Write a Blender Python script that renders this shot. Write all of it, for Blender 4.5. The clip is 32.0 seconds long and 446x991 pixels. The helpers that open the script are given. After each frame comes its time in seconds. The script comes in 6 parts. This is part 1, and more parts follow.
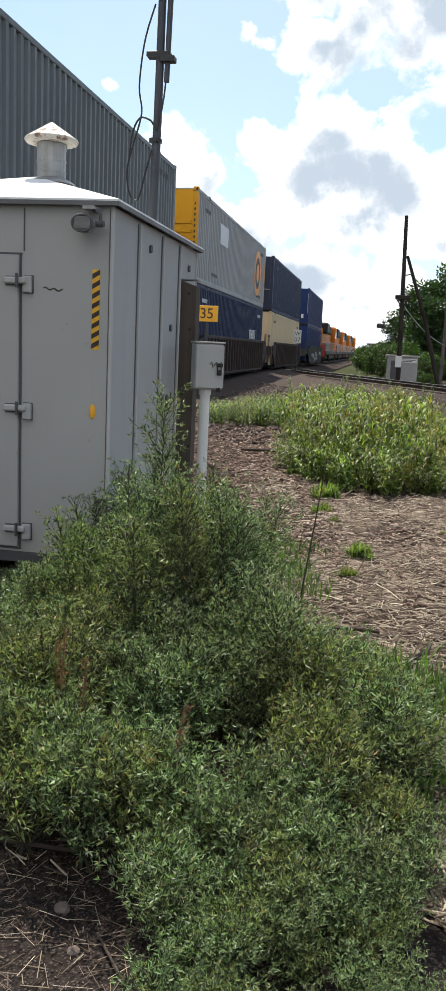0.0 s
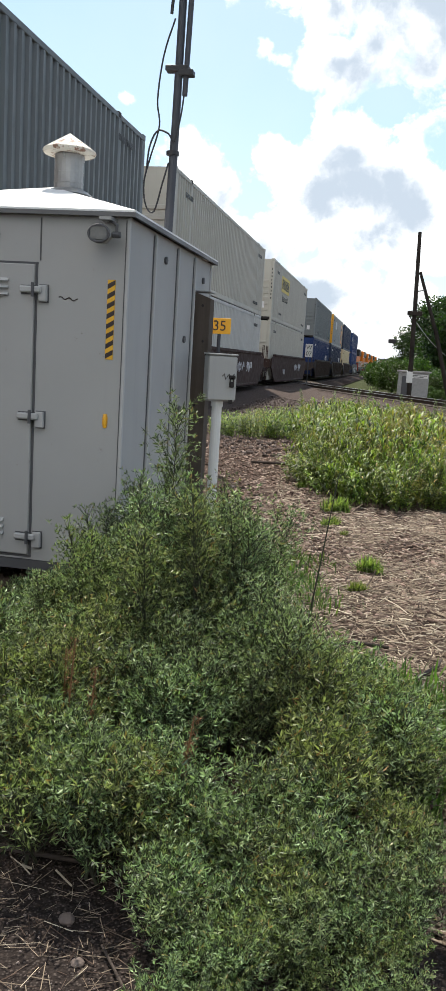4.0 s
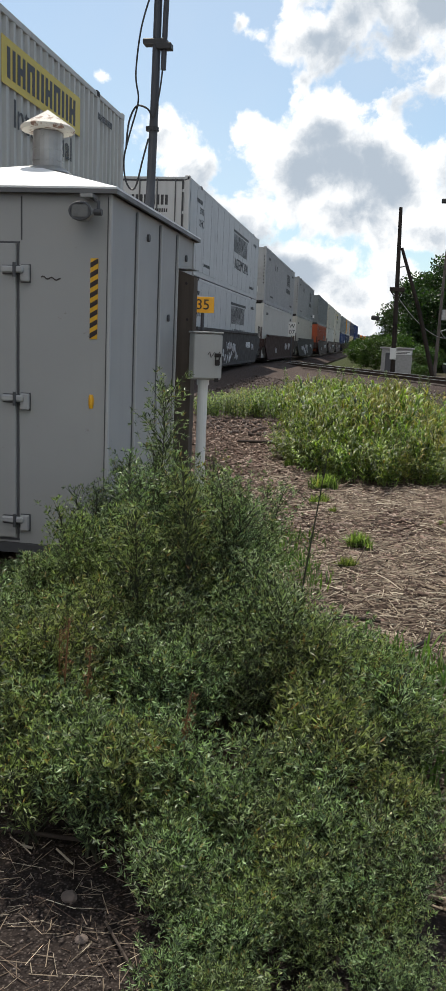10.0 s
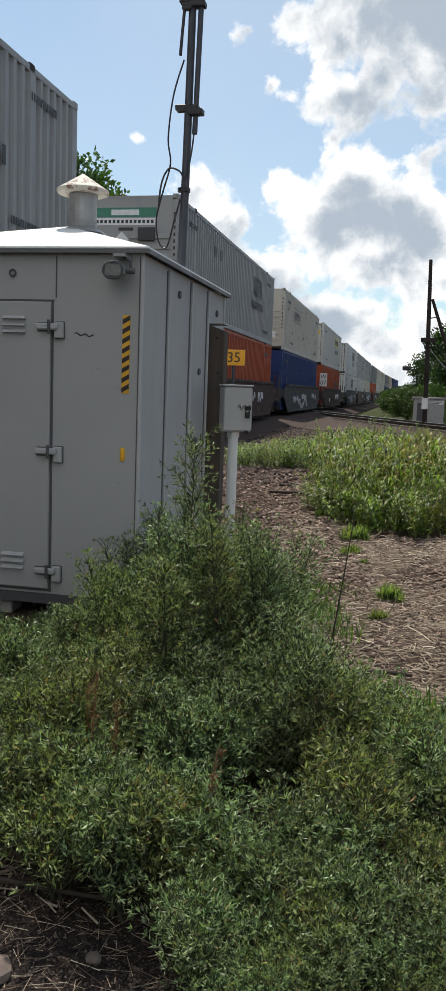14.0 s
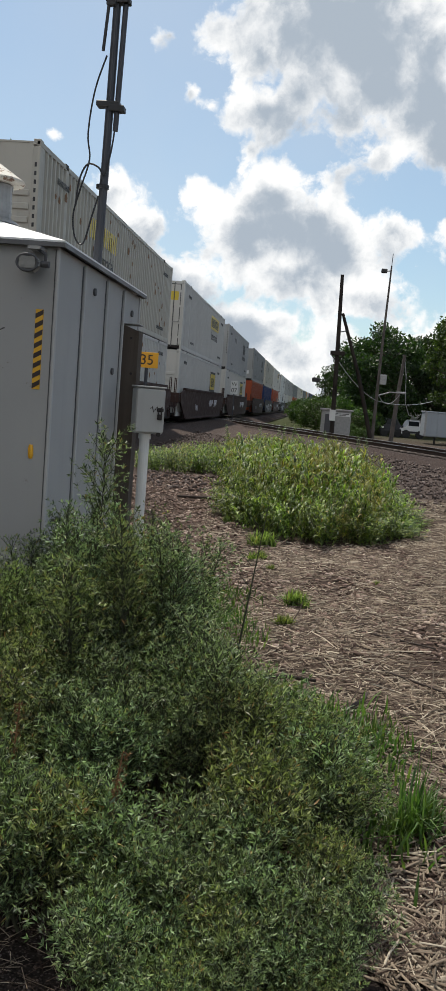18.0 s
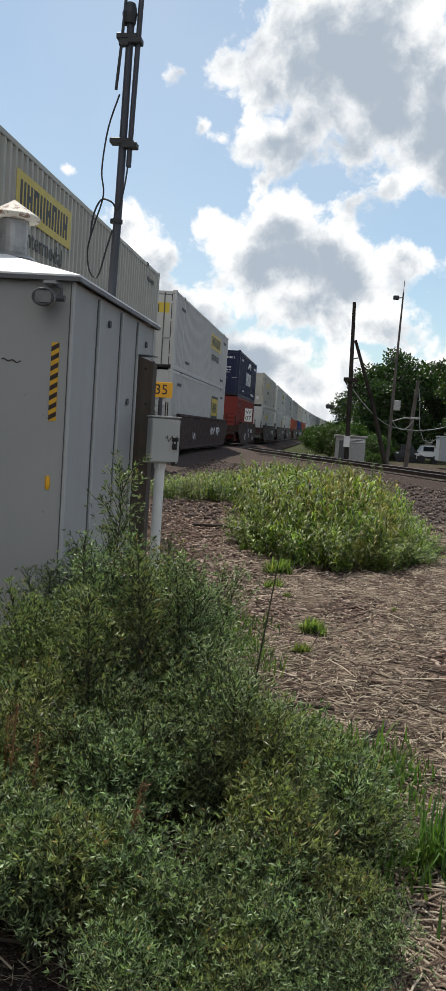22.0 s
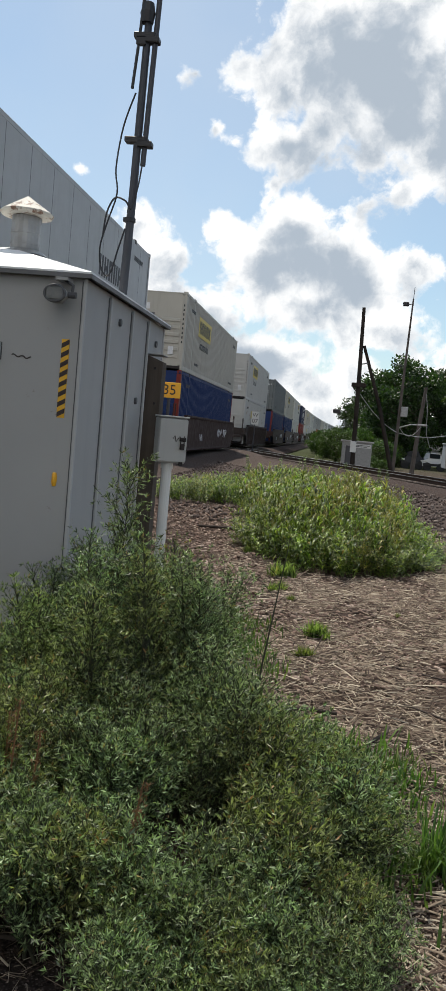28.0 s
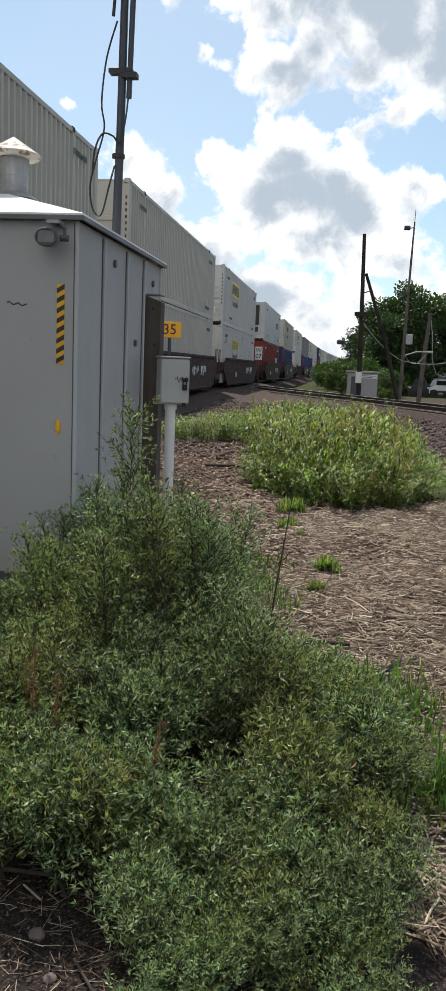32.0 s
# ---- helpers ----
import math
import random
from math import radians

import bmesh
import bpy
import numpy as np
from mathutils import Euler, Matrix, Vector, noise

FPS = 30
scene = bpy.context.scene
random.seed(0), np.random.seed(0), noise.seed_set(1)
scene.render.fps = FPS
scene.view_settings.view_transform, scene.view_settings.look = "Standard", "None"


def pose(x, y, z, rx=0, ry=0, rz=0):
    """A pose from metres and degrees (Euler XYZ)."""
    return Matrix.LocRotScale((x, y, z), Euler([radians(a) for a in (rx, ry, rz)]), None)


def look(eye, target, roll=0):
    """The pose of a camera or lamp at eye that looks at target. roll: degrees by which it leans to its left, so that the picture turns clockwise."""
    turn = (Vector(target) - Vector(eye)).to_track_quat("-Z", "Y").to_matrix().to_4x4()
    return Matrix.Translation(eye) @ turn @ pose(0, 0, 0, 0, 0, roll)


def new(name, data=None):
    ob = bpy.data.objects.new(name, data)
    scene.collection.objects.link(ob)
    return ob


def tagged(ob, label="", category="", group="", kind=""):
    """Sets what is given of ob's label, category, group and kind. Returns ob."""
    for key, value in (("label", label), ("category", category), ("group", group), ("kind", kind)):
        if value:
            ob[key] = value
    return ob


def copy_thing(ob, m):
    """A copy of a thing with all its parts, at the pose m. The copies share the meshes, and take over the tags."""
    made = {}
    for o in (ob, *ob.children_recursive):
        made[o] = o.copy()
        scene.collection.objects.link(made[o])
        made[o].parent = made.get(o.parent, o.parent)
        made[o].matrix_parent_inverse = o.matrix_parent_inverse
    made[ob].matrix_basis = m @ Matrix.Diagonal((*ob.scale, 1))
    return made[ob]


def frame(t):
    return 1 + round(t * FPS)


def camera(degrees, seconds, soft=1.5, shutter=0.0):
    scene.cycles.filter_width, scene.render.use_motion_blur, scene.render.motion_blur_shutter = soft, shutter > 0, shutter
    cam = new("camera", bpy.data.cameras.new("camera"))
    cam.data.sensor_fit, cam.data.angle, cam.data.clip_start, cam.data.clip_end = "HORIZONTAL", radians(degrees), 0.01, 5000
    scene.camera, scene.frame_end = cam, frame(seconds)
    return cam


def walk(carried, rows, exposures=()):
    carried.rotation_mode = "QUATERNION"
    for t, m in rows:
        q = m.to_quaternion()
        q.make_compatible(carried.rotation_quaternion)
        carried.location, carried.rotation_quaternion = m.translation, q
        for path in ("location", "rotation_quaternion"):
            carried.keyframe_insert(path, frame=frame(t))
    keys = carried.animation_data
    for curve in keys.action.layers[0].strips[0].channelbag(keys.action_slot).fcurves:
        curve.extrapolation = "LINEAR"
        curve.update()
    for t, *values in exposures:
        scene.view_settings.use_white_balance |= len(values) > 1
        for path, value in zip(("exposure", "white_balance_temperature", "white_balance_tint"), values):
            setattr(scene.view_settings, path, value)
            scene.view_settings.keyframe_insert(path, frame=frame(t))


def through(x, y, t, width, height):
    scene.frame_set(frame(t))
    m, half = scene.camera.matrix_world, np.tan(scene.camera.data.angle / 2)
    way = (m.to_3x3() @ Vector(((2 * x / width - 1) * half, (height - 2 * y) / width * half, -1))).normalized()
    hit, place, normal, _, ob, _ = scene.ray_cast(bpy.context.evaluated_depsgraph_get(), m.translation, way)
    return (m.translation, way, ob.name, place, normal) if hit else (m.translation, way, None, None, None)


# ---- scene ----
cam = camera(29.3, 32.0, 0.5)
PATH = [
    (0.0, 0.031, -0.005, 1.619, 80.10, -2.58, 10.41),
    (0.5, 0.022, -0.015, 1.612, 79.90, -2.18, 9.70),
    (1.0, 0.020, -0.010, 1.608, 79.60, -2.51, 9.97),
    (1.5, 0.016, -0.011, 1.611, 79.85, -2.66, 10.82),
    (2.0, 0.017, -0.009, 1.608, 80.46, -2.52, 11.73),
    (2.5, 0.019, -0.009, 1.610, 80.28, -2.74, 11.72),
    (3.0, 0.016, -0.011, 1.611, 80.69, -2.52, 11.66),
    (3.5, 0.018, -0.006, 1.614, 80.95, -3.49, 11.19),
    (5.5, 0.006, -0.001, 1.607, 80.58, -3.44, 11.03),
    (6.0, 0.006, -0.002, 1.606, 80.77, -2.84, 11.30),
    (6.5, 0.011, -0.003, 1.610, 80.58, -2.18, 11.17),
    (7.0, 0.010, -0.003, 1.608, 80.63, -1.97, 10.73),
    (7.5, 0.007, 0.001, 1.608, 80.00, -1.45, 10.60),
    (8.0, 0.011, -0.001, 1.608, 80.34, -2.26, 10.79),
    (8.5, 0.008, 0.000, 1.602, 80.79, -2.33, 10.48),
    (9.0, 0.008, 0.007, 1.599, 79.11, -3.10, 10.24),
    (9.5, 0.005, 0.005, 1.597, 79.82, -3.45, 9.61),
    (10.0, -0.005, 0.006, 1.592, 79.67, -2.42, 10.00),
    (10.5, 0.002, 0.000, 1.601, 80.42, -2.97, 9.67),
    (11.0, 0.005, -0.001, 1.603, 80.38, -3.18, 9.60),
    (11.5, 0.004, 0.002, 1.599, 80.06, -2.83, 9.49),
    (12.0, 0.006, 0.008, 1.601, 78.51, -2.14, 9.03),
    (12.5, 0.006, 0.004, 1.606, 78.50, -2.95, 9.66),
    (13.0, 0.004, -0.002, 1.605, 80.24, -2.40, 10.96),
    (13.5, 0.013, -0.009, 1.609, 81.56, -1.92, 12.78),
    (14.0, 0.015, -0.011, 1.612, 82.91, -2.08, 12.14),
    (14.5, 0.018, -0.014, 1.610, 84.86, -1.58, 12.15),
    (16.5, -0.006, 0.011, 1.603, 84.55, -1.56, 10.62),
    (17.0, -0.011, 0.008, 1.605, 82.45, -2.88, 8.22),
    (17.5, -0.009, 0.013, 1.589, 84.74, -4.76, 6.18),
    (18.0, -0.008, 0.017, 1.589, 83.62, -4.59, 6.18),
    (18.5, -0.004, 0.007, 1.598, 83.72, -4.22, 7.65),
    (19.0, -0.010, 0.004, 1.592, 84.96, -4.81, 6.98),
    (19.5, -0.006, 0.005, 1.594, 84.74, -5.00, 6.93),
    (20.0, -0.008, 0.009, 1.589, 84.70, -4.71, 6.98),
    (20.5, -0.008, 0.009, 1.588, 84.64, -4.77, 6.03),
    (21.0, -0.009, 0.004, 1.594, 83.61, -4.21, 6.40),
    (21.5, -0.014, -0.004, 1.594, 84.06, -4.78, 6.73),
    (22.0, -0.008, -0.004, 1.598, 85.40, -3.82, 7.13),
    (22.5, -0.009, -0.002, 1.593, 86.93, -3.82, 7.10),
    (23.0, -0.010, -0.001, 1.594, 86.86, -4.34, 6.19),
    (23.5, -0.007, 0.004, 1.594, 85.02, -3.89, 6.29),
    (24.0, -0.015, 0.003, 1.594, 84.45, -3.70, 5.88),
    (24.5, -0.009, 0.003, 1.598, 84.14, -3.72, 6.25),
    (25.0, -0.012, 0.000, 1.596, 84.93, -3.95, 6.17),
    (25.5, -0.006, -0.009, 1.601, 84.68, -3.63, 6.83),
    (26.0, -0.012, -0.006, 1.593, 85.31, -4.59, 7.34),
    (26.5, -0.015, -0.001, 1.593, 85.07, -4.83, 8.27),
    (28.5, -0.023, 0.011, 1.585, 85.61, -5.45, 7.24),
    (29.0, -0.011, -0.005, 1.599, 85.39, -6.06, 7.38),
    (29.5, -0.012, -0.013, 1.600, 86.03, -6.14, 6.69),
    (30.0, -0.015, -0.009, 1.598, 85.65, -7.30, 6.58),
    (30.5, -0.013, -0.005, 1.600, 83.94, -7.31, 7.46),
    (31.0, -0.014, 0.004, 1.596, 83.36, -6.20, 8.69),
    (31.5, -0.007, 0.014, 1.594, 82.31, -3.56, 8.07),
    (32.0, -0.007, 0.014, 1.598, 81.33, -2.32, 7.82),
]
EXPOSURES = [(0, 0.52), (3.5, 0.6), (7, 0.45), (9, 0.25), (10, 0.17), (12.2, 0.17), (14.5, 0.08), (17, 0.0), (20, -0.02), (22.5, 0.06), (26, 0.08), (29, 0.06), (31, 0.02), (32, 0.26)]
walk(cam, [(t, pose(*p)) for t, *p in PATH], EXPOSURES)


# ---- light ----
SUN_TO = Vector((-0.30, 0.72, 1.10)).normalized()
sun = new("sun", bpy.data.lights.new("sun", "SUN"))
sun.data.energy, sun.data.angle, sun.data.color = 5.0, radians(0.55), (1.0, 0.94, 0.84)
sun.matrix_world = look((0, 0, 60), Vector((0, 0, 60)) - SUN_TO)

# main clouds: direction (x, y, z), half width, half height, weight
CLOUDS = [
    ((-0.078, 0.916, 0.394), 0.085, 0.089, 1.0),
    ((0.008, 0.918, 0.397), 0.141, 0.126, 1.0),
    ((0.082, 0.942, 0.324), 0.096, 0.074, 0.95),
    ((-0.073, 0.948, 0.310), 0.089, 0.041, 0.8),
    ((0.047, 0.960, 0.275), 0.089, 0.033, 0.7),
    ((-0.061, 0.972, 0.227), 0.070, 0.041, 0.95),
    ((-0.087, 0.978, 0.188), 0.111, 0.056, 0.95),
    ((0.001, 0.985, 0.173), 0.067, 0.044, 0.9),
    ((0.066, 0.978, 0.197), 0.039, 0.036, 0.8),
    ((-0.155, 0.979, 0.134), 0.111, 0.037, 0.75),
    ((-0.239, 0.946, 0.219), 0.041, 0.031, 0.8),
    ((-0.211, 0.959, 0.192), 0.044, 0.033, 0.8),
    ((-0.058, 0.994, 0.092), 0.148, 0.037, 0.75),
    ((-0.184, 0.911, 0.368), 0.021, 0.016, 0.6),
    ((-0.162, 0.933, 0.321), 0.016, 0.019, 0.55),
    ((-0.303, 0.915, 0.266), 0.019, 0.013, 0.5),
    ((0.035, 0.940, 0.335), 0.13, 0.085, 1.0), ((0.105, 0.950, 0.300), 0.10, 0.065, 1.0),
    ((-0.050, 0.975, 0.200), 0.10, 0.060, 1.0), ((-0.090, 0.985, 0.085), 0.16, 0.045, 0.9), ((0.115, 0.985, 0.070), 0.14, 0.038, 0.9), ((0.03, 0.985, 0.125), 0.10, 0.04, 0.9), ((-0.050, 0.988, 0.147), 0.13, 0.045, 1.0), ((-0.175, 0.975, 0.125), 0.10, 0.045, 0.95),
    ((0.125, 0.975, 0.186), 0.030, 0.044, 0.6),
    ((0.34, 0.92, 0.17), 0.12, 0.05, 0.8), ((-0.62, 0.75, 0.22), 0.20, 0.07, 0.85),
    # negative y: unseen clouds behind the camera, added to light the hut front
    ((-0.85, 0.35, 0.40), 0.22, 0.12, 0.9), ((0.20, -0.88, 0.44), 0.34, 0.20, 1.0),
    ((-0.35, -0.90, 0.30), 0.34, 0.18, 1.0), ((0.05, -0.97, 0.22), 0.40, 0.16, 1.0), ((-0.10, -0.75, 0.66), 0.25, 0.16, 0.9),
    ((-0.55, -0.70, 0.40), 0.30, 0.22, 1.0), ((0.0, -0.90, 0.42), 0.45, 0.30, 1.0), ((-0.05, -0.60, 0.80), 0.50, 0.32, 1.0), ((-0.75, -0.55, 0.35), 0.32, 0.24, 1.0), ((0.10, -0.95, 0.62), 0.40, 0.26, 1.0),
]
world = bpy.data.worlds.new("world")
scene.world = world
world.use_nodes = True
wn, wl = world.node_tree.nodes, world.node_tree.links
wn.clear()


def wnode(kind, op="", data_type=""):
    n = wn.new(kind)
    if op:
        n.operation = op
    if data_type:
        n.data_type = data_type
    return n


def wmath(op, a, b=None):
    n = wnode("ShaderNodeMath", op)
    for k, v in enumerate((a, b)):
        if v is None:
            continue
        if isinstance(v, (int, float)):
            n.inputs[k].default_value = v
        else:
            wl.new(v, n.inputs[k])
    return n.outputs[0]


def build_world():
    sky = wnode("ShaderNodeTexSky")
    sky.sky_type, sky.sun_disc = "NISHITA", False
    sky.sun_elevation = math.asin(SUN_TO.z)
    sky.sun_rotation = math.atan2(SUN_TO.x, SUN_TO.y)
    sky.air_density, sky.dust_density, sky.ozone_density = 1.0, 0.6, 1.0
    coord = wnode("ShaderNodeTexCoord").outputs["Generated"]
    warp = wnode("ShaderNodeTexNoise")
    warp.inputs["Scale"].default_value, warp.inputs["Detail"].default_value = 7.0, 10.0
    warp.inputs["Roughness"].default_value = 0.62
    wl.new(coord, warp.inputs["Vector"])
    bill = wnode("ShaderNodeTexVoronoi")
    bill.feature = "SMOOTH_F1"
    bill.inputs["Scale"].default_value, bill.inputs["Detail"].default_value = 19.0, 5.0
    bill.inputs["Roughness"].default_value = 0.55
    stir = wnode("ShaderNodeVectorMath", "MULTIPLY_ADD")
    wl.new(warp.outputs["Color"], stir.inputs[0])
    stir.inputs[1].default_value = (0.05, 0.05, 0.05)
    wl.new(coord, stir.inputs[2])
    wl.new(stir.outputs[0], bill.inputs["Vector"])
    mask = under = None
    for centre, a, b, weight in CLOUDS:
        c = Vector(centre).normalized()
        sub = wnode("ShaderNodeVectorMath", "SUBTRACT")
        wl.new(coord, sub.inputs[0])
        sub.inputs[1].default_value = c
        mul = wnode("ShaderNodeVectorMath", "MULTIPLY")
        wl.new(sub.outputs[0], mul.inputs[0])
        mul.inputs[1].default_value = (1 / a, 1 / a, 1 / b)
        ln = wnode("ShaderNodeVectorMath", "LENGTH")
        wl.new(mul.outputs[0], ln.inputs[0])
        parts = wnode("ShaderNodeSeparateXYZ")
        wl.new(mul.outputs[0], parts.inputs[0])
        one = wmath("MULTIPLY", wmath("SUBTRACT", 1.15, ln.outputs["Value"]), weight)
        low = wmath("SUBTRACT", wmath("SUBTRACT", one, 0.30), wmath("MULTIPLY", parts.outputs["Z"], 0.42))
        if centre[1] < 0:  # unseen clouds behind the camera, kept free of grey to brighten the hut front
            mask = wmath("SMOOTH_MAX", mask, one)
            mask.node.inputs[2].default_value = 0.15
        elif mask is None:
            mask, under = one, low
        else:
            mask, under = wmath("SMOOTH_MAX", mask, one), wmath("SMOOTH_MAX", under, low)
            mask.node.inputs[2].default_value = under.node.inputs[2].default_value = 0.15
    # a hazy bank low over the horizon
    sep = wnode("ShaderNodeSeparateXYZ")
    wl.new(coord, sep.inputs[0])
    bank = wmath("SUBTRACT", 1.0, wmath("MULTIPLY", wmath("ABSOLUTE", sep.outputs["Z"]), 5.4))
    mask, under = wmath("MAXIMUM", mask, bank), wmath("MAXIMUM", under, wmath("SUBTRACT", bank, 0.62))
    puff = wmath("MULTIPLY", wmath("SUBTRACT", warp.outputs["Fac"], 0.5), 1.45)
    crumb = wmath("MULTIPLY", wmath("SUBTRACT", 0.46, bill.outputs["Distance"]), 1.05)
    dens = wmath("ADD", wmath("ADD", mask, puff), crumb)
    edge = wnode("ShaderNodeMapRange")
    wl.new(dens, edge.inputs["Value"])
    edge.interpolation_type = core_kind = "SMOOTHSTEP"
    edge.inputs["From Min"].default_value, edge.inputs["From Max"].default_value = -0.26, 0.06
    core = wnode("ShaderNodeMapRange")
    belly = wnode("ShaderNodeTexNoise")
    belly.inputs["Scale"].default_value, belly.inputs["Detail"].default_value = 16.0, 8.0
    belly.inputs["Roughness"].default_value = 0.58
    wl.new(stir.outputs[0], belly.inputs["Vector"])
    lumps = wmath("MULTIPLY", wmath("SUBTRACT", belly.outputs["Fac"], 0.5), 1.5)
    under = wmath("ADD", under, lumps)
    wl.new(wmath("ADD", wmath("ADD", under, wmath("MULTIPLY", puff, 0.6)), wmath("MULTIPLY", crumb, 0.45)), core.inputs["Value"])
    core.interpolation_type = core_kind
    core.inputs["From Min"].default_value, core.inputs["From Max"].default_value = -0.10, 0.55
    tone = wnode("ShaderNodeMix", data_type="RGBA")
    tone.inputs["A"].default_value = (10.2, 10.2, 10.1, 1)
    tone.inputs["B"].default_value = (4.1, 4.75, 5.5, 1)
    wl.new(core.outputs[0], tone.inputs["Factor"])
    mix = wnode("ShaderNodeMix", data_type="RGBA")
    wl.new(edge.outputs[0], mix.inputs["Factor"])
    tint = wnode("ShaderNodeMix", data_type="RGBA")
    tint.blend_type = "MULTIPLY"
    tint.inputs["Factor"].default_value = 1.0
    tint.inputs["B"].default_value = (0.93, 1.06, 1.06, 1)
    wl.new(sky.outputs[0], tint.inputs["A"])
    haze = wnode("ShaderNodeMix", data_type="RGBA")
    veil = wnode("ShaderNodeTexNoise")
    veil.inputs["Scale"].default_value, veil.inputs["Detail"].default_value = 4.0, 6.0
    wl.new(coord, veil.inputs["Vector"])
    wl.new(wmath("ADD", 0.02, wmath("MULTIPLY", veil.outputs["Fac"], 0.62)), haze.inputs["Factor"])
    haze.inputs["B"].default_value = (5.9, 6.6, 7.4, 1)
    wl.new(tint.outputs["Result"], haze.inputs["A"])
    wl.new(haze.outputs["Result"], mix.inputs["A"])
    wl.new(tone.outputs["Result"], mix.inputs["B"])
    back = wnode("ShaderNodeBackground")
    back.inputs["Strength"].default_value = 0.105
    wl.new(mix.outputs["Result"], back.inputs["Color"])
    out = wnode("ShaderNodeOutputWorld")
    wl.new(back.outputs[0], out.inputs["Surface"])


build_world()


# ---- materials ----
class Mat:
    """Node-building shorthand for one principled material."""

    def __init__(self, name, rough=0.6, metal=0.0):
        self.m = bpy.data.materials.new(name)
        self.m.use_nodes = True
        self.n, self.l = self.m.node_tree.nodes, self.m.node_tree.links
        self.b = self.n["Principled BSDF"]
        self.b.inputs["Roughness"].default_value = rough
        self.b.inputs["Metallic"].default_value = metal
        self.co = self.n.new("ShaderNodeTexCoord").outputs["Object"]

    def put(self, value, socket):
        if isinstance(value, (int, float)):
            socket.default_value = value
        elif isinstance(value, tuple):
            socket.default_value = (*value, 1) if len(value) == 3 else value
        else:
            self.l.new(value, socket)

    def noise(self, scale, detail=4, rough=0.55, stretch=None):
        t = self.n.new("ShaderNodeTexNoise")
        t.inputs["Scale"].default_value, t.inputs["Detail"].default_value = scale, detail
        t.inputs["Roughness"].default_value = rough
        if stretch:
            mp = self.n.new("ShaderNodeMapping")
            mp.inputs["Scale"].default_value = stretch
            self.l.new(self.co, mp.inputs["Vector"])
            self.l.new(mp.outputs[0], t.inputs["Vector"])
        else:
            self.l.new(self.co, t.inputs["Vector"])
        return t.outputs["Fac"]

    def cells(self, scale, out="Color"):
        t = self.n.new("ShaderNodeTexVoronoi")
        t.inputs["Scale"].default_value = scale
        self.l.new(self.co, t.inputs["Vector"])
        return t.outputs[out]

    def span(self, fac, a, b, lo=0.0, hi=1.0):
        r = self.n.new("ShaderNodeMapRange")
        r.interpolation_type = "SMOOTHSTEP"
        self.l.new(fac, r.inputs["Value"])
        for key, v in (("From Min", a), ("From Max", b), ("To Min", lo), ("To Max", hi)):
            r.inputs[key].default_value = v
        return r.outputs[0]

    def mix(self, fac, a, b, blend="MIX"):
        x = self.n.new("ShaderNodeMix")
        x.data_type, x.blend_type = "RGBA", blend
        self.put(fac, x.inputs["Factor"])
        self.put(a, x.inputs["A"])
        self.put(b, x.inputs["B"])
        return x.outputs["Result"]

    def math(self, op, a, b):
        x = self.n.new("ShaderNodeMath")
        x.operation = op
        self.put(a, x.inputs[0])
        self.put(b, x.inputs[1])
        return x.outputs[0]

    def axis(self, which):
        s = self.n.new("ShaderNodeSeparateXYZ")
        self.l.new(self.co, s.inputs[0])
        return s.outputs[which]

    def rand(self):
        return self.n.new("ShaderNodeObjectInfo").outputs["Random"]

    def island(self):
        return self.n.new("ShaderNodeNewGeometry").outputs["Random Per Island"]

    def bump(self, height, strength=0.3, distance=0.01):
        x = self.n.new("ShaderNodeBump")
        x.inputs["Strength"].default_value, x.inputs["Distance"].default_value = strength, distance
        self.l.new(height, x.inputs["Height"])
        self.l.new(x.outputs[0], self.b.inputs["Normal"])
        return self

    def colour(self, value):
        self.put(value, self.b.inputs["Base Color"])
        return self

    def roughness(self, value):
        self.put(value, self.b.inputs["Roughness"])
        return self


def paint(name, rgb, rust=(0.11, 0.055, 0.03), wear=0.5, rough=0.5, streak=6.0, gloss=0.13):
    """Old chalky paint on steel: a broad fade, vertical dirt runs, and small chips."""
    m = Mat(name, rough)
    m.b.inputs["Specular IOR Level"].default_value = gloss
    dark = tuple(c * 0.62 for c in rgb)
    light = tuple(min(1, c * 1.12) for c in rgb)
    c = m.mix(m.noise(0.9, 5), dark, light)
    c = m.mix(0.55, c, rgb)
    runs = m.span(m.noise(streak, 5, 0.6, (1, 1, 0.06)), 0.52, 0.80, 0, wear * 0.6)
    c = m.mix(runs, c, tuple(x * 0.45 + 0.012 for x in rgb))
    chips = m.span(m.noise(9, 7, 0.7), 0.68 - 0.04 * wear, 0.74, 0, wear)
    c = m.mix(chips, c, rust)
    m.colour(c).roughness(m.span(m.noise(4, 4), 0.3, 0.7, rough - 0.08, rough + 0.15))
    m.bump(m.noise(3.0, 4), 0.08, 0.02)
    return m.m


def plain(name, rgb, rough=0.6, metal=0.0, grain=12.0, depth=0.25):
    m = Mat(name, rough, metal)
    m.colour(m.mix(m.noise(grain, 5), tuple(x * (1 - depth) for x in rgb), tuple(min(1, x * (1 + depth)) for x in rgb)))
    m.bump(m.noise(grain * 3, 4), 0.15, 0.004)
    return m.m


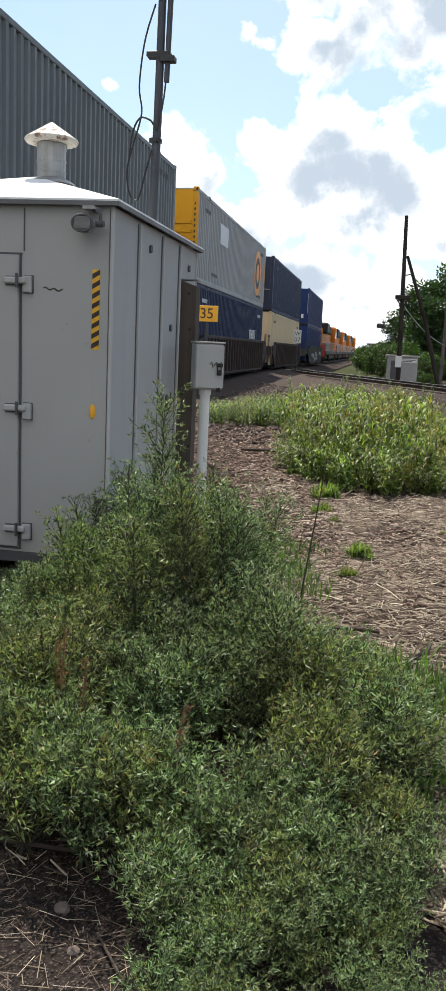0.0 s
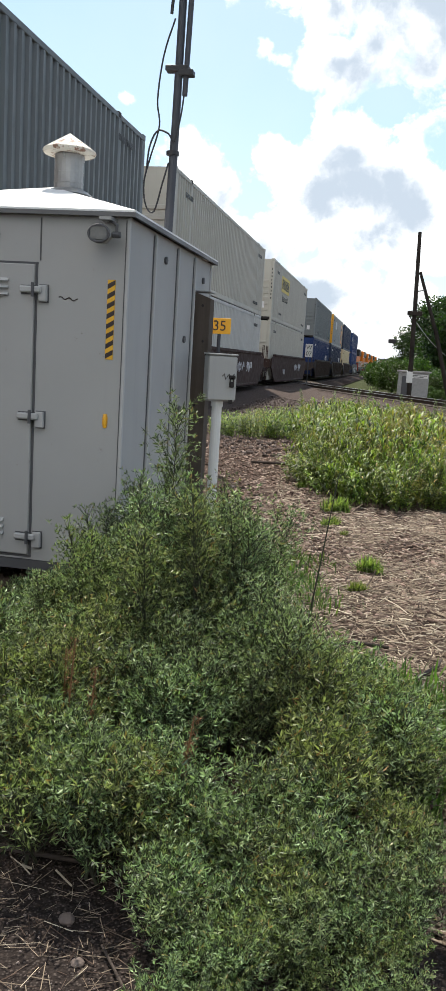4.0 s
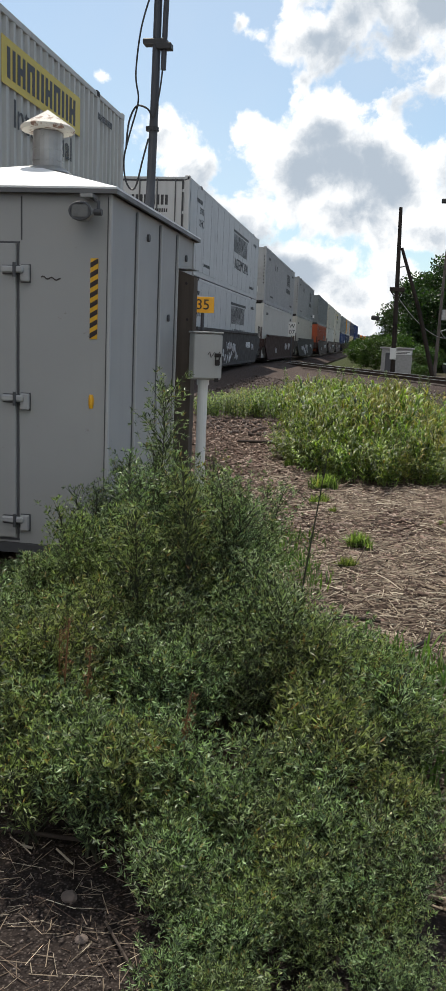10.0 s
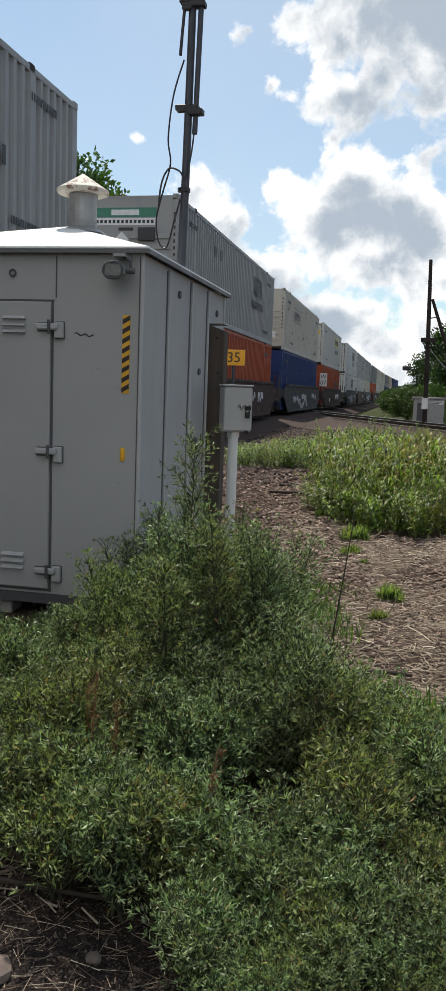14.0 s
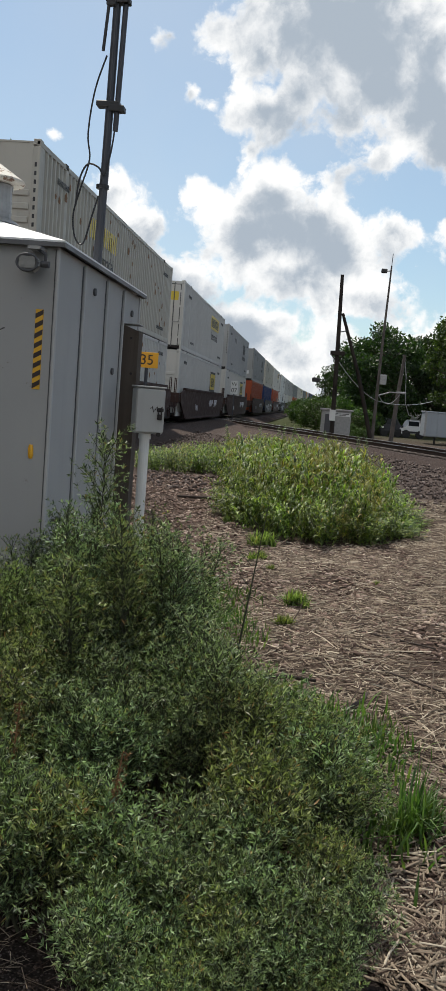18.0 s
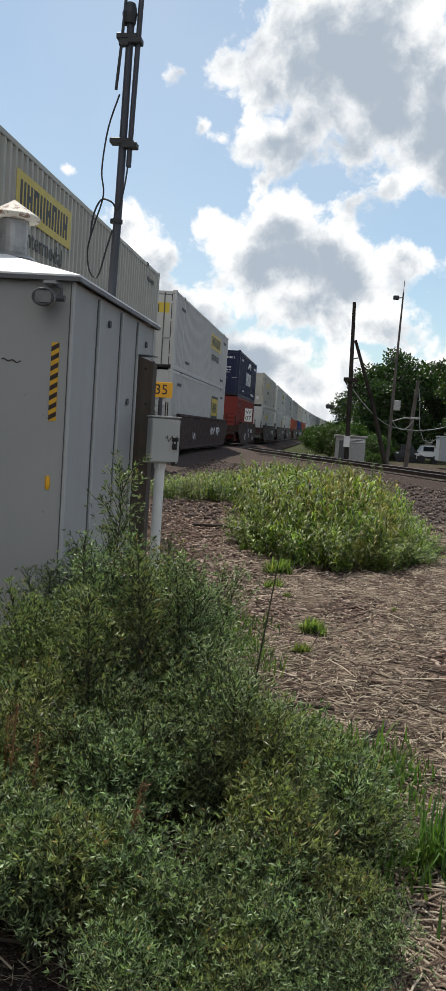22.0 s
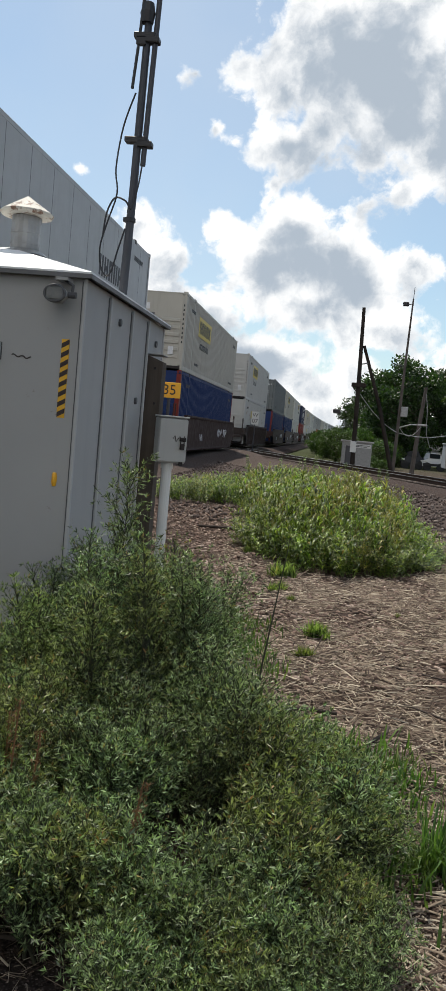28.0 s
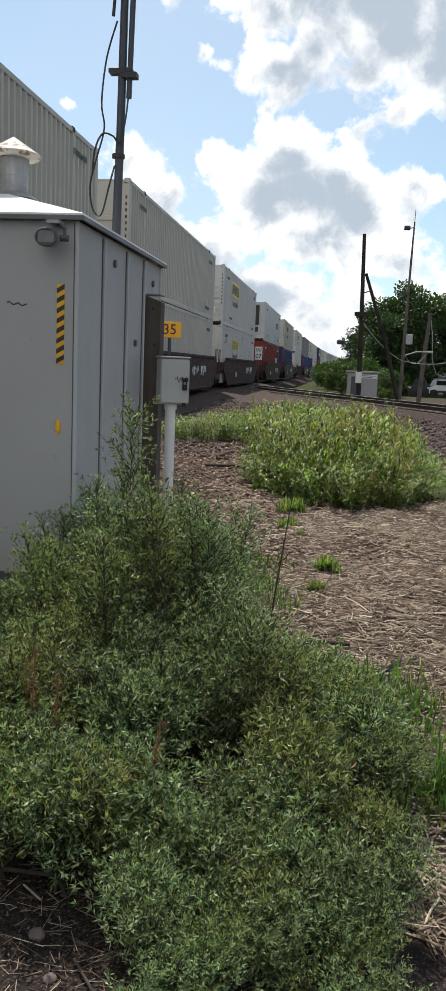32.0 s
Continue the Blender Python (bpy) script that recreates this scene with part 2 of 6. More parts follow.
def leafy(name, low, high, dry=None, through=0.45, per_object=0.25):
    m = Mat(name, 0.48)
    m.b.inputs["Specular IOR Level"].default_value = 0.35
    # the power pulls most leaves to low, which serves as shade inside the plant
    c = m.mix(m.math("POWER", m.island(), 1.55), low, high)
    if dry:
        c = m.mix(m.span(m.island(), 0.955, 0.985), c, dry)
    shade = m.n.new("ShaderNodeHueSaturation")
    m.put(m.span(m.rand(), 0, 1, 1 - per_object, 1 + per_object), shade.inputs["Value"])
    m.put(m.span(m.rand(), 0, 1, 0.485, 0.515), shade.inputs["Hue"])
    m.put(c, shade.inputs["Color"])
    m.colour(shade.outputs[0])
    tr = m.n.new("ShaderNodeBsdfTranslucent")
    gain = m.mix(1.0, shade.outputs[0], (1.4, 1.65, 0.75), "MULTIPLY")
    m.put(gain, tr.inputs["Color"])
    add = m.n.new("ShaderNodeMixShader")
    add.inputs[0].default_value = through
    m.l.new(m.b.outputs[0], add.inputs[1])
    m.l.new(tr.outputs[0], add.inputs[2])
    m.l.new(add.outputs[0], m.n["Material Output"].inputs["Surface"])
    return m.m


def ground_material():
    m = Mat("mulch_and_gravel", 0.95)
    m.b.inputs["Specular IOR Level"].default_value = 0.08
    x, y = m.axis("X"), m.axis("Y")
    chip = m.cells(34)
    # near-black cell edges and low tones paint the shade between chips and stones
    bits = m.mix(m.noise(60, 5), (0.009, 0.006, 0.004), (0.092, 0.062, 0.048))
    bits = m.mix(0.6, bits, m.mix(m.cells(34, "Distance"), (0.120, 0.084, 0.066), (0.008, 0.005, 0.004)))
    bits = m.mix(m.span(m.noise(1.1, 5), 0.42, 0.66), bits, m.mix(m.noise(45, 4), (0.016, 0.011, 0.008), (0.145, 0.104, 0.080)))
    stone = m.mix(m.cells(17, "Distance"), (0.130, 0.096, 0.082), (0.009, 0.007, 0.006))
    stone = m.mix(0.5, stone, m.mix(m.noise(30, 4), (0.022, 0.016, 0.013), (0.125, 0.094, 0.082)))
    # gravel round the tracks, wood litter nearer
    far = m.span(m.math("ADD", y, m.math("MULTIPLY", m.noise(0.5, 4), 5.0)), 17.5, 21.0)
    side = m.span(m.math("SUBTRACT", m.math("MULTIPLY", x, -1.0), m.math("MULTIPLY", m.noise(0.7, 4), 1.2)), 2.6, 3.6)
    grav = m.math("MAXIMUM", far, side)
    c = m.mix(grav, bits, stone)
    field = m.span(m.math("ADD", y, m.math("MULTIPLY", m.noise(0.1, 3), 20.0)), 62, 90)
    c = m.mix(field, c, m.mix(m.noise(0.8, 6), (0.022, 0.032, 0.010), (0.060, 0.066, 0.024)))
    soil = m.mix(m.noise(50, 6), (0.006, 0.005, 0.005), (0.105, 0.082, 0.072))
    soil = m.mix(m.span(m.cells(95, "Distance"), 0.05, 0.5), m.mix(0.5, soil, (0.12, 0.10, 0.088)), m.mix(0.55, soil, (0.004, 0.003, 0.003)))
    near = m.span(m.math("ADD", y, m.math("MULTIPLY", m.noise(2.0, 4), 0.5)), 3.1, 2.4)
    c = m.mix(near, c, soil)
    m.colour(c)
    m.bump(m.math("ADD", m.cells(34, "Distance"), m.noise(70, 5)), 0.8, 0.02)
    return m.m


def wood(name, a, b, scale=14.0):
    m = Mat(name, 0.9)
    m.b.inputs["Specular IOR Level"].default_value = 0.15
    g = m.noise(scale, 6, 0.65, (1, 1, 0.05))
    c = m.mix(g, a, b)
    c = m.mix(m.span(m.noise(1.6, 4), 0.45, 0.75, 0, 0.6), c, tuple(x * 0.45 for x in a))
    m.colour(c).bump(g, 0.5, 0.012)
    return m.m


def flaking(name, rgb, rust):
    """Peeling paint over rust, in patches a few centimetres wide."""
    m = Mat(name, 0.7)
    c = m.mix(m.noise(30, 5), tuple(x * 0.75 for x in rgb), rgb)
    c = m.mix(m.span(m.noise(16, 6, 0.65), 0.53, 0.60), c, m.mix(m.noise(50, 4), rust, tuple(x * 2.2 for x in rust)))
    m.colour(c).bump(m.noise(16, 6, 0.65), 0.4, 0.004)
    return m.m


M = {
    "hut": paint("hut_grey_paint", (0.395, 0.393, 0.383), wear=0.42, gloss=0.03, rough=0.65, streak=3.0),
    "hut_dark": paint("hut_joint_dark", (0.10, 0.10, 0.105), wear=0.3),
    "hut_trim": paint("hut_trim_grey", (0.44, 0.44, 0.435), gloss=0.05, wear=0.6, rough=0.5),
    "hut_roof": paint("hut_roof_white", (0.80, 0.80, 0.79), wear=0.18, rough=0.5),
    "galv": plain("galvanised_steel", (0.30, 0.30, 0.295), 0.5, 0.55, 9, 0.4),
    "eave": paint("eave_dark_grey", (0.16, 0.16, 0.16), wear=0.5),
    "cap": flaking("vent_cap_flaking", (0.55, 0.52, 0.45), (0.10, 0.055, 0.034)),
    "mast": plain("mast_steel", (0.055, 0.058, 0.068), 0.6, 0.3, 8, 0.3),
    "black": plain("black_rubber", (0.016, 0.016, 0.018), 0.55),
    "lens": plain("lamp_lens", (0.20, 0.20, 0.195), 0.25, 0.4, 20, 0.5),
    "yellow": plain("yellow_tape", (0.72, 0.40, 0.025), 0.5, 0, 20, 0.15),
    "tape_black": plain("black_tape", (0.035, 0.022, 0.02), 0.5),
    "sign_yellow": plain("sign_yellow", (0.85, 0.42, 0.02), 0.4, 0, 6, 0.08),
    "white": plain("white_plastic", (0.62, 0.62, 0.60), 0.4, 0, 5, 0.08),
    "box": paint("box_pale_grey", (0.42, 0.42, 0.405), wear=0.4, rough=0.45),
    "post_wood": wood("old_square_post", (0.052, 0.042, 0.035), (0.125, 0.103, 0.086)),
    "pole_wood": wood("creosote_pole", (0.018, 0.015, 0.013), (0.050, 0.040, 0.034)),
    "pole_grey": wood("weathered_pole", (0.070, 0.060, 0.054), (0.14, 0.122, 0.108)),
    "tie": wood("railway_tie", (0.035, 0.027, 0.023), (0.10, 0.080, 0.068)),
    "soil_stone": plain("earthy_stone", (0.13, 0.10, 0.085), 0.9, 0, 30, 0.5),
    "concrete": plain("concrete_block", (0.30, 0.29, 0.275), 0.9, 0, 14, 0.3),
    "rail": plain("rail_web_rust", (0.062, 0.040, 0.030), 0.75, 0.2, 12, 0.35),
    "rail_top": plain("rail_head_polished", (0.52, 0.52, 0.53), 0.28, 0.9, 6, 0.1),
    "well": paint("well_car_brown", (0.050, 0.030, 0.026), wear=0.6, rough=0.65),
    "well_grey": paint("well_car_grey", (0.062, 0.058, 0.057), wear=0.6, rough=0.65),
    "well_dark": paint("well_car_dark", (0.055, 0.042, 0.038), wear=0.6, rough=0.65),
    "under": plain("running_gear_grime", (0.028, 0.023, 0.021), 0.8, 0.2),
    "graffiti": plain("faded_graffiti", (0.42, 0.42, 0.44), 0.6, 0, 6, 0.3),
    "lock_steel": plain("lock_rod_steel", (0.10, 0.10, 0.10), 0.6, 0.3, 10, 0.3),
    "seam": plain("panel_seam", (0.12, 0.12, 0.12), 0.6),
    "mark": plain("black_marking", (0.03, 0.03, 0.033), 0.6),
    "mark_pale": plain("pale_marking", (0.62, 0.63, 0.64), 0.55),
    "mark_yellow": plain("yellow_panel", (0.55, 0.41, 0.035), 0.5, 0, 4, 0.15),
    "mark_orange": plain("orange_disc", (0.75, 0.27, 0.03), 0.5),
    "mark_green": plain("green_panel", (0.03, 0.17, 0.11), 0.5),
    "unit_dark": plain("reefer_unit_grille", (0.018, 0.02, 0.022), 0.5),
    "loco_orange": paint("loco_orange", (0.60, 0.17, 0.02), wear=0.5, rough=0.45),
    "loco_black": paint("loco_black", (0.028, 0.026, 0.026), wear=0.4, rough=0.5),
    "loco_red": paint("loco_dull_red", (0.26, 0.045, 0.03), wear=0.5, rough=0.5),
    "glass": plain("dark_glass", (0.015, 0.018, 0.02), 0.08, 0.0, 3, 0.1),
    "car_white": plain("car_white_paint", (0.72, 0.73, 0.74), 0.25, 0.0, 1, 0.04),
    "car_dark": plain("car_dark_paint", (0.035, 0.038, 0.045), 0.25, 0.0, 1, 0.1),
    "tyre": plain("tyre", (0.018, 0.018, 0.019), 0.8),
    "house_wall": plain("pale_siding", (0.42, 0.42, 0.43), 0.7, 0, 2, 0.12),
    "house_roof": plain("grey_shingles", (0.115, 0.115, 0.12), 0.85, 0, 8, 0.35),
    "trailer": paint("trailer_pale_blue_grey", (0.30, 0.33, 0.36), wear=0.3, rough=0.5),
    "tan": plain("tan_shed_cladding", (0.27, 0.21, 0.14), 0.8, 0, 2, 0.2),
    "bark": wood("tree_bark", (0.05, 0.040, 0.032), (0.13, 0.105, 0.085), 7.0),
    "leaf_tree": leafy("tree_leaf", (0.014, 0.028, 0.008), (0.040, 0.070, 0.017), through=0.3),
    "leaf_bush": leafy("bush_leaf", (0.024, 0.048, 0.011), (0.065, 0.105, 0.022), through=0.35),
    # weed range paints dark inner gaps and pale sky sheen into the leaf colour
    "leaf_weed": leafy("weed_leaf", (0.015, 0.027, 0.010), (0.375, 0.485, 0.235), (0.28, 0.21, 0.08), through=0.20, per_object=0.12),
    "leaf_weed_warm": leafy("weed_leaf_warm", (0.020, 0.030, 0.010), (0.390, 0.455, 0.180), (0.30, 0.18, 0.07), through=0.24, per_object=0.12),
    "stem": plain("weed_stem", (0.036, 0.038, 0.020), 0.7, 0, 30, 0.3),
    "stem_green": plain("green_stem", (0.11, 0.15, 0.045), 0.7, 0, 30, 0.3),
    "stem_dry": plain("dry_stem", (0.19, 0.095, 0.040), 0.8, 0, 30, 0.3),
    "leaf_clump": leafy("tall_weed_leaf", (0.018, 0.040, 0.008), (0.285, 0.370, 0.062), (0.34, 0.25, 0.07), through=0.36),
    "leaf_clump_dry": leafy("yellowing_grass_leaf", (0.040, 0.046, 0.010), (0.42, 0.37, 0.090), (0.42, 0.27, 0.08), through=0.36),
    "seed": leafy("seed_head", (0.16, 0.15, 0.05), (0.32, 0.28, 0.10), through=0.3),
    "grass": leafy("grass_blade", (0.040, 0.080, 0.017), (0.115, 0.170, 0.042), (0.22, 0.19, 0.08), through=0.36),
    "grass_fresh": leafy("fresh_grass_blade", (0.050, 0.080, 0.018), (0.29, 0.34, 0.105), (0.26, 0.22, 0.09), through=0.38),
    "straw": None, "chip": None, "stone": None,
    "ground": ground_material(),
}


def island_mix(name, stops, rough=0.85):
    m = Mat(name, rough)
    m.b.inputs["Specular IOR Level"].default_value = 0.12
    r = m.n.new("ShaderNodeValToRGB")
    m.l.new(m.island(), r.inputs[0])
    els = r.color_ramp.elements
    for k, rgb in enumerate(stops):
        e = els[k] if k < 2 else els.new(k / (len(stops) - 1))
        e.position = k / (len(stops) - 1)
        e.color = (*rgb, 1)
    m.colour(m.mix(m.noise(40, 4), r.outputs[0], m.mix(0.5, r.outputs[0], (0.03, 0.022, 0.018))))
    m.bump(m.noise(60, 4), 0.3, 0.004)
    return m.m


M["straw"] = island_mix("dead_stalks", [(0.030, 0.018, 0.014), (0.125, 0.088, 0.068), (0.38, 0.305, 0.225), (0.040, 0.026, 0.019), (0.64, 0.55, 0.42)])
M["chip"] = island_mix("wood_chips", [(0.055, 0.032, 0.025), (0.30, 0.21, 0.168), (0.12, 0.075, 0.06), (0.50, 0.39, 0.32)])
M["stone"] = island_mix("ballast_stones", [(0.040, 0.030, 0.026), (0.17, 0.13, 0.115), (0.085, 0.063, 0.056), (0.29, 0.24, 0.215)])


# ---- mesh building ----
class Geo:
    """Vertices and faces gathered for one mesh."""

    def __init__(self):
        self.v, self.f = [], []

    def add(self, verts, faces):
        k = len(self.v)
        self.v += [tuple(p) for p in verts]
        self.f += [tuple(i + k for i in f) for f in faces]
        return self

    def box(self, x0, y0, z0, x1, y1, z1, m=None):
        p = [Vector((x, y, z)) for z in (z0, z1) for y in (y0, y1) for x in (x0, x1)]
        if m:
            p = [m @ q for q in p]
        return self.add(p, [(0, 2, 3, 1), (4, 5, 7, 6), (0, 1, 5, 4), (2, 6, 7, 3), (0, 4, 6, 2), (1, 3, 7, 5)])

    def soft(self, x0, y0, z0, x1, y1, z1, r=0.01, m=None):
        """A box with chamfered edges."""
        p, ix = [], {}
        for sx in (0, 1):
            for sy in (0, 1):
                for sz in (0, 1):
                    c = ((x0, x1)[sx], (y0, y1)[sy], (z0, z1)[sz])
                    d = [(-1, 1)[1 - s] for s in (sx, sy, sz)]
                    for a in range(3):
                        q = [c[i] + (0 if i == a else d[i] * r) for i in range(3)]
                        ix[sx, sy, sz, a] = len(p)
                        p.append(m @ Vector(q) if m else Vector(q))
        fs = []
        for a in range(3):
            o = [i for i in range(3) if i != a]
            for s in (0, 1):
                ring = []
                for u, w in ((0, 0), (1, 0), (1, 1), (0, 1)):
                    k = [0, 0, 0]
                    k[a], k[o[0]], k[o[1]] = s, u, w
                    ring.append(ix[(*k, a)])
                flip = (s == 1) == (a != 1)
                fs.append(tuple(ring if flip else ring[::-1]))
            for u in (0, 1):
                for w in (0, 1):
                    k0, k1 = [0, 0, 0], [0, 0, 0]
                    k0[a], k1[a] = 0, 1
                    k0[o[0]] = k1[o[0]] = u
                    k0[o[1]] = k1[o[1]] = w
                    q = (ix[(*k0, o[0])], ix[(*k1, o[0])], ix[(*k1, o[1])], ix[(*k0, o[1])])
                    flip = ((u == w) == (a != 1))
                    fs.append(q[::-1] if flip else q)
        for s in ix:
            if s[3] == 0:
                t = (ix[s], ix[(*s[:3], 1)], ix[(*s[:3], 2)])
                fs.append(t if (s[0] + s[1] + s[2]) % 2 else t[::-1])
        return self.add(p, fs)

    def tube(self, points, radius, sides=8, cap=True):
        pts = [Vector(p) for p in points]
        rad = radius if isinstance(radius, (list, tuple)) else [radius] * len(pts)
        rings, side = [], None
        for i, p in enumerate(pts):
            d = (pts[min(i + 1, len(pts) - 1)] - pts[max(i - 1, 0)]).normalized()
            if side is None:
                side = d.orthogonal().normalized()
            side = (side - d * side.dot(d)).normalized()
            up = d.cross(side)
            rings.append([p + (side * math.cos(a) + up * math.sin(a)) * rad[i] for a in [2 * math.pi * k / sides for k in range(sides)]])
        fs = [(i * sides + k, i * sides + (k + 1) % sides, (i + 1) * sides + (k + 1) % sides, (i + 1) * sides + k) for i in range(len(pts) - 1) for k in range(sides)]
        if cap:
            fs += [tuple(range(sides))[::-1], tuple((len(pts) - 1) * sides + k for k in range(sides))]
        return self.add([p for r in rings for p in r], fs)

    def prism(self, outline, axis, a, b):
        """A closed outline of pairs, drawn out along an axis from a to b."""
        n = len(outline)
        spot = {"x": lambda p, s: (s, p[0], p[1]), "y": lambda p, s: (p[0], s, p[1]), "z": lambda p, s: (p[0], p[1], s)}[axis]
        return self.add([spot(p, s) for s in (a, b) for p in outline], [(i, (i + 1) % n, n + (i + 1) % n, n + i) for i in range(n)] + [tuple(range(n))[::-1], tuple(range(n, 2 * n))])

    def mesh(self, name, mat):
        me = bpy.data.meshes.new(name)
        me.from_pydata(self.v, [], self.f)
        me.materials.append(mat)
        me.update()
        return me


def part(name, geo, mat, parent, label="", smooth=False, at=None):
    me = geo if isinstance(geo, bpy.types.Mesh) else geo.mesh(name, mat)
    if smooth:
        me.shade_smooth()
    ob = new(name, me)
    ob.parent = parent
    if at is not None:
        ob.matrix_basis = at
    return tagged(ob, label)


def thing(name, label, category, at=None, group="", kind=""):
    ob = new(name)
    ob.empty_display_size = 0.1
    if at is not None:
        ob.matrix_basis = at
    return tagged(ob, label, category, group, kind)


def solid(name, geo, mat, label, category, group="", kind="", smooth=False):
    me = geo.mesh(name, mat)
    if smooth:
        me.shade_smooth()
    return tagged(new(name, me), label, category, group, kind)


def lettering(name, text, size, mat, parent, at, label=""):
    """Words from the built-in font as a flat mesh standing a little proud of what carries them."""
    cu = bpy.data.curves.new(name, "FONT")
    cu.body, cu.size, cu.align_x, cu.align_y, cu.extrude = text, size, "CENTER", "CENTER", 0.002
    tmp = bpy.data.objects.new(name, cu)
    scene.collection.objects.link(tmp)
    me = bpy.data.meshes.new_from_object(tmp.evaluated_get(bpy.context.evaluated_depsgraph_get()))
    bpy.data.objects.remove(tmp)
    me.materials.clear()
    me.materials.append(mat)
    ob = new(name, me)
    ob.parent, ob.matrix_basis = parent, at
    return tagged(ob, label)


def hill(x, y):
    """Height of the ground."""
    z = 0.02 * noise.noise(Vector((x * 0.9, y * 0.9, 0.3)))
    d = abs(x - track_x(y))
    z += 0.20 * max(0, min(1, (3.6 - d) / 1.6))
    z += 0.22 * max(0, min(1, (y - 24) / 14))
    # the yard lies lower behind the branch track
    past = ((x - 14.6) * 49.5 + (y - 8.0) * 21.5) / 53.97
    z -= 0.45 * max(0, min(1, (past - 3.0) / 2.5)) * max(0, min(1, (y - 4) / 6))
    return z


def track_x(y):
    return -7.3 + (max(0, y - 120) ** 2) / 10000 if y < 900 else -7.3 + 2 * 780 * (y - 510) / 10000 


# ---- ground and tracks ----
def spread(a, b, fine_a, fine_b, step, grow=1.35):
    """Coordinates close together in the middle and wider apart outside."""
    mid = list(np.arange(fine_a, fine_b + step / 2, step))
    lo, hi, s = [], [], step
    while not lo or lo[-1] > a:
        s *= grow
        lo.append((lo[-1] if lo else fine_a) - s)
    s = step
    while not hi or hi[-1] < b:
        s *= grow
        hi.append((hi[-1] if hi else fine_b) + s)
    return lo[::-1] + mid + hi


def build_ground():
    xs, ys = spread(-1500, 1500, -10, 6, 0.4), spread(-1200, 2600, 0, 40, 0.4)
    g = Geo()
    verts = [(x, y, hill(x, y)) for y in ys for x in xs]
    n = len(xs)
    g.add(verts, [(j * n + i, j * n + i + 1, (j + 1) * n + i + 1, (j + 1) * n + i) for j in range(len(ys) - 1) for i in range(n - 1)])
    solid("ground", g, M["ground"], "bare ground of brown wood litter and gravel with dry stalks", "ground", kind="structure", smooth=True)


RAIL_TOP = 0.43
RAIL = [(-0.07, 0), (0.07, 0), (0.07, 0.012), (0.012, 0.03), (0.012, 0.125), (0.036, 0.14), (0.036, 0.166), (-0.036, 0.166), (-0.036, 0.14), (-0.012, 0.125), (-0.012, 0.03), (-0.07, 0.012)]


def rail_along(points, z, name, parent, width=0.07):
    """A rail of real section that follows a line of points, and its polished head."""
    g, h = Geo(), Geo()
    n = len(RAIL)
    verts, tops = [], []
    for i, (x, y) in enumerate(points):
        a, b = points[max(i - 1, 0)], points[min(i + 1, len(points) - 1)]
        d = Vector((b[0] - a[0], b[1] - a[1])).normalized()
        verts += [(x + d.y * u, y - d.x * u, z - 0.17 + w) for u, w in RAIL]
        tops += [(x + d.y * u, y - d.x * u, z - 0.003 + w) for u, w in ((-0.036, 0), (0.036, 0), (0.036, -0.022), (-0.036, -0.022))]
    m = len(points)
    g.add(verts, [(i * n + k, i * n + (k + 1) % n, (i + 1) * n + (k + 1) % n, (i + 1) * n + k) for i in range(m - 1) for k in range(n)])
    h.add([(x, y, w + 0.006) for x, y, w in tops], [(i * 4 + k, i * 4 + (k + 1) % 4, (i + 1) * 4 + (k + 1) % 4, (i + 1) * 4 + k) for i in range(m - 1) for k in range(4)])
    r = part(name, g, M["rail"], parent)
    part("rail_head", h, M["rail_top"], r, "bright worn rail head")


def ballast_bed(line, top, name, parent, half=1.9, foot=3.1, drop=0.30):
    g = Geo()
    prof = [(-foot, -drop), (-half, 0), (-0.9, -0.01), (0, 0.01), (0.9, -0.01), (half, 0), (foot, -drop)]
    n = len(prof)
    verts = []
    for i, (x, y) in enumerate(line):
        a, b = line[max(i - 1, 0)], line[min(i + 1, len(line) - 1)]
        d = Vector((b[0] - a[0], b[1] - a[1])).normalized()
        verts += [(x + d.y * u, y - d.x * u, top + w + 0.03 * noise.noise(Vector((x * 1.3 + u * 2, y * 1.3, w)))) for u, w in prof]
    g.add(verts, [(i * n + k, i * n + k + 1, (i + 1) * n + k + 1, (i + 1) * n + k) for i in range(len(line) - 1) for k in range(n - 1)])
    part(name, g, M["ballast"], parent, smooth=True)


def ballast_material():
    m = Mat("ballast", 0.95)
    m.b.inputs["Specular IOR Level"].default_value = 0.08
    c = m.mix(m.cells(15, "Distance"), (0.080, 0.058, 0.051), (0.010, 0.008, 0.007))
    c = m.mix(0.5, c, m.mix(m.noise(24, 5), (0.022, 0.015, 0.013), (0.095, 0.070, 0.061)))
    c = m.mix(m.span(m.noise(0.8, 4), 0.4, 0.7, 0, 0.5), c, (0.042, 0.026, 0.020))
    m.colour(c).bump(m.cells(15, "Distance"), 1.0, 0.04)
    return m.m


M["ballast"] = ballast_material()
SIDING_A, SIDING_B = Vector((14.6, 8.0)), Vector((-6.9, 57.5))


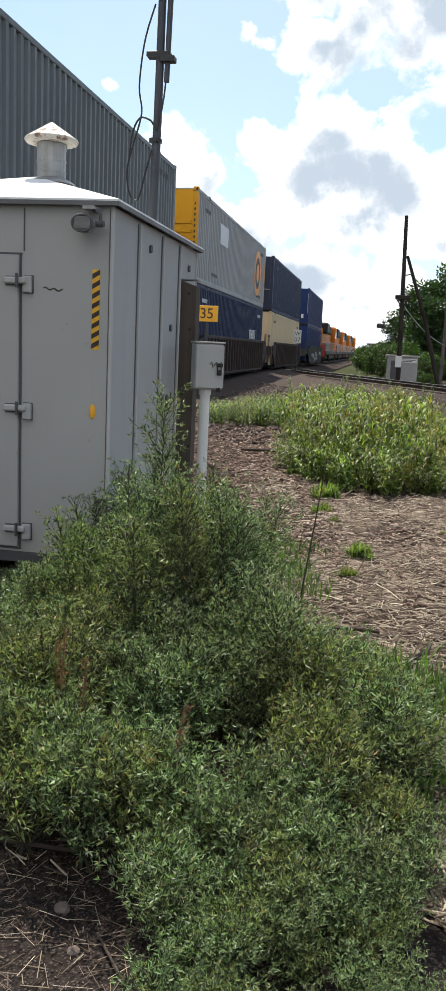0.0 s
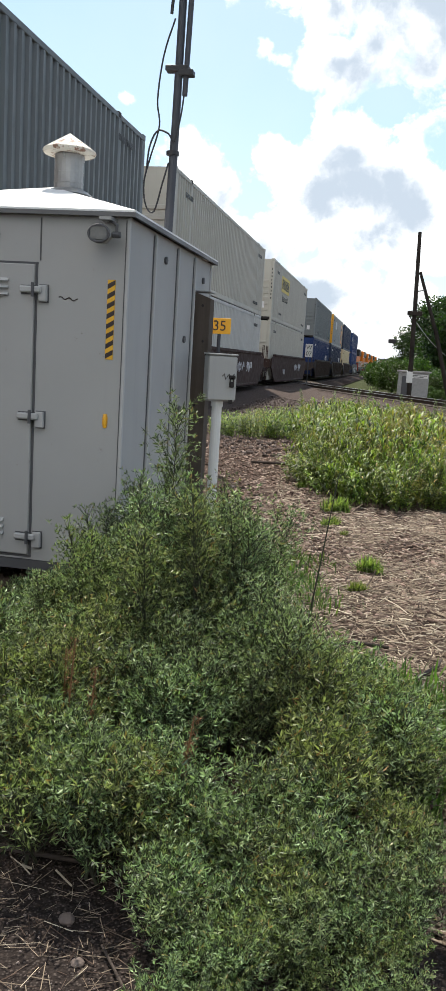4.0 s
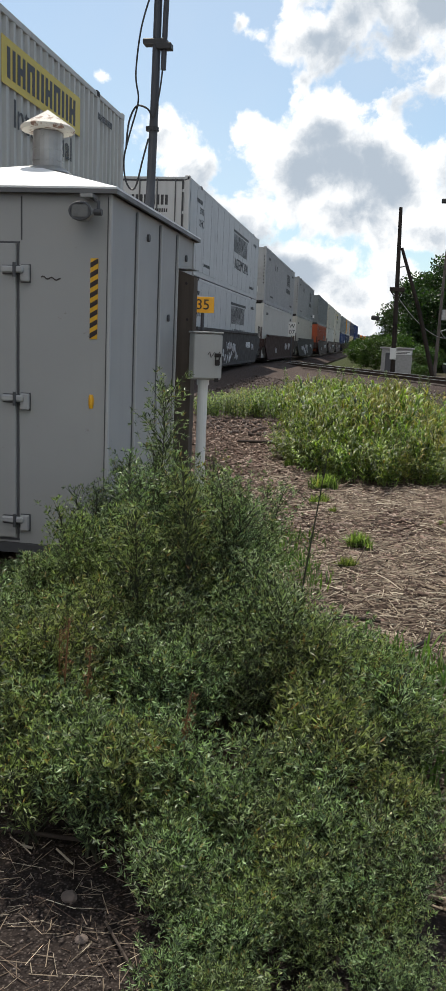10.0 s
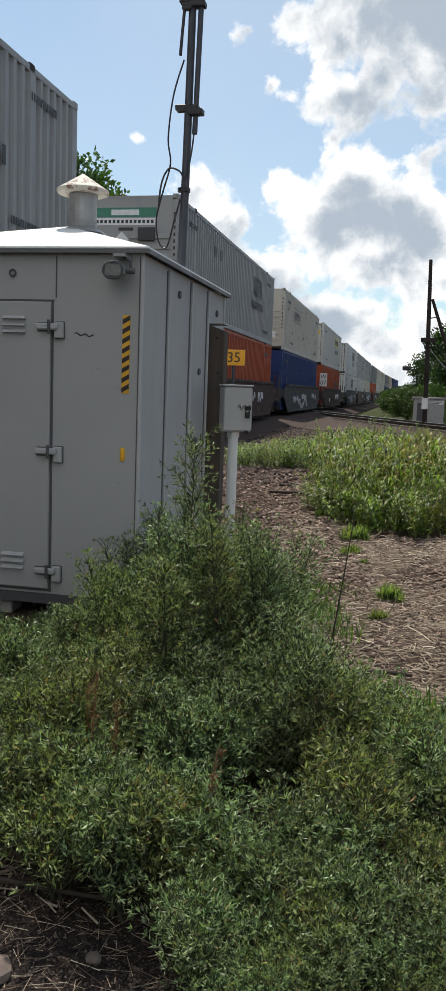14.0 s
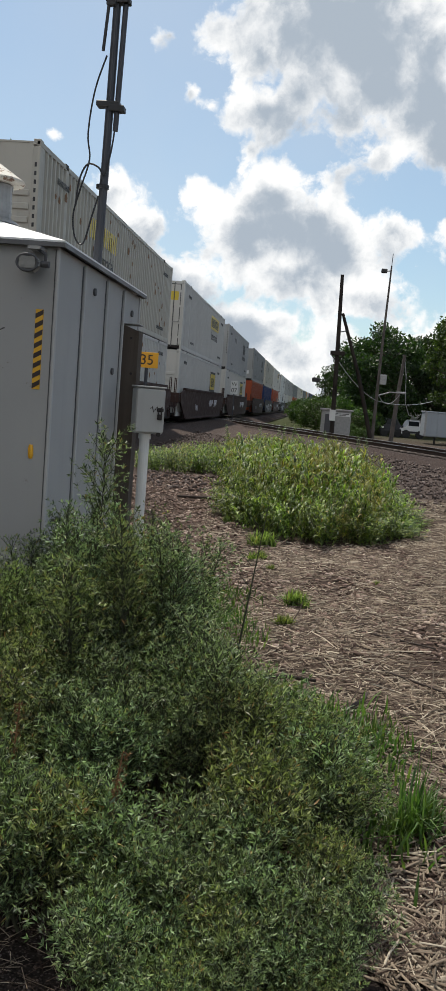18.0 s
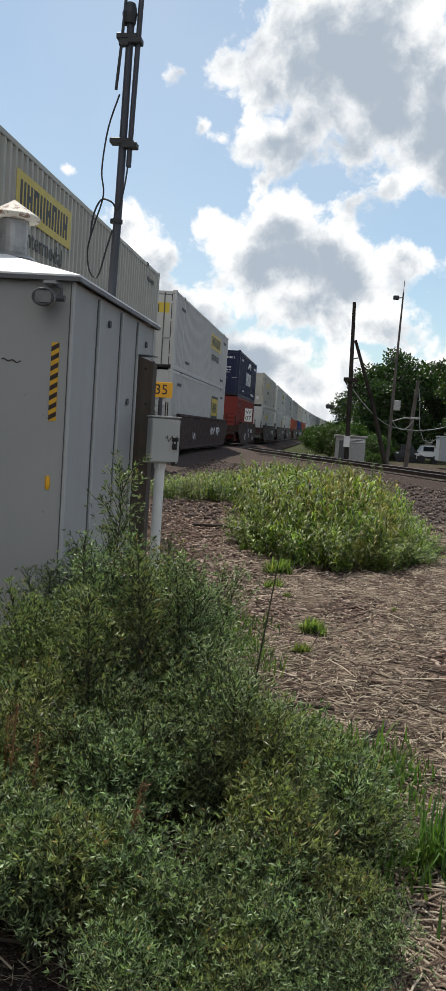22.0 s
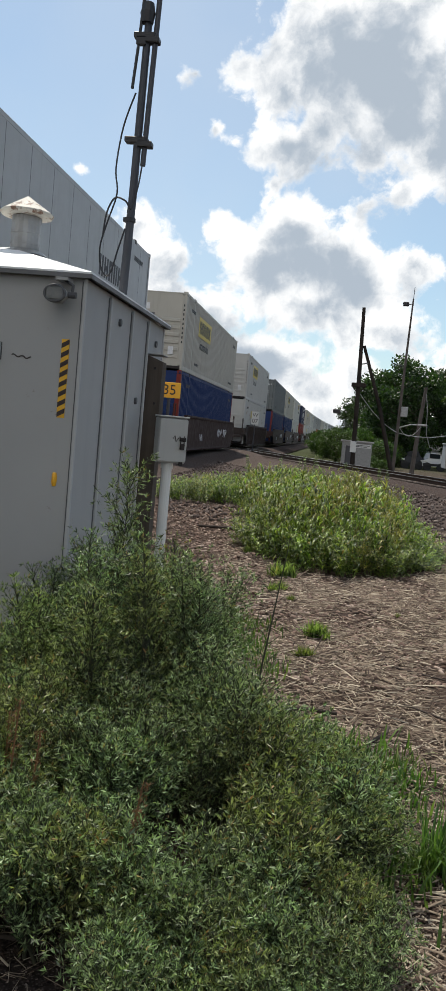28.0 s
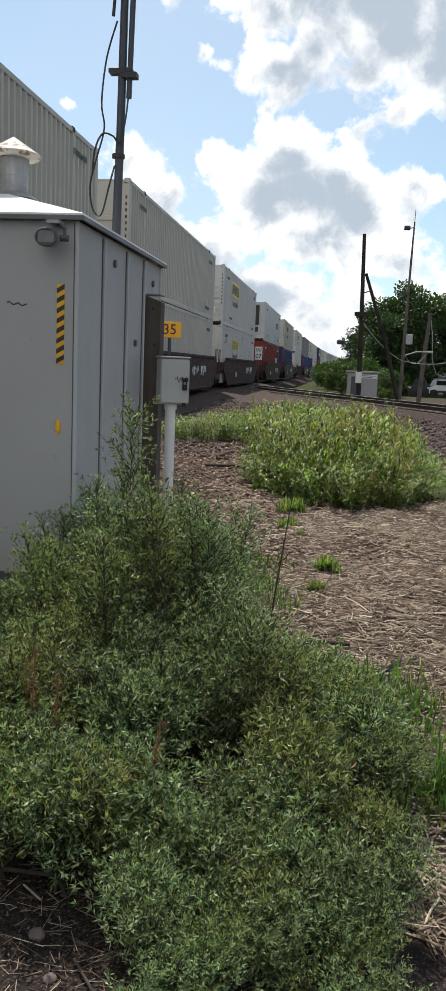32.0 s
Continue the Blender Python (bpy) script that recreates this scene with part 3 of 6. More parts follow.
def build_tracks():
    main = tagged(new("main_track"), "railway track of steel rails on a ballast bed", "track", kind="structure")
    ys = list(np.arange(-60, 120, 6)) + list(np.arange(120, 700, 15))
    line = [(track_x(y), float(y)) for y in ys]
    ballast_bed(line, 0.25, "ballast_bed", main)
    for s in (-0.7525, 0.7525):
        rail_along([(x + s, y) for x, y in line], RAIL_TOP, "rail", main)
    tie = Geo().soft(-1.3, -0.11, 0.13, 1.3, 0.11, 0.275, 0.012).mesh("tie", M["tie"])
    for k in range(140):
        y = 8 + k * 0.52
        part("tie", tie, None, main, at=pose(track_x(y) + random.uniform(-0.03, 0.03), y, 0, 0, 0, random.uniform(-1, 1)))
    side = tagged(new("branch_track"), "branch track crossing the yard on dark gravel", "track", kind="structure")
    d = (SIDING_B - SIDING_A).normalized()
    length = (SIDING_B - SIDING_A).length
    line = [tuple(SIDING_A + d * s) for s in np.arange(-40, length + 0.1, 2.0)]
    ballast_bed(line, 0.25, "ballast_bed", side, 1.7, 2.9, 0.27)
    q = Vector((d.y, -d.x))
    for s in (-0.7525, 0.7525):
        rail_along([(x + q.x * s, y + q.y * s) for x, y in line], RAIL_TOP, "rail", side)
    turn = math.degrees(math.atan2(-d.x, d.y))
    for k in range(88):
        p = SIDING_A + d * (4 + k * 0.53)
        part("tie", tie, None, side, at=pose(p.x, p.y, 0.005, 0, 0, turn + random.uniform(-1.5, 1.5)))


# ---- the signal hut and what stands round it ----
HX0, HX1, HY0, HY1, HZ0, HZ1 = -3.95, -1.70, 5.38, 7.86, 0.17, 2.46


def build_hut():
    hut = thing("signal_hut", "grey steel signal equipment hut on blocks with a white pitched roof", "hut")
    t = 0.05
    part("front_wall", Geo().box(HX0, HY0, HZ0, HX1, HY0 + t, HZ1), M["hut"], hut)
    part("side_wall", Geo().box(HX1 - t, HY0 + t, HZ0, HX1, HY1 - t, HZ1), M["hut"], hut)
    part("side_wall", Geo().box(HX0, HY0 + t, HZ0, HX0 + t, HY1 - t, HZ1), M["hut"], hut)
    part("back_wall", Geo().box(HX0, HY1 - t, HZ0, HX1, HY1, HZ1), M["hut"], hut)
    part("floor_frame", Geo().box(HX0 - 0.012, HY0 - 0.012, HZ0 - 0.07, HX1 + 0.012, HY1 + 0.012, HZ0 - 0.004), M["hut_dark"], hut)
    # folded corner strips and standing seams
    for x, y in ((HX1, HY0), (HX0, HY0), (HX1, HY1), (HX0, HY1)):
        part("corner_strip", Geo().soft(x - 0.012, y - 0.012, HZ0 + 0.01, x + 0.012, y + 0.012, HZ1, 0.005), M["hut_trim"], hut)
    for y in (5.97, 6.63, 7.20):
        part("seam", Geo().soft(HX1 + 0.001, y - 0.010, HZ0 + 0.01, HX1 + 0.024, y + 0.010, HZ1 - 0.02, 0.005), M["hut_trim"], hut)
        part("seam_gap", Geo().box(HX1 + 0.001, y - 0.024, HZ0 + 0.02, HX1 + 0.004, y - 0.0105, HZ1 - 0.03), M["hut_dark"], hut)
    part("corner_gap", Geo().box(HX1 - 0.020, HY0 - 0.003, HZ0 + 0.02, HX1 - 0.0125, HY0 - 0.0005, HZ1 - 0.02), M["hut_dark"], hut)
    part("corner_gap", Geo().box(HX1 + 0.0005, HY0 + 0.0125, HZ0 + 0.02, HX1 + 0.003, HY0 + 0.022, HZ1 - 0.02), M["hut_dark"], hut)
    part("panel_joint", Geo().box(-2.297, HY0 - 0.004, 2.17, -2.288, HY0 - 0.0005, HZ1 - 0.02), M["hut_dark"], hut)
    for y, z in ((6.27, 2.30), (6.95, 1.75), (6.9, 1.18), (7.55, 2.28)):
        part("bolt_plate", Geo().tube([(HX1 + 0.001, y, z), (HX1 + 0.018, y, z)], 0.028, 8), M["hut_dark"], hut)
    # door
    door = part("door", Geo().soft(-3.26, HY0 - 0.022, 0.205, -2.325, HY0 - 0.002, 2.145, 0.006), M["hut"], hut, "grey steel door with louvres")
    g = Geo()
    for a, b, c, d in ((-3.275, 2.148, -2.305, 2.160), (-2.322, 0.20, -2.308, 2.148), (-3.275, 0.20, -3.262, 2.148), (-3.275, 0.186, -2.305, 0.20)):
        g.box(a, HY0 - 0.006, b, c, HY0 - 0.0008, d)
    part("door_gap", g, M["hut_dark"], hut)
    for z in (1.98, 1.155, 0.335):
        h = part("hinge", Geo().soft(-2.415, HY0 - 0.058, z - 0.020, -2.262, HY0 - 0.030, z + 0.024, 0.010), M["hut_trim"], door, "heavy strap hinge")
        # dark sheets behind strap and pad stand in for the hinge's shadow outline
        part("hinge_shade_strip", Geo().box(-2.412, HY0 - 0.0295, z - 0.030, -2.27, HY0 - 0.0225, z + 0.030), M["hut_dark"], door)
        part("hinge_pad", Geo().soft(-2.292, HY0 - 0.036, z - 0.072, -2.232, HY0 - 0.006, z + 0.034, 0.006), M["hut_trim"], hut)
        part("hinge_shade_plate", Geo().box(-2.296, HY0 - 0.0055, z - 0.077, -2.228, HY0 - 0.0012, z + 0.039), M["hut_dark"], hut)
        part("hinge_pin", Geo().tube([(-2.318, HY0 - 0.062, z - 0.045), (-2.318, HY0 - 0.062, z + 0.045)], 0.011, 8), M["hut_dark"], hut)
    for z0 in (1.96, 0.36):
        for k in range(3):
            for x in (-2.66,):
                z = z0 + k * 0.045
                louvre = Geo().add([(x, HY0 - 0.023, z), (x + 0.16, HY0 - 0.023, z), (x + 0.16, HY0 - 0.05, z - 0.02), (x, HY0 - 0.05, z - 0.02), (x, HY0 - 0.023, z - 0.026), (x + 0.16, HY0 - 0.023, z - 0.026)], [(0, 3, 2, 1), (3, 4, 5, 2), (0, 4, 3), (1, 2, 5)])
                part("louvre", louvre, M["hut_trim"], door)
    part("scratch", Geo().tube([(-2.16 + 0.012 * k, HY0 - 0.001, 1.942 + 0.008 * math.sin(k * 1.3) - 0.0012 * k) for k in range(12)], 0.004, 5), M["tape_black"], hut, "dark scratch in the paint")
    # roof: four low slopes to a peak
    o, zr, zp = 0.055, HZ1 + 0.035, 2.86
    px, py = -2.72, 6.60
    c = [(HX0 - o, HY0 - o), (HX1 + o, HY0 - o), (HX1 + o, HY1 + o), (HX0 - o, HY1 + o)]
    for k in range(4):
        a, b = c[k], c[(k + 1) % 4]
        part("roof_panel", Geo().add([(*a, zr), (*b, zr), (px, py, zp), (*a, zr - 0.012), (*b, zr - 0.012), (px, py, zp - 0.012)], [(0, 1, 2), (5, 4, 3), (0, 3, 4, 1), (1, 4, 5, 2), (2, 5, 3, 0)]), M["hut_roof"], hut, "white painted sheet roof")
    f = Geo()
    f.box(c[0][0], c[0][1], zr - 0.04, c[1][0], c[1][1] + 0.02, zr - 0.013)
    f.box(c[3][0], c[3][1] - 0.02, zr - 0.04, c[2][0], c[2][1], zr - 0.013)
    f.box(c[0][0], c[0][1] + 0.021, zr - 0.04, c[0][0] + 0.02, c[3][1] - 0.021, zr - 0.013)
    f.box(c[1][0] - 0.02, c[1][1] + 0.021, zr - 0.04, c[1][0], c[2][1] - 0.021, zr - 0.013)
    part("eave_strip", f, M["eave"], hut)
    # vent stack
    vx, vy = -2.60, 6.60
    stack = part("vent_pipe", Geo().tube([(vx, vy, 2.76), (vx, vy, 3.10)], 0.112, 20), M["galv"], hut, "galvanised vent pipe", smooth=False)
    part("vent_collar", Geo().tube([(vx, vy, 2.80), (vx, vy, 2.83), (vx, vy, 2.845)], [0.19, 0.15, 0.116], 20), M["galv"], stack)
    for z in (2.885, 2.965):
        part("vent_band", Geo().tube([(vx, vy, z), (vx, vy, z + 0.012)], 0.116, 20), M["galv"], stack)
    part("vent_cap", Geo().tube([(vx, vy, 3.105), (vx, vy, 3.122), (vx, vy, 3.135), (vx, vy, 3.262)], [0.195, 0.208, 0.205, 0.006], 24), M["cap"], stack, "cone cap with flaking cream paint")
    for a in (0.5, 2.6, 4.7):
        part("cap_bracket", Geo().box(vx + 0.11 * math.cos(a) - 0.008, vy + 0.11 * math.sin(a) - 0.008, 3.06, vx + 0.11 * math.cos(a) + 0.008, vy + 0.11 * math.sin(a) + 0.008, 3.12), M["galv"], stack)
    # flood lamp under the eave
    lx, lz = -1.835, 2.335
    lamp = part("flood_lamp", Geo().soft(lx - 0.075, HY0 - 0.16, lz - 0.055, lx + 0.055, HY0 - 0.045, lz + 0.05, 0.038), M["galv"], hut, "dented metal flood lamp")
    part("rim", Geo().tube([(lx - 0.01 + 0.066 * math.cos(a), HY0 - 0.165, lz - 0.002 + 0.050 * math.sin(a)) for a in [k * math.pi / 10 for k in range(21)]], 0.009, 6), M["hut_dark"], lamp)
    part("lens", Geo().soft(lx - 0.068, HY0 - 0.172, lz - 0.045, lx + 0.048, HY0 - 0.158, lz + 0.042, 0.008), M["lens"], lamp)
    part("bracket", Geo().tube([(lx + 0.02, HY0, lz + 0.10), (lx + 0.02, HY0 - 0.10, lz + 0.10), (lx + 0.085, HY0 - 0.10, lz + 0.06), (lx + 0.085, HY0 - 0.10, lz - 0.02)], 0.011, 7), M["hut_dark"], lamp)
    part("hood", Geo().box(lx - 0.02, HY0 - 0.14, lz + 0.085, lx + 0.06, HY0 - 0.01, lz + 0.105), M["galv"], lamp)
    part("knob", Geo().tube([(lx + 0.06, HY0 - 0.10, lz + 0.0), (lx + 0.11, HY0 - 0.10, lz + 0.0)], 0.02, 8), M["hut_dark"], lamp)
    part("eye_bolt", Geo().tube([(-2.60 + 0.022 * math.cos(a), HY0 - 0.012, 2.33 + 0.022 * math.sin(a)) for a in [k * math.pi / 6 for k in range(13)]], 0.006, 6), M["hut_dark"], hut)
    # warning stripe and paint dab
    sx0, sx1, sz0, sz1 = -1.828, -1.776, 1.562, 2.068
    part("warning_stripe", Geo().box(sx0, HY0 - 0.004, sz0, sx1, HY0 - 0.0008, sz1), M["yellow"], hut, "yellow and black hazard tape")
    bars = 8
    step = (sz1 - sz0) / bars
    for k in range(bars):
        z0 = sz0 + step * k + 0.003
        dz, rise = step * 0.5, 0.030
        top = min(sz1, z0 + dz)
        pts = [(sx0 + 0.0005, z0), (sx1 - 0.0005, min(sz1, z0 + rise)), (sx1 - 0.0005, min(sz1, top + rise)), (sx0 + 0.0005, top)]
        part("black_bar", Geo().add([(x, HY0 - 0.006, z) for x, z in pts] + [(x, HY0 - 0.0042, z) for x, z in pts], [(0, 1, 2, 3), (7, 6, 5, 4), (0, 4, 5, 1), (1, 5, 6, 2), (2, 6, 7, 3), (3, 7, 4, 0)]), M["tape_black"], hut)
    part("paint_dab", Geo().tube([(-1.812, HY0 - 0.0015, 1.115), (-1.812, HY0 - 0.0015, 1.14), (-1.812, HY0 - 0.0015, 1.18), (-1.812, HY0 - 0.0015, 1.205)], [0.012, 0.018, 0.018, 0.012], 8), M["sign_yellow"], hut, "dab of yellow paint")
    # blocks under the floor
    block = thing("concrete_block", "rough concrete block carrying the hut", "block", group="blocks under the hut")
    part("block", Geo().soft(-0.10, -0.10, -0.04, 0.10, 0.10, 0.10, 0.012), M["concrete"], block)
    block.matrix_basis = pose(-1.94, 5.50, 0)
    for x, y, r in ((-2.72, 5.5, 4), (-3.5, 5.52, -3), (-1.9, 7.6, 2), (-3.7, 7.6, 0), (-1.86, 6.5, 0)):
        copy_thing(block, pose(x, y, 0, 0, 0, r))


def build_mast():
    mast = thing("antenna_mast", "slim dark steel antenna mast strapped to the hut", "mast")
    x, y = -1.88, 7.0
    pole = part("pole", Geo().tube([(x - 0.01, y, 2.45), (x + 0.012, y, 3.4), (x + 0.03, y, 4.82)], [0.037, 0.033, 0.030], 12), M["mast"], mast)
    part("foot_flashing", Geo().tube([(x, y, 2.53), (x, y, 2.56), (x, y, 2.60)], [0.075, 0.06, 0.045], 12), M["galv"], mast)
    upper = part("upper_pole", Geo().tube([(x + 0.075, y, 3.66), (x + 0.12, y, 5.6)], 0.022, 10), M["mast"], mast)
    for z, w in ((3.86, 0.085), (4.68, 0.075)):
        part("clamp", Geo().soft(x - w, y - 0.045, z - 0.022, x + 0.02 + w, y + 0.045, z + 0.022, 0.006).soft(x + 0.02, y - 0.05, z - 0.055, x + 0.075 + w * 0.8, y + 0.04, z - 0.01, 0.006), M["black"], mast)
    part("strap", Geo().tube([(x, y, 3.205), (x, y, 3.235)], 0.052, 12), M["black"], mast)
    part("mast_head", Geo().tube([(x + 0.02, y - 0.01, 4.78), (x + 0.02, y - 0.01, 4.86), (x + 0.025, y - 0.01, 4.94)], [0.05, 0.062, 0.04], 10), M["black"], mast)
    aer = part("whip_aerial", Geo().tube([(x - 0.055, y - 0.03, 4.26), (x - 0.03, y - 0.03, 4.62), (x - 0.01, y - 0.03, 5.02)], 0.013, 7), M["black"], mast, "short black whip aerial")
    part("aerial_clamp", Geo().soft(x - 0.05, y - 0.05, 4.60, x + 0.03, y, 4.66, 0.006), M["black"], aer)
    # coax looping down the mast
    def coax(points):
        cu = []
        pts = [Vector(p) for p in points]
        for i in range(len(pts) - 1):
            p0, p1, p2, p3 = pts[max(i - 1, 0)], pts[i], pts[i + 1], pts[min(i + 2, len(pts) - 1)]
            for k in range(5):
                t = k / 5
                cu.append(0.5 * ((2 * p1) + (p2 - p0) * t + (2 * p0 - 5 * p1 + 4 * p2 - p3) * t * t + (3 * p1 - p0 - 3 * p2 + p3) * t ** 3))
        return cu + [pts[-1]]
    part("cable", Geo().tube(coax([(x - 0.02, y - 0.04, 4.22), (x - 0.10, y - 0.04, 3.95), (x - 0.135, y - 0.04, 3.62), (x - 0.11, y - 0.04, 3.42), (x - 0.17, y - 0.05, 3.18), (x - 0.215, y - 0.05, 2.98), (x - 0.19, y - 0.05, 2.80), (x - 0.12, y - 0.05, 2.76), (x - 0.06, y - 0.05, 2.98), (x - 0.02, y - 0.04, 3.14)]), 0.0075, 6), M["black"], mast, "loose black coaxial cable")
    part("cable", Geo().tube(coax([(x + 0.075, y - 0.02, 3.66), (x + 0.06, y - 0.04, 3.48), (x + 0.02, y - 0.05, 3.30), (x - 0.03, y - 0.05, 3.36), (x - 0.12, y - 0.05, 3.38), (x - 0.18, y - 0.05, 3.26), (x - 0.20, y - 0.05, 3.06)]), 0.0075, 6), M["black"], mast)


def build_posts():
    g = Geo()
    a = [(-1.694, 7.27), (-1.556, 7.27), (-1.556, 7.43), (-1.694, 7.43)]
    lean = 0.0
    g.add([(x, y, -0.05) for x, y in a] + [(x + lean, y, 2.13 + (0.03 if k in (0, 3) else -0.02)) for k, (x, y) in enumerate(a)], [(3, 2, 1, 0), (4, 5, 6, 7), (0, 1, 5, 4), (1, 2, 6, 5), (2, 3, 7, 6), (3, 0, 4, 7)])
    post = thing("timber_post", "weathered square timber post beside the hut", "post")
    part("shaft", g, M["post_wood"], post)
    for z in (0.75, 1.2, 1.75, 2.05):
        part("nail_head", Geo().tube([(-1.60 + 0.05 * math.sin(z * 9), 7.275, z), (-1.60 + 0.05 * math.sin(z * 9), 7.262, z)], 0.012, 7), M["under"], post)
    part("top_plate", Geo().box(-1.696, 7.255, 2.165, -1.552, 7.44, 2.173, pose(0, 0, 0)), M["galv"], post)
    # pale junction box on a plastic pipe
    jb = thing("junction_box", "pale grey junction box on a white plastic pipe", "box", pose(-1.365, 6.98, 0.345, 0, 0, 24) @ Matrix.Scale(0.782, 4))
    body = part("body", Geo().soft(-0.17, -0.12, 1.18, 0.13, 0.10, 1.655, 0.012), M["box"], jb)
    part("cover", Geo().soft(-0.165, -0.138, 1.195, 0.125, -0.122, 1.645, 0.006), M["box"], jb)
    part("lid", Geo().soft(-0.18, -0.145, 1.657, 0.14, 0.11, 1.675, 0.005), M["box"], jb)
    part("side_panel", Geo().soft(0.131, -0.10, 1.20, 0.142, 0.085, 1.64, 0.004), M["box"], jb)
    part("pipe", Geo().tube([(-0.03, 0.0, -0.48), (-0.03, 0.0, 1.18)], 0.054, 16), M["white"], jb, "white plastic pipe", smooth=False)
    part("collar", Geo().tube([(-0.03, 0.0, 1.12), (-0.03, 0.0, 1.182)], 0.066, 16), M["white"], jb)
    part("padlock", Geo().soft(0.055, -0.172, 1.33, 0.105, -0.139, 1.39, 0.008), M["under"], jb, "dark padlock")
    part("hasp", Geo().tube([(0.062, -0.156, 1.385), (0.062, -0.156, 1.43), (0.098, -0.156, 1.43), (0.098, -0.156, 1.385)], 0.007, 6).soft(0.05, -0.15, 1.415, 0.12, -0.1385, 1.455, 0.004), M["under"], jb)
    part("scribble", Geo().tube([(-0.02 + 0.018 * k, -0.139, 1.44 + 0.035 * math.sin(k * 2.1)) for k in range(8)], 0.006, 5), M["tape_black"], jb)
    part("latch", Geo().soft(0.06, -0.152, 1.16, 0.10, -0.13, 1.20, 0.004), M["under"], jb)
    # yellow speed board
    sp = thing("speed_sign", "yellow speed board with black figures 35 on a thin post", "sign")
    plate = part("plate", Geo().soft(-2.60, 11.99, 1.955, -2.265, 12.0, 2.175, 0.004), M["sign_yellow"], sp)
    lettering("figures", "35", 0.20, M["tape_black"], plate, pose(-2.425, 11.986, 2.062, 90, 0, 0))
    part("post", Geo().tube([(-2.43, 12.02, -0.05), (-2.43, 12.02, 2.12)], 0.025, 8), M["mast"], sp)
    # white track sign
    ws = thing("track_sign", "small white track sign with black figures 07", "sign")
    pl = part("plate", Geo().soft(-5.22, 51.9, 2.02, -4.78, 51.93, 2.80, 0.01), M["white"], ws)
    lettering("figures", "07", 0.36, M["mark"], pl, pose(-5.0, 51.888, 2.22, 90, 0, 0))
    lettering("letter", "W", 0.34, M["mark"], pl, pose(-5.0, 51.888, 2.58, 90, 0, 0))
    part("post", Geo().tube([(-5.0, 51.97, 0.1), (-5.0, 51.97, 2.7)], 0.03, 8), M["mast"], ws)


# ---- poles, sheds and houses beyond the tracks ----
def build_far_things():
    p = thing("utility_pole", "dark creosoted utility pole with no wires on top", "pole")
    part("shaft", Geo().tube([(0.94, 44, -0.3), (0.83, 44, 4.4), (0.72, 44, 8.28)], [0.125, 0.11, 0.085], 10), M["pole_wood"], p)
    part("crossarm", Geo().soft(0.48, 43.80, 4.29, 1.20, 43.95, 4.50, 0.02), M["pole_wood"], p)
    for x in (0.56, 1.12):
        part("bracket", Geo().tube([(0.84, 43.88, 3.95), (x, 43.88, 4.28)], 0.03, 6), M["pole_wood"], p)
    part("lamp", Geo().soft(-0.32, 43.8, 2.88, 0.08, 44.1, 3.10, 0.04), M["black"], p)
    part("notice", Geo().soft(0.72, 43.78, 1.0, 1.02, 43.82, 1.55, 0.01), M["white"], p)
    b = thing("brace_pole", "dark pole leaning against the utility pole as a brace", "pole")
    part("shaft", Geo().tube([(3.06, 44.3, -0.3), (2.0, 44.2, 3.4), (0.92, 44.1, 6.4)], [0.12, 0.10, 0.075], 10), M["pole_wood"], b)
    part("tie_bar", Geo().tube([(0.80, 44.05, 5.45), (1.25, 44.05, 5.55)], 0.03, 6), M["mast"], b)
    a = thing("radio_pole", "tall thin radio pole with small antennas", "pole")
    part("shaft", Geo().tube([(3.515, 52, -0.3), (3.58, 52, 5.5), (3.67, 52, 10.2)], [0.11, 0.08, 0.045], 8), M["pole_grey"], a)
    part("horn", Geo().soft(3.1, 51.9, 9.75, 3.45, 52.1, 10.0, 0.04), M["black"], a)
    part("arm", Geo().tube([(3.4, 52, 9.86), (3.67, 52, 9.9)], 0.03, 6), M["mast"], a)
    part("dipole", Geo().tube([(3.62, 52, 6.2), (3.0, 52, 6.35), (3.0, 52, 5.9)], 0.025, 6).tube([(2.78, 52, 6.38), (3.0, 52, 6.35)], 0.02, 6), M["mast"], a)
    part("tip", Geo().tube([(3.67, 52, 10.15), (3.69, 52, 10.9)], 0.018, 6), M["mast"], a)
    part("cabinet", Geo().soft(3.62, 51.75, 3.25, 4.02, 51.95, 3.85, 0.03), M["galv"], a)
    part("arm_light", Geo().tube([(3.6, 52, 2.6), (4.3, 52, 2.85), (4.9, 52, 2.85)], 0.035, 6).soft(4.7, 51.9, 2.80, 5.25, 52.1, 2.92, 0.03), M["galv"], a)
    c = thing("leaning_pole", "grey weathered pole leaning among the trees", "pole")
    part("shaft", Geo().tube([(4.89, 55, -0.35), (5.06, 55, 2.9), (5.24, 55, 5.3)], [0.15, 0.13, 0.10], 8), M["pole_grey"], c)

    def sag(x0, y0, z0, x1, y1, z1, drop):
        return [(x0 + (x1 - x0) * k / 14, y0 + (y1 - y0) * k / 14, z0 + (z1 - z0) * k / 14 - drop * 4 * (k / 14) * (1 - k / 14)) for k in range(15)]
    w = thing("overhead_wire", "slack pale overhead wire between the poles", "wire")
    part("span", Geo().tube(sag(1.0, 45, 4.0, 3.55, 52, 2.3, 0.25), 0.022, 5), M["galv"], w)
    part("span", Geo().tube(sag(3.55, 52, 2.3, 7.6, 58, 2.6, 0.25), 0.022, 5), M["galv"], w)
    part("loop", Geo().tube([(5.24, 55, 5.2), (5.45, 55, 4.0), (5.55, 55, 2.4), (5.85, 55, 1.6), (6.3, 55, 1.45), (6.6, 55, 1.7)], 0.022, 6), M["galv"], w, "thick pale hanging cable")
    part("loop", Geo().tube(sag(3.6, 52, 2.7, 4.9, 52, 2.8, 0.6), 0.02, 6), M["galv"], w)
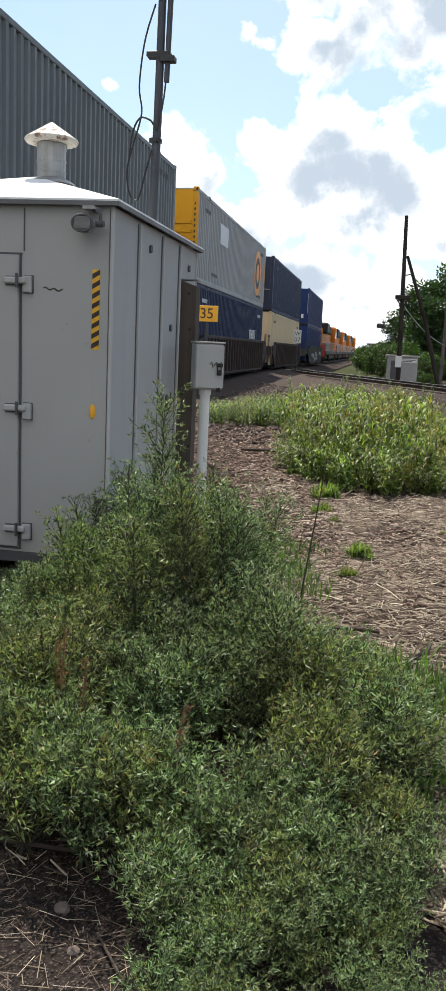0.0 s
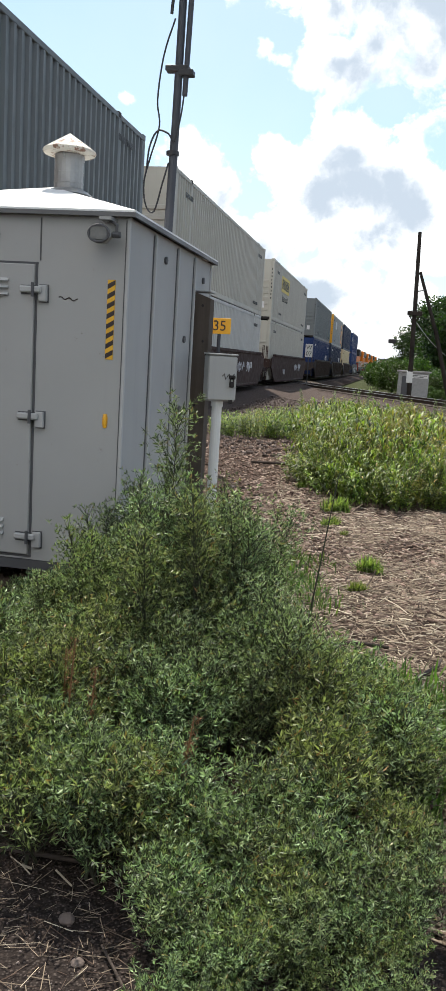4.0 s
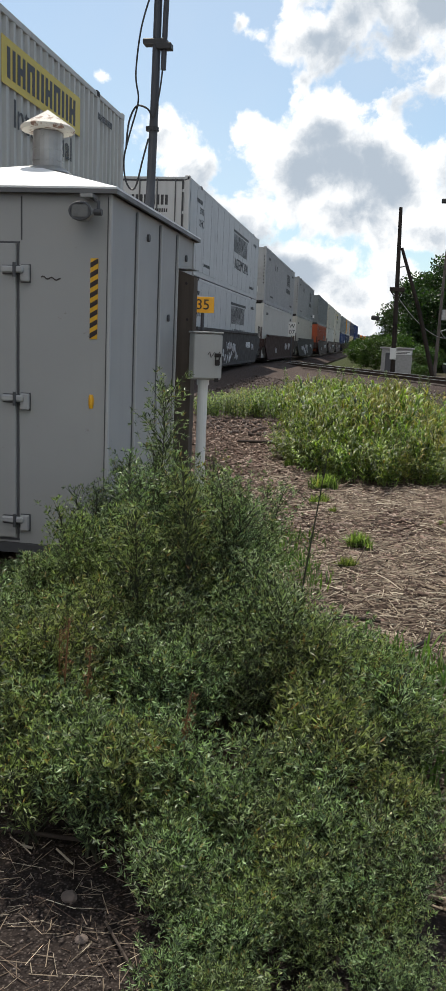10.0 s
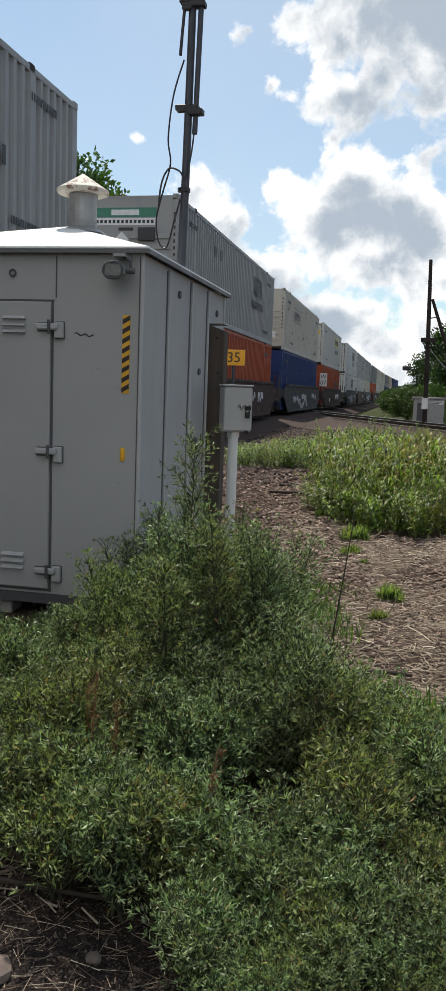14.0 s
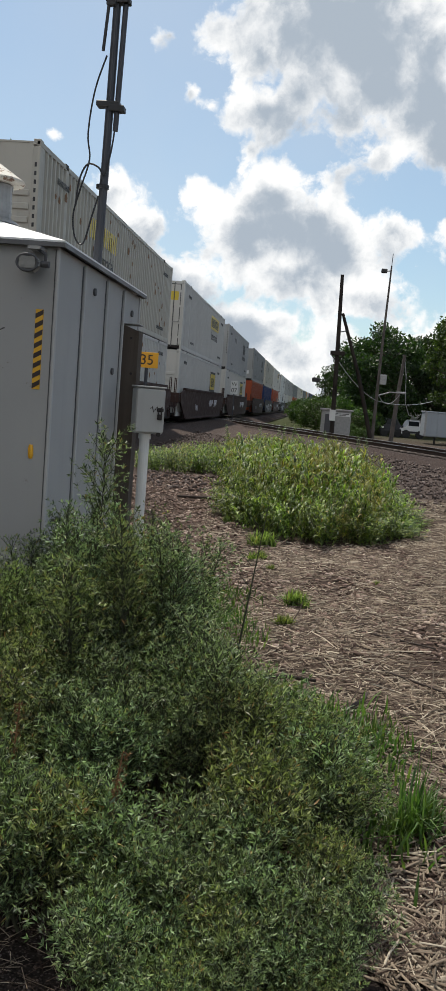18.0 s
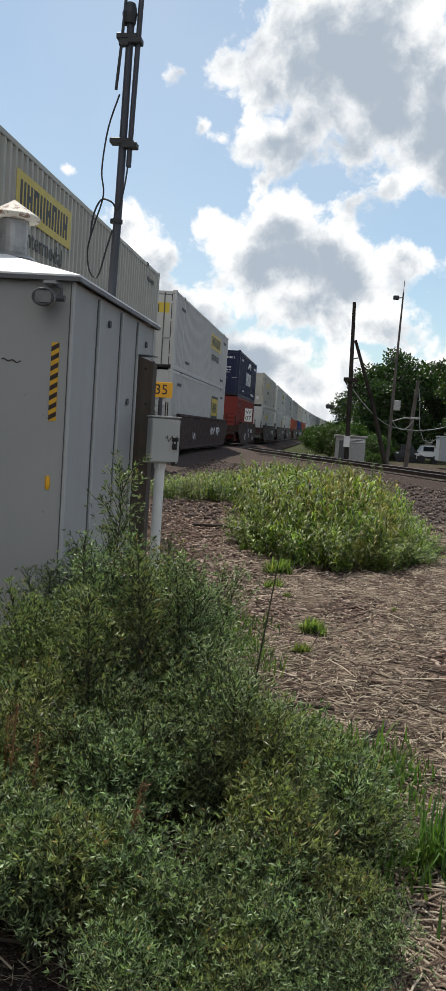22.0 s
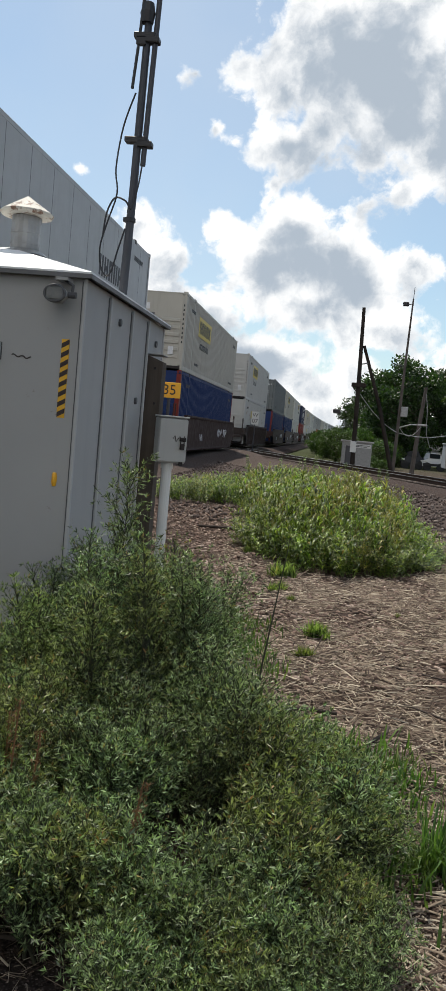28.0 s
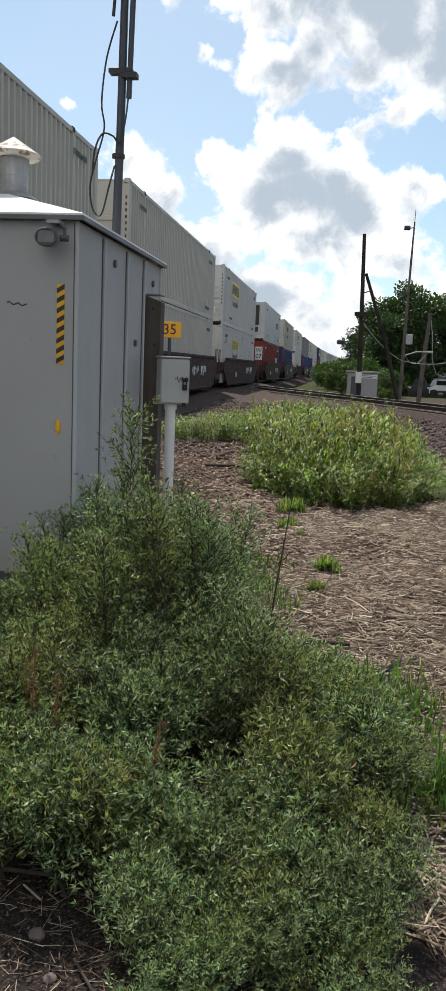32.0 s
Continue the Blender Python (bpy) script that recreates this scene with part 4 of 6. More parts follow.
    # small grey shed with a sign
    s = thing("trackside_shed", "small grey trackside shed with a white notice", "shed")
    part("wall", Geo().soft(0.35, 47, -0.32, 1.95, 48.3, 1.50, 0.02), M["galv"], s)
    part("roof", Geo().soft(0.25, 46.9, 1.50, 2.05, 48.4, 1.60, 0.02), M["concrete"], s)
    part("notice", Geo().soft(0.95, 46.95, 1.22, 1.90, 46.99, 1.42, 0.005), M["white"], s)
    for k in range(2):
        part("notice_line", Geo().box(1.02, 46.944, 1.34 - 0.07 * k, 1.82 - 0.15 * k, 46.948, 1.37 - 0.07 * k), M["mark"], s)
    part("door", Geo().soft(0.55, 46.97, 0.25, 0.90, 46.99, 1.30, 0.01), M["hut_dark"], s)
    # house with a low hipped roof
    h = thing("house", "low pale house with a grey hipped roof among trees", "house")
    part("wall", Geo().box(7.6, 88, -0.35, 16.5, 95, 2.7), M["house_wall"], h)
    part("roof", Geo().add([(7.0, 87.4, 2.7), (17.1, 87.4, 2.7), (17.1, 95.6, 2.7), (7.0, 95.6, 2.7), (10.6, 91.5, 4.5), (13.5, 91.5, 4.5)], [(0, 1, 5, 4), (1, 2, 5), (2, 3, 4, 5), (3, 0, 4), (3, 2, 1, 0)]), M["house_roof"], h)
    for x in (8.6, 10.8, 13.2):
        wdw = part("window", Geo().box(x, 87.95, 1.1, x + 1.0, 87.985, 2.1), M["white"], h)
        part("pane", Geo().box(x + 0.08, 87.93, 1.18, x + 0.92, 87.948, 2.02), M["glass"], wdw)
    part("door", Geo().box(15.0, 87.95, -0.3, 15.9, 87.985, 2.1), M["hut_dark"], h)
    # pale box trailer
    v = thing("box_trailer", "pale blue-grey box trailer parked behind the track", "trailer", pose(0, 0, -0.47))
    part("body", Geo().soft(7.3, 58, 0.75, 12.8, 60.4, 2.35, 0.04), M["trailer"], v)
    part("roof_cap", Geo().soft(7.25, 57.95, 2.35, 12.85, 60.45, 2.43, 0.02), M["trailer"], v)
    part("corner_post", Geo().soft(7.27, 57.97, 0.75, 7.40, 58.1, 2.35, 0.01), M["galv"], v)
    for x in (8.1, 9.0, 9.9, 10.8):
        part("side_rib", Geo().soft(x, 57.965, 0.8, x + 0.06, 57.998, 2.3, 0.005), M["trailer"], v)
    for x in (11.0, 12.0):
        part("wheel", Geo().tube([(x, 58.05, 0.62), (x, 58.3, 0.62)], 0.42, 16), M["tyre"], v)
    part("landing_leg", Geo().box(8.0, 58.3, 0.2, 8.12, 58.42, 0.76), M["under"], v)
    for x0, mat, label in ((6.05, "car_dark", "dark parked car with a bright windscreen"), (7.75, "car_white", "white car parked behind the track")):
        build_car(x0, 70.0, mat, label)
    # far tan building on the skyline
    t = thing("warehouse", "long low tan warehouse far beyond the tracks", "warehouse")
    part("wall", Geo().box(-8, 520, 0.2, 45, 560, 6.5), M["tan"], t)
    part("roof", Geo().box(-9, 519, 6.5, 46, 561, 7.4), M["house_roof"], t)


def build_car(x, y, mat, label):
    car = thing("parked_car", label, "car", pose(x, y, -0.25, 0, 0, 6), group="parked cars")
    prof = [(-2.2, 0.35), (-2.25, 0.75), (-1.3, 0.95), (-0.7, 1.42), (0.9, 1.45), (1.6, 1.0), (2.2, 0.9), (2.25, 0.4)]
    part("body", Geo().prism([(u * 0.42, w) for u, w in prof], "y", -0.9, 0.9), M[mat], car)
    part("windscreen", Geo().box(-0.42, -0.915, 1.0, 0.42, -0.902, 1.36), M["glass"], car)
    for u in (-0.55, 0.55):
        part("wheel", Geo().tube([(u, -0.95, 0.33), (u, -0.72, 0.33)], 0.33, 14), M["tyre"], car)
    part("bumper", Geo().soft(-0.9, -0.96, 0.42, 0.9, -0.90, 0.58, 0.02), M["black"], car)
    for u in (-0.75, 0.75):
        part("headlight", Geo().soft(u - 0.12, -0.93, 0.68, u + 0.12, -0.905, 0.80, 0.01), M["white"], car)


build_ground()
build_tracks()
build_hut()
build_mast()
build_posts()
build_far_things()


# ---- the train ----
CW, CH = 2.60, 2.87
FLOOR, DECK = 0.73, 3.63
PAINTS = {
    "white": (0.50, 0.495, 0.47), "bone": (0.46, 0.44, 0.385), "grey": (0.30, 0.305, 0.305), "silver": (0.35, 0.355, 0.355),
    "slate": (0.175, 0.19, 0.195), "navy": (0.030, 0.042, 0.085), "blue": (0.020, 0.040, 0.125), "deep": (0.020, 0.026, 0.062),
    "orange": (0.30, 0.068, 0.030), "red": (0.19, 0.034, 0.027), "beige": (0.60, 0.50, 0.33), "yellow": (0.68, 0.32, 0.02),
    "reefer": (0.50, 0.505, 0.50),
}
for key, rgb in PAINTS.items():
    M["c_" + key] = paint("container_" + key, rgb, wear=0.55, rough=0.5, streak=5.0)
WORDS = {"white": "white", "bone": "off-white", "grey": "grey", "silver": "silver-grey", "slate": "blue-grey", "navy": "navy blue", "blue": "blue", "deep": "dark navy", "orange": "orange", "red": "rust-red", "beige": "beige", "yellow": "yellow", "reefer": "smooth white"}


def corrugated(y0, y1, x, inward, pitch=0.278):
    """One side wall folded into upright ribs; inward is the way into the box."""
    n = max(1, round((y1 - y0) / pitch))
    p = (y1 - y0) / n
    pts = []
    for k in range(n):
        y = y0 + k * p
        pts += [(0.0, y), (0.0, y + p * 0.30), (0.058, y + p * 0.42), (0.058, y + p * 0.88)]
    pts.append((0.0, y1))
    g = Geo()
    for d, y in pts:
        g.v += [(x + inward * d, y, 0.17), (x + inward * d, y, CH - 0.11)]
    g.f = [(2 * i, 2 * i + 2, 2 * i + 3, 2 * i + 1) if inward < 0 else (2 * i + 1, 2 * i + 3, 2 * i + 2, 2 * i) for i in range(len(pts) - 1)]
    return g


def logo(con, kind, half, upper):
    """Markings on the side that faces the yard; y runs towards the head of the train."""
    x = CW / 2 + 0.004
    up = lambda y, z: pose(x + 0.004, y, z, 90, 0, 90)

    def slab(name, y0, z0, y1, z1, mat, label="", proud=0.0):
        return part(name, Geo().box(x + proud, y0, z0, x + proud + 0.004, y1, z1), M[mat], con, label)

    def bars(y0, z0, w, h, mat, n, proud=0.005):
        g, step = Geo(), w / n
        for k in range(n):
            if h > 0.25 and k:
                part("letter_mark", g, M[mat], con)
                g = Geo()
            y = y0 + step * k
            g.box(x + proud, y, z0, x + proud + 0.003, y + step * 0.3, z0 + h)
            if k % 3:
                g.box(x + proud, y + step * 0.3, z0 + h * (0.0, 0.38, 0.76)[k % 3], x + proud + 0.003, y + step * 0.52, z0 + h * (0.3, 0.62, 1.0)[k % 3])
            g.box(x + proud, y + step * 0.52, z0, x + proud + 0.003, y + step * 0.8, z0 + h)
        if h > 0.25:
            part("letter_mark", g, M[mat], con)
        else:
            tagged(part("brand_mark", g, M[mat], con), kind="stuff")
    if kind == "panel":
        y = half - 6.6
        slab("brand_panel", y, 1.75, y + 3.6, 2.45, "mark_yellow", "yellow brand panel with dark bars")
        bars(y + 0.2, 1.87, 3.2, 0.46, "mark", 8)
        lettering("word", "Intermodal", 0.62, M["mark"], con, up(y + 1.8, 1.38))
    elif kind == "panel_back":
        y = -half + 3.1
        slab("brand_panel", y, 1.62, y + 3.3, 2.42, "mark_yellow", "yellow brand panel with dark bars")
        bars(y + 0.2, 1.77, 2.9, 0.5, "mark", 8)
        lettering("word", "Intermodal", 0.52, M["mark"], con, up(y + 1.65, 1.30))
    elif kind == "letters":
        y = -half + 4.0
        bars(y, 1.75, 2.9, 0.5, "mark_yellow", 7, 0.0)
        lettering("word", "Intermodal", 0.5, M["mark"], con, up(y + 1.5, 1.38))
    elif kind == "box":
        y = half - 5.2
        slab("brand_panel", y, 1.28, y + 2.3, 2.38, "mark", "black-framed yellow panel")
        slab("brand_panel", y + 0.12, 1.40, y + 2.18, 2.26, "mark_yellow", "", 0.005)
        bars(y + 0.4, 1.55, 1.5, 0.5, "mark", 4, 0.010)
    elif kind == "initials":
        y = half - 5.0
        bars(y, 1.62, 1.9, 0.72, "mark", 4, 0.0)
        bars(y - 0.3, 1.15, 2.6, 0.28, "mark", 7, 0.0)
        for dy in (-half + 4.3, -half + 5.1):
            slab("placard", dy, 2.0, dy + 0.26, 2.3, "mark", "small dark placard")
    elif kind == "disc":
        part("brand_disc", Geo().tube([(x, half - 2.5, 1.45), (x + 0.004, half - 2.5, 1.45)], 1.02, 28), M["mark_orange"], con, "orange brand disc")
        part("brand_ring", Geo().tube([(x + 0.004, half - 2.5, 1.45), (x + 0.007, half - 2.5, 1.45)], 0.72, 24), M["mark"], con)
        part("brand_core", Geo().tube([(x + 0.007, half - 2.5, 1.45), (x + 0.010, half - 2.5, 1.45)], 0.42, 20), M["mark_orange"], con)
        slab("placard", -half + 4.0, 1.65, -half + 5.6, 2.35, "mark_pale", "white patch")
    elif kind == "carrier":
        y = half - 7.6
        bars(y, 0.95, 3.4, 0.85, "mark_pale", 6, 0.0)
        part("swoosh", Geo().tube([(x + 0.006, y + 1.0 + 0.28 * k, 2.12 + 0.28 * math.sin(k * 0.52)) for k in range(7)], [0.02, 0.07, 0.10, 0.11, 0.10, 0.07, 0.02], 6), M["mark_pale"], con)
        bars(y + 3.9, 0.35, 1.6, 0.18, "mark_pale", 6, 0.0)
    elif kind == "reefer":
        y = half - 7.4
        bars(y, 1.55, 3.6, 0.72, "mark", 7, 0.0)
        slab("shade_stripe", y - 0.2, 2.32, y + 3.9, 2.42, "mark")
        lettering("word", "INTERMODAL", 0.62, M["mark"], con, up(y + 2.2, 1.10))
        lettering("mark", "53 FT", 0.30, M["mark"], con, up(-half + 2.0, 2.1))
        lettering("mark", "XHC", 0.34, M["mark"], con, up(-half + 2.0, 1.72))
    elif kind == "plain_word":
        bars(half - 4.2, 1.3, 1.9, 0.42, "mark_pale", 4, 0.0)
    elif kind == "dark_word":
        bars(half - 5.2, 1.35, 2.6, 0.5, "mark", 6, 0.0)
    elif kind == "faded":
        y = -half + 3.4
        for a, b, c, d in ((0, 1.62, 3.0, 1.65), (0, 2.30, 3.0, 2.33), (0, 1.65, 0.03, 2.30), (2.97, 1.65, 3.0, 2.30)):
            slab("frame_line", y + a, b, y + c, d, "seam")
        bars(y + 0.3, 1.76, 2.3, 0.4, "seam", 5, 0.0)
    if kind in ("faded", "letters"):
        # rust spots where the paint has flaked
        rnd, g = random.Random(17), Geo()
        for k in range(46):
            y, z = rnd.uniform(-half + 1.0, half - 1.0), rnd.uniform(0.3, 2.6)
            r = rnd.uniform(0.03, 0.11)
            g.prism([(y - r, z - r * 0.7), (y + r * 0.4, z - r), (y + r, z + r * 0.2), (y + r * 0.2, z + r * 1.3), (y - r * 0.8, z + r * 0.6)], "x", x, x + 0.003)
        tagged(part("rust_spot", g, M["stem_dry"], con, "flaked rusty spots"), kind="stuff")
    # reporting marks as plain bars at both ends
    pale = "mark_pale" if kind in ("carrier", "plain_word") else "mark"
    bars(half - 1.9, 2.35, 1.0, 0.13, pale, 6, 0.0)
    bars(-half + 1.2, 2.32, 0.9, 0.13, pale, 6, 0.0)
    bars(half - 2.6, 0.36, 1.3, 0.12, pale, 8, 0.0)
    if upper:
        bars(-half + 2.6, 0.40, 1.1, 0.10, pale, 7, 0.0)


def container(side, end="nose", mark="none", length=16.15, ends="", flat=False, upper=True):
    """A shipping box with ribbed walls, corner posts, rails, castings and one detailed end to the rear."""
    half = length / 2
    kind = "reefer_container" if flat else "shipping_container"
    tail = {"nose": "with a ribbed end wall", "doors": "with barred end doors", "unit": "with a dark cooling unit on its end"}[end]
    con = thing(kind, f"{WORDS[side]} {'refrigerated' if flat else 'ribbed steel'} container {tail}", "container", group="containers on the train")
    s, post = M["c_" + side], M["c_" + (ends or side)]
    e = s if ends == "red" else post
    w = CW / 2
    for sx in (1, -1):
        if flat:
            part("side_wall", Geo().box(sx * w - (0.03 if sx > 0 else 0), -half + 0.15, 0.17, sx * w + (0 if sx > 0 else 0.03), half - 0.15, CH - 0.11), s, con)
        else:
            stops = [-half + 0.17, half - 0.17] if length < 13 else [-half + 0.17, -6.2, 6.2, half - 0.17]
            for a, b in zip(stops[:-1], stops[1:]):
                part("side_wall", corrugated(a + 0.06, b - 0.06, sx * (w - 0.003), -sx), s, con)
            if length > 13:
                for y in (-6.2, 6.2):
                    part("lift_post", Geo().box(min(sx * w, sx * (w - 0.05)), y - 0.06, 0.17, max(sx * w, sx * (w - 0.05)), y + 0.06, CH - 0.11), s, con)
        part("top_rail", Geo().soft(min(sx * w, sx * (w - 0.08)), -half, CH - 0.11, max(sx * w, sx * (w - 0.08)), half, CH, 0.01), s, con)
        part("bottom_rail", Geo().soft(min(sx * w, sx * (w - 0.08)), -half, 0.0, max(sx * w, sx * (w - 0.08)), half, 0.17, 0.01), s, con)
    if flat:
        for k in range(1, 13):
            y = -half + length * k / 13
            part("panel_seam", Geo().box(w + 0.0005, y - 0.006, 0.18, w + 0.003, y + 0.006, CH - 0.12), M["seam"], con)
    part("roof", Geo().box(-w + 0.08, -half + 0.02, CH - 0.05, w - 0.08, half - 0.02, CH - 0.015), s, con)
    part("floor", Geo().box(-w + 0.08, -half + 0.02, 0.04, w - 0.08, half - 0.02, 0.14), M["under"], con)
    for sx in (1, -1):
        for sy in (1, -1):
            part("corner_post", Geo().soft(min(sx * w, sx * (w - 0.16)), half - 0.228 if sy > 0 else -half, 0.17, max(sx * w, sx * (w - 0.16)), half if sy > 0 else -half + 0.228, CH - 0.11, 0.012), post, con)
        ys = (-half + 0.09, half - 0.09) if length < 13 else (-6.2, 6.2, -half + 0.09, half - 0.09)
        for y in ys:
            part("casting", Geo().soft(min(sx * (w + 0.004), sx * (w - 0.15)), y - 0.09, CH - 0.09, max(sx * (w + 0.004), sx * (w - 0.15)), y + 0.09, CH + 0.028, 0.008), M["under"] if abs(y) == 6.2 else post, con)
    part("end_wall", Geo().box(-w + 0.16, half - 0.05, 0.1, w - 0.16, half - 0.02, CH - 0.05), e, con)
    wall = part("end_wall", Geo().box(-w + 0.16, -half + 0.03, 0.1, w - 0.16, -half + 0.06, CH - 0.05), e, con)
    yb = -half + 0.03
    if end == "nose":
        for k in range(6):
            z = 0.42 + k * 0.27
            part("end_rib", Geo().soft(-w + 0.2, yb - 0.035, z, w - 0.2, yb - 0.001, z + 0.13, 0.015), e, wall)
        if mark == "initials" and upper:
            # green and white banner, two tilted warning plates and a dark vent box
            part("banner", Geo().box(-1.0, yb - 0.006, 2.32, 0.72, yb - 0.001, 2.56), M["mark_green"], wall, "green banner on the end wall")
            part("banner_text", Geo().box(-0.5, yb - 0.009, 2.37, 0.25, yb - 0.0065, 2.51), M["mark_pale"], wall)
            part("notice_strip", Geo().box(-1.0, yb - 0.006, 2.12, 0.72, yb - 0.001, 2.30), M["mark_pale"], wall, "white strip with dark writing")
            for k in range(14):
                part("text_bar", Geo().box(-0.92 + 0.115 * k, yb - 0.009, 2.17, -0.85 + 0.115 * k, yb - 0.0065, 2.25), M["mark"], wall)
            for u in (-0.75, -0.2):
                part("warning_plate", Geo().prism([(u - 0.2, 1.75), (u, 1.55), (u + 0.2, 1.75), (u, 1.95)], "y", yb - 0.045, yb - 0.040), M["mark_pale"], wall, "white diamond warning plate")
            part("vent_box", Geo().soft(0.25, yb - 0.09, 1.72, 0.70, yb - 0.037, 2.05, 0.01), M["unit_dark"], wall)
        else:
            part("notice", Geo().box(-0.75, yb - 0.006, 2.18, -0.1, yb - 0.001, 2.42), M["mark_pale"], wall)
        part("placard", Geo().box(0.72, yb - 0.04, 0.55, 0.92, yb - 0.036, 0.85), M["mark_pale"], wall)
        part("vent_slot", Geo().box(-0.3, yb - 0.006, 1.98, 0.1, yb - 0.001, 2.06), M["mark"], wall)
    elif end == "doors":
        for sx in (-1, 1):
            part("door_leaf", Geo().soft(min(sx * 0.012, sx * (w - 0.17)), yb - 0.03, 0.14, max(sx * 0.012, sx * (w - 0.17)), yb - 0.002, CH - 0.13, 0.008), e, wall)
            for u in (0.28, 0.86):
                part("lock_rod", Geo().tube([(sx * u, yb - 0.055, 0.10), (sx * u, yb - 0.055, CH - 0.08)], 0.02, 7), e if side in ("navy", "deep") else M["lock_steel"], wall)
                part("rod_handle", Geo().soft(sx * u - 0.02, yb - 0.08, 1.12, sx * u + 0.30, yb - 0.06, 1.16, 0.005), M["galv"], wall)
            for z in (0.45, 1.05, 1.75, 2.4):
                part("hinge", Geo().soft(min(sx * (w - 0.22), sx * (w - 0.04)), yb - 0.045, z, max(sx * (w - 0.22), sx * (w - 0.04)), yb - 0.02, z + 0.09, 0.005), e, wall)
        if side in ("reefer", "deep", "slate"):
            # rows of plain bars for the words on the doors
            ink = M["mark"] if side == "reefer" else M["mark_pale"]
            rows = ((-0.95, 2.02, 0.135, 0.30, 12), (-0.2, 1.80, 0.07, 0.11, 12)) if side == "reefer" else ((0.05, 2.35, 0.085, 0.11, 11), (0.05, 2.12, 0.085, 0.10, 4), (0.35, 1.75, 0.085, 0.08, 5), (0.35, 1.58, 0.085, 0.08, 5), (0.35, 1.41, 0.085, 0.08, 5))
            for x0, z0, step, hh, n in rows:
                bar = Geo().box(0, yb - 0.036, 0, step * 0.66, yb - 0.0325, hh).mesh("letter_mark", ink)
                for k in range(n):
                    part("letter_mark", bar, None, wall, at=pose(x0 + k * step, 0, z0))
        if side != "reefer":
            for a, b, c, d in ((-1.15, 0.12, -1.12, 2.74), (1.12, 0.12, 1.15, 2.74), (-1.12, 2.71, 1.12, 2.74), (-1.12, 0.12, 1.12, 0.15), (-0.02, 0.15, 0.02, 2.71)):
                part("door_seal", Geo().box(a, yb - 0.036, b, c, yb - 0.031, d), M["mark"], wall, "black rubber door seal")
            for z in (0.75, 1.35, 1.95):
                part("door_fold", Geo().soft(-1.08, yb - 0.040, z, 1.08, yb - 0.0365, z + 0.10, 0.001), e, wall)
        if side == "reefer":
            for a, b, c, d in ((-1.12, 0.1, -1.06, 2.78), (1.06, 0.1, 1.12, 2.78), (-1.06, 2.72, 1.06, 2.78), (-0.03, 0.14, 0.03, 1.7)):
                part("door_seal", Geo().box(a, yb - 0.036, b, c, yb - 0.031, d), M["mark"], wall)
        if side in ("white", "bone"):
            part("brand_plate", Geo().box(-0.2, yb - 0.034, 2.0, 1.05, yb - 0.031, 2.42), M["mark_yellow"], wall, "yellow brand plate")
            part("plate_mark", Geo().box(-0.1, yb - 0.036, 2.10, 0.05, yb - 0.0345, 2.32).box(0.12, yb - 0.036, 2.10, 0.27, yb - 0.0345, 2.32).box(0.34, yb - 0.036, 2.10, 0.49, yb - 0.0345, 2.32).box(0.62, yb - 0.036, 2.06, 0.66, yb - 0.0345, 2.36), M["mark"], wall)
    else:
        part("cooling_unit", Geo().soft(-0.85, yb - 0.16, 1.15, 0.85, yb - 0.002, 2.62, 0.05), M["unit_dark"], wall, "dark cooling unit grille")
        for k in range(7):
            part("grille_slat", Geo().box(-0.78, yb - 0.17, 1.3 + k * 0.18, 0.78, yb - 0.161, 1.36 + k * 0.18), M["under"], wall)
        part("unit_frame", Geo().soft(-1.0, yb - 0.06, 2.64, 1.0, yb - 0.002, 2.78, 0.02).soft(-1.0, yb - 0.06, 0.5, 1.0, yb - 0.002, 1.12, 0.02), M["c_reefer"], wall)
        part("louvre_box", Geo().soft(0.2, yb - 0.12, 0.62, 0.8, yb - 0.061, 1.0, 0.02), M["mark"], wall)
    if end == "nose" and upper:
        # upright bars of an identification number on the corner post
        bar = Geo().box(w - 0.105, -half - 0.004, 0, w - 0.058, -half - 0.0005, 0.085).mesh("id_mark", M["mark_pale"] if side in ("navy", "blue", "deep", "red") else M["mark"])
        for k in range(9):
            part("id_mark", bar, None, con, at=pose(0, 0, 2.35 - k * 0.17))
    logo(con, mark, half, upper)
    return con


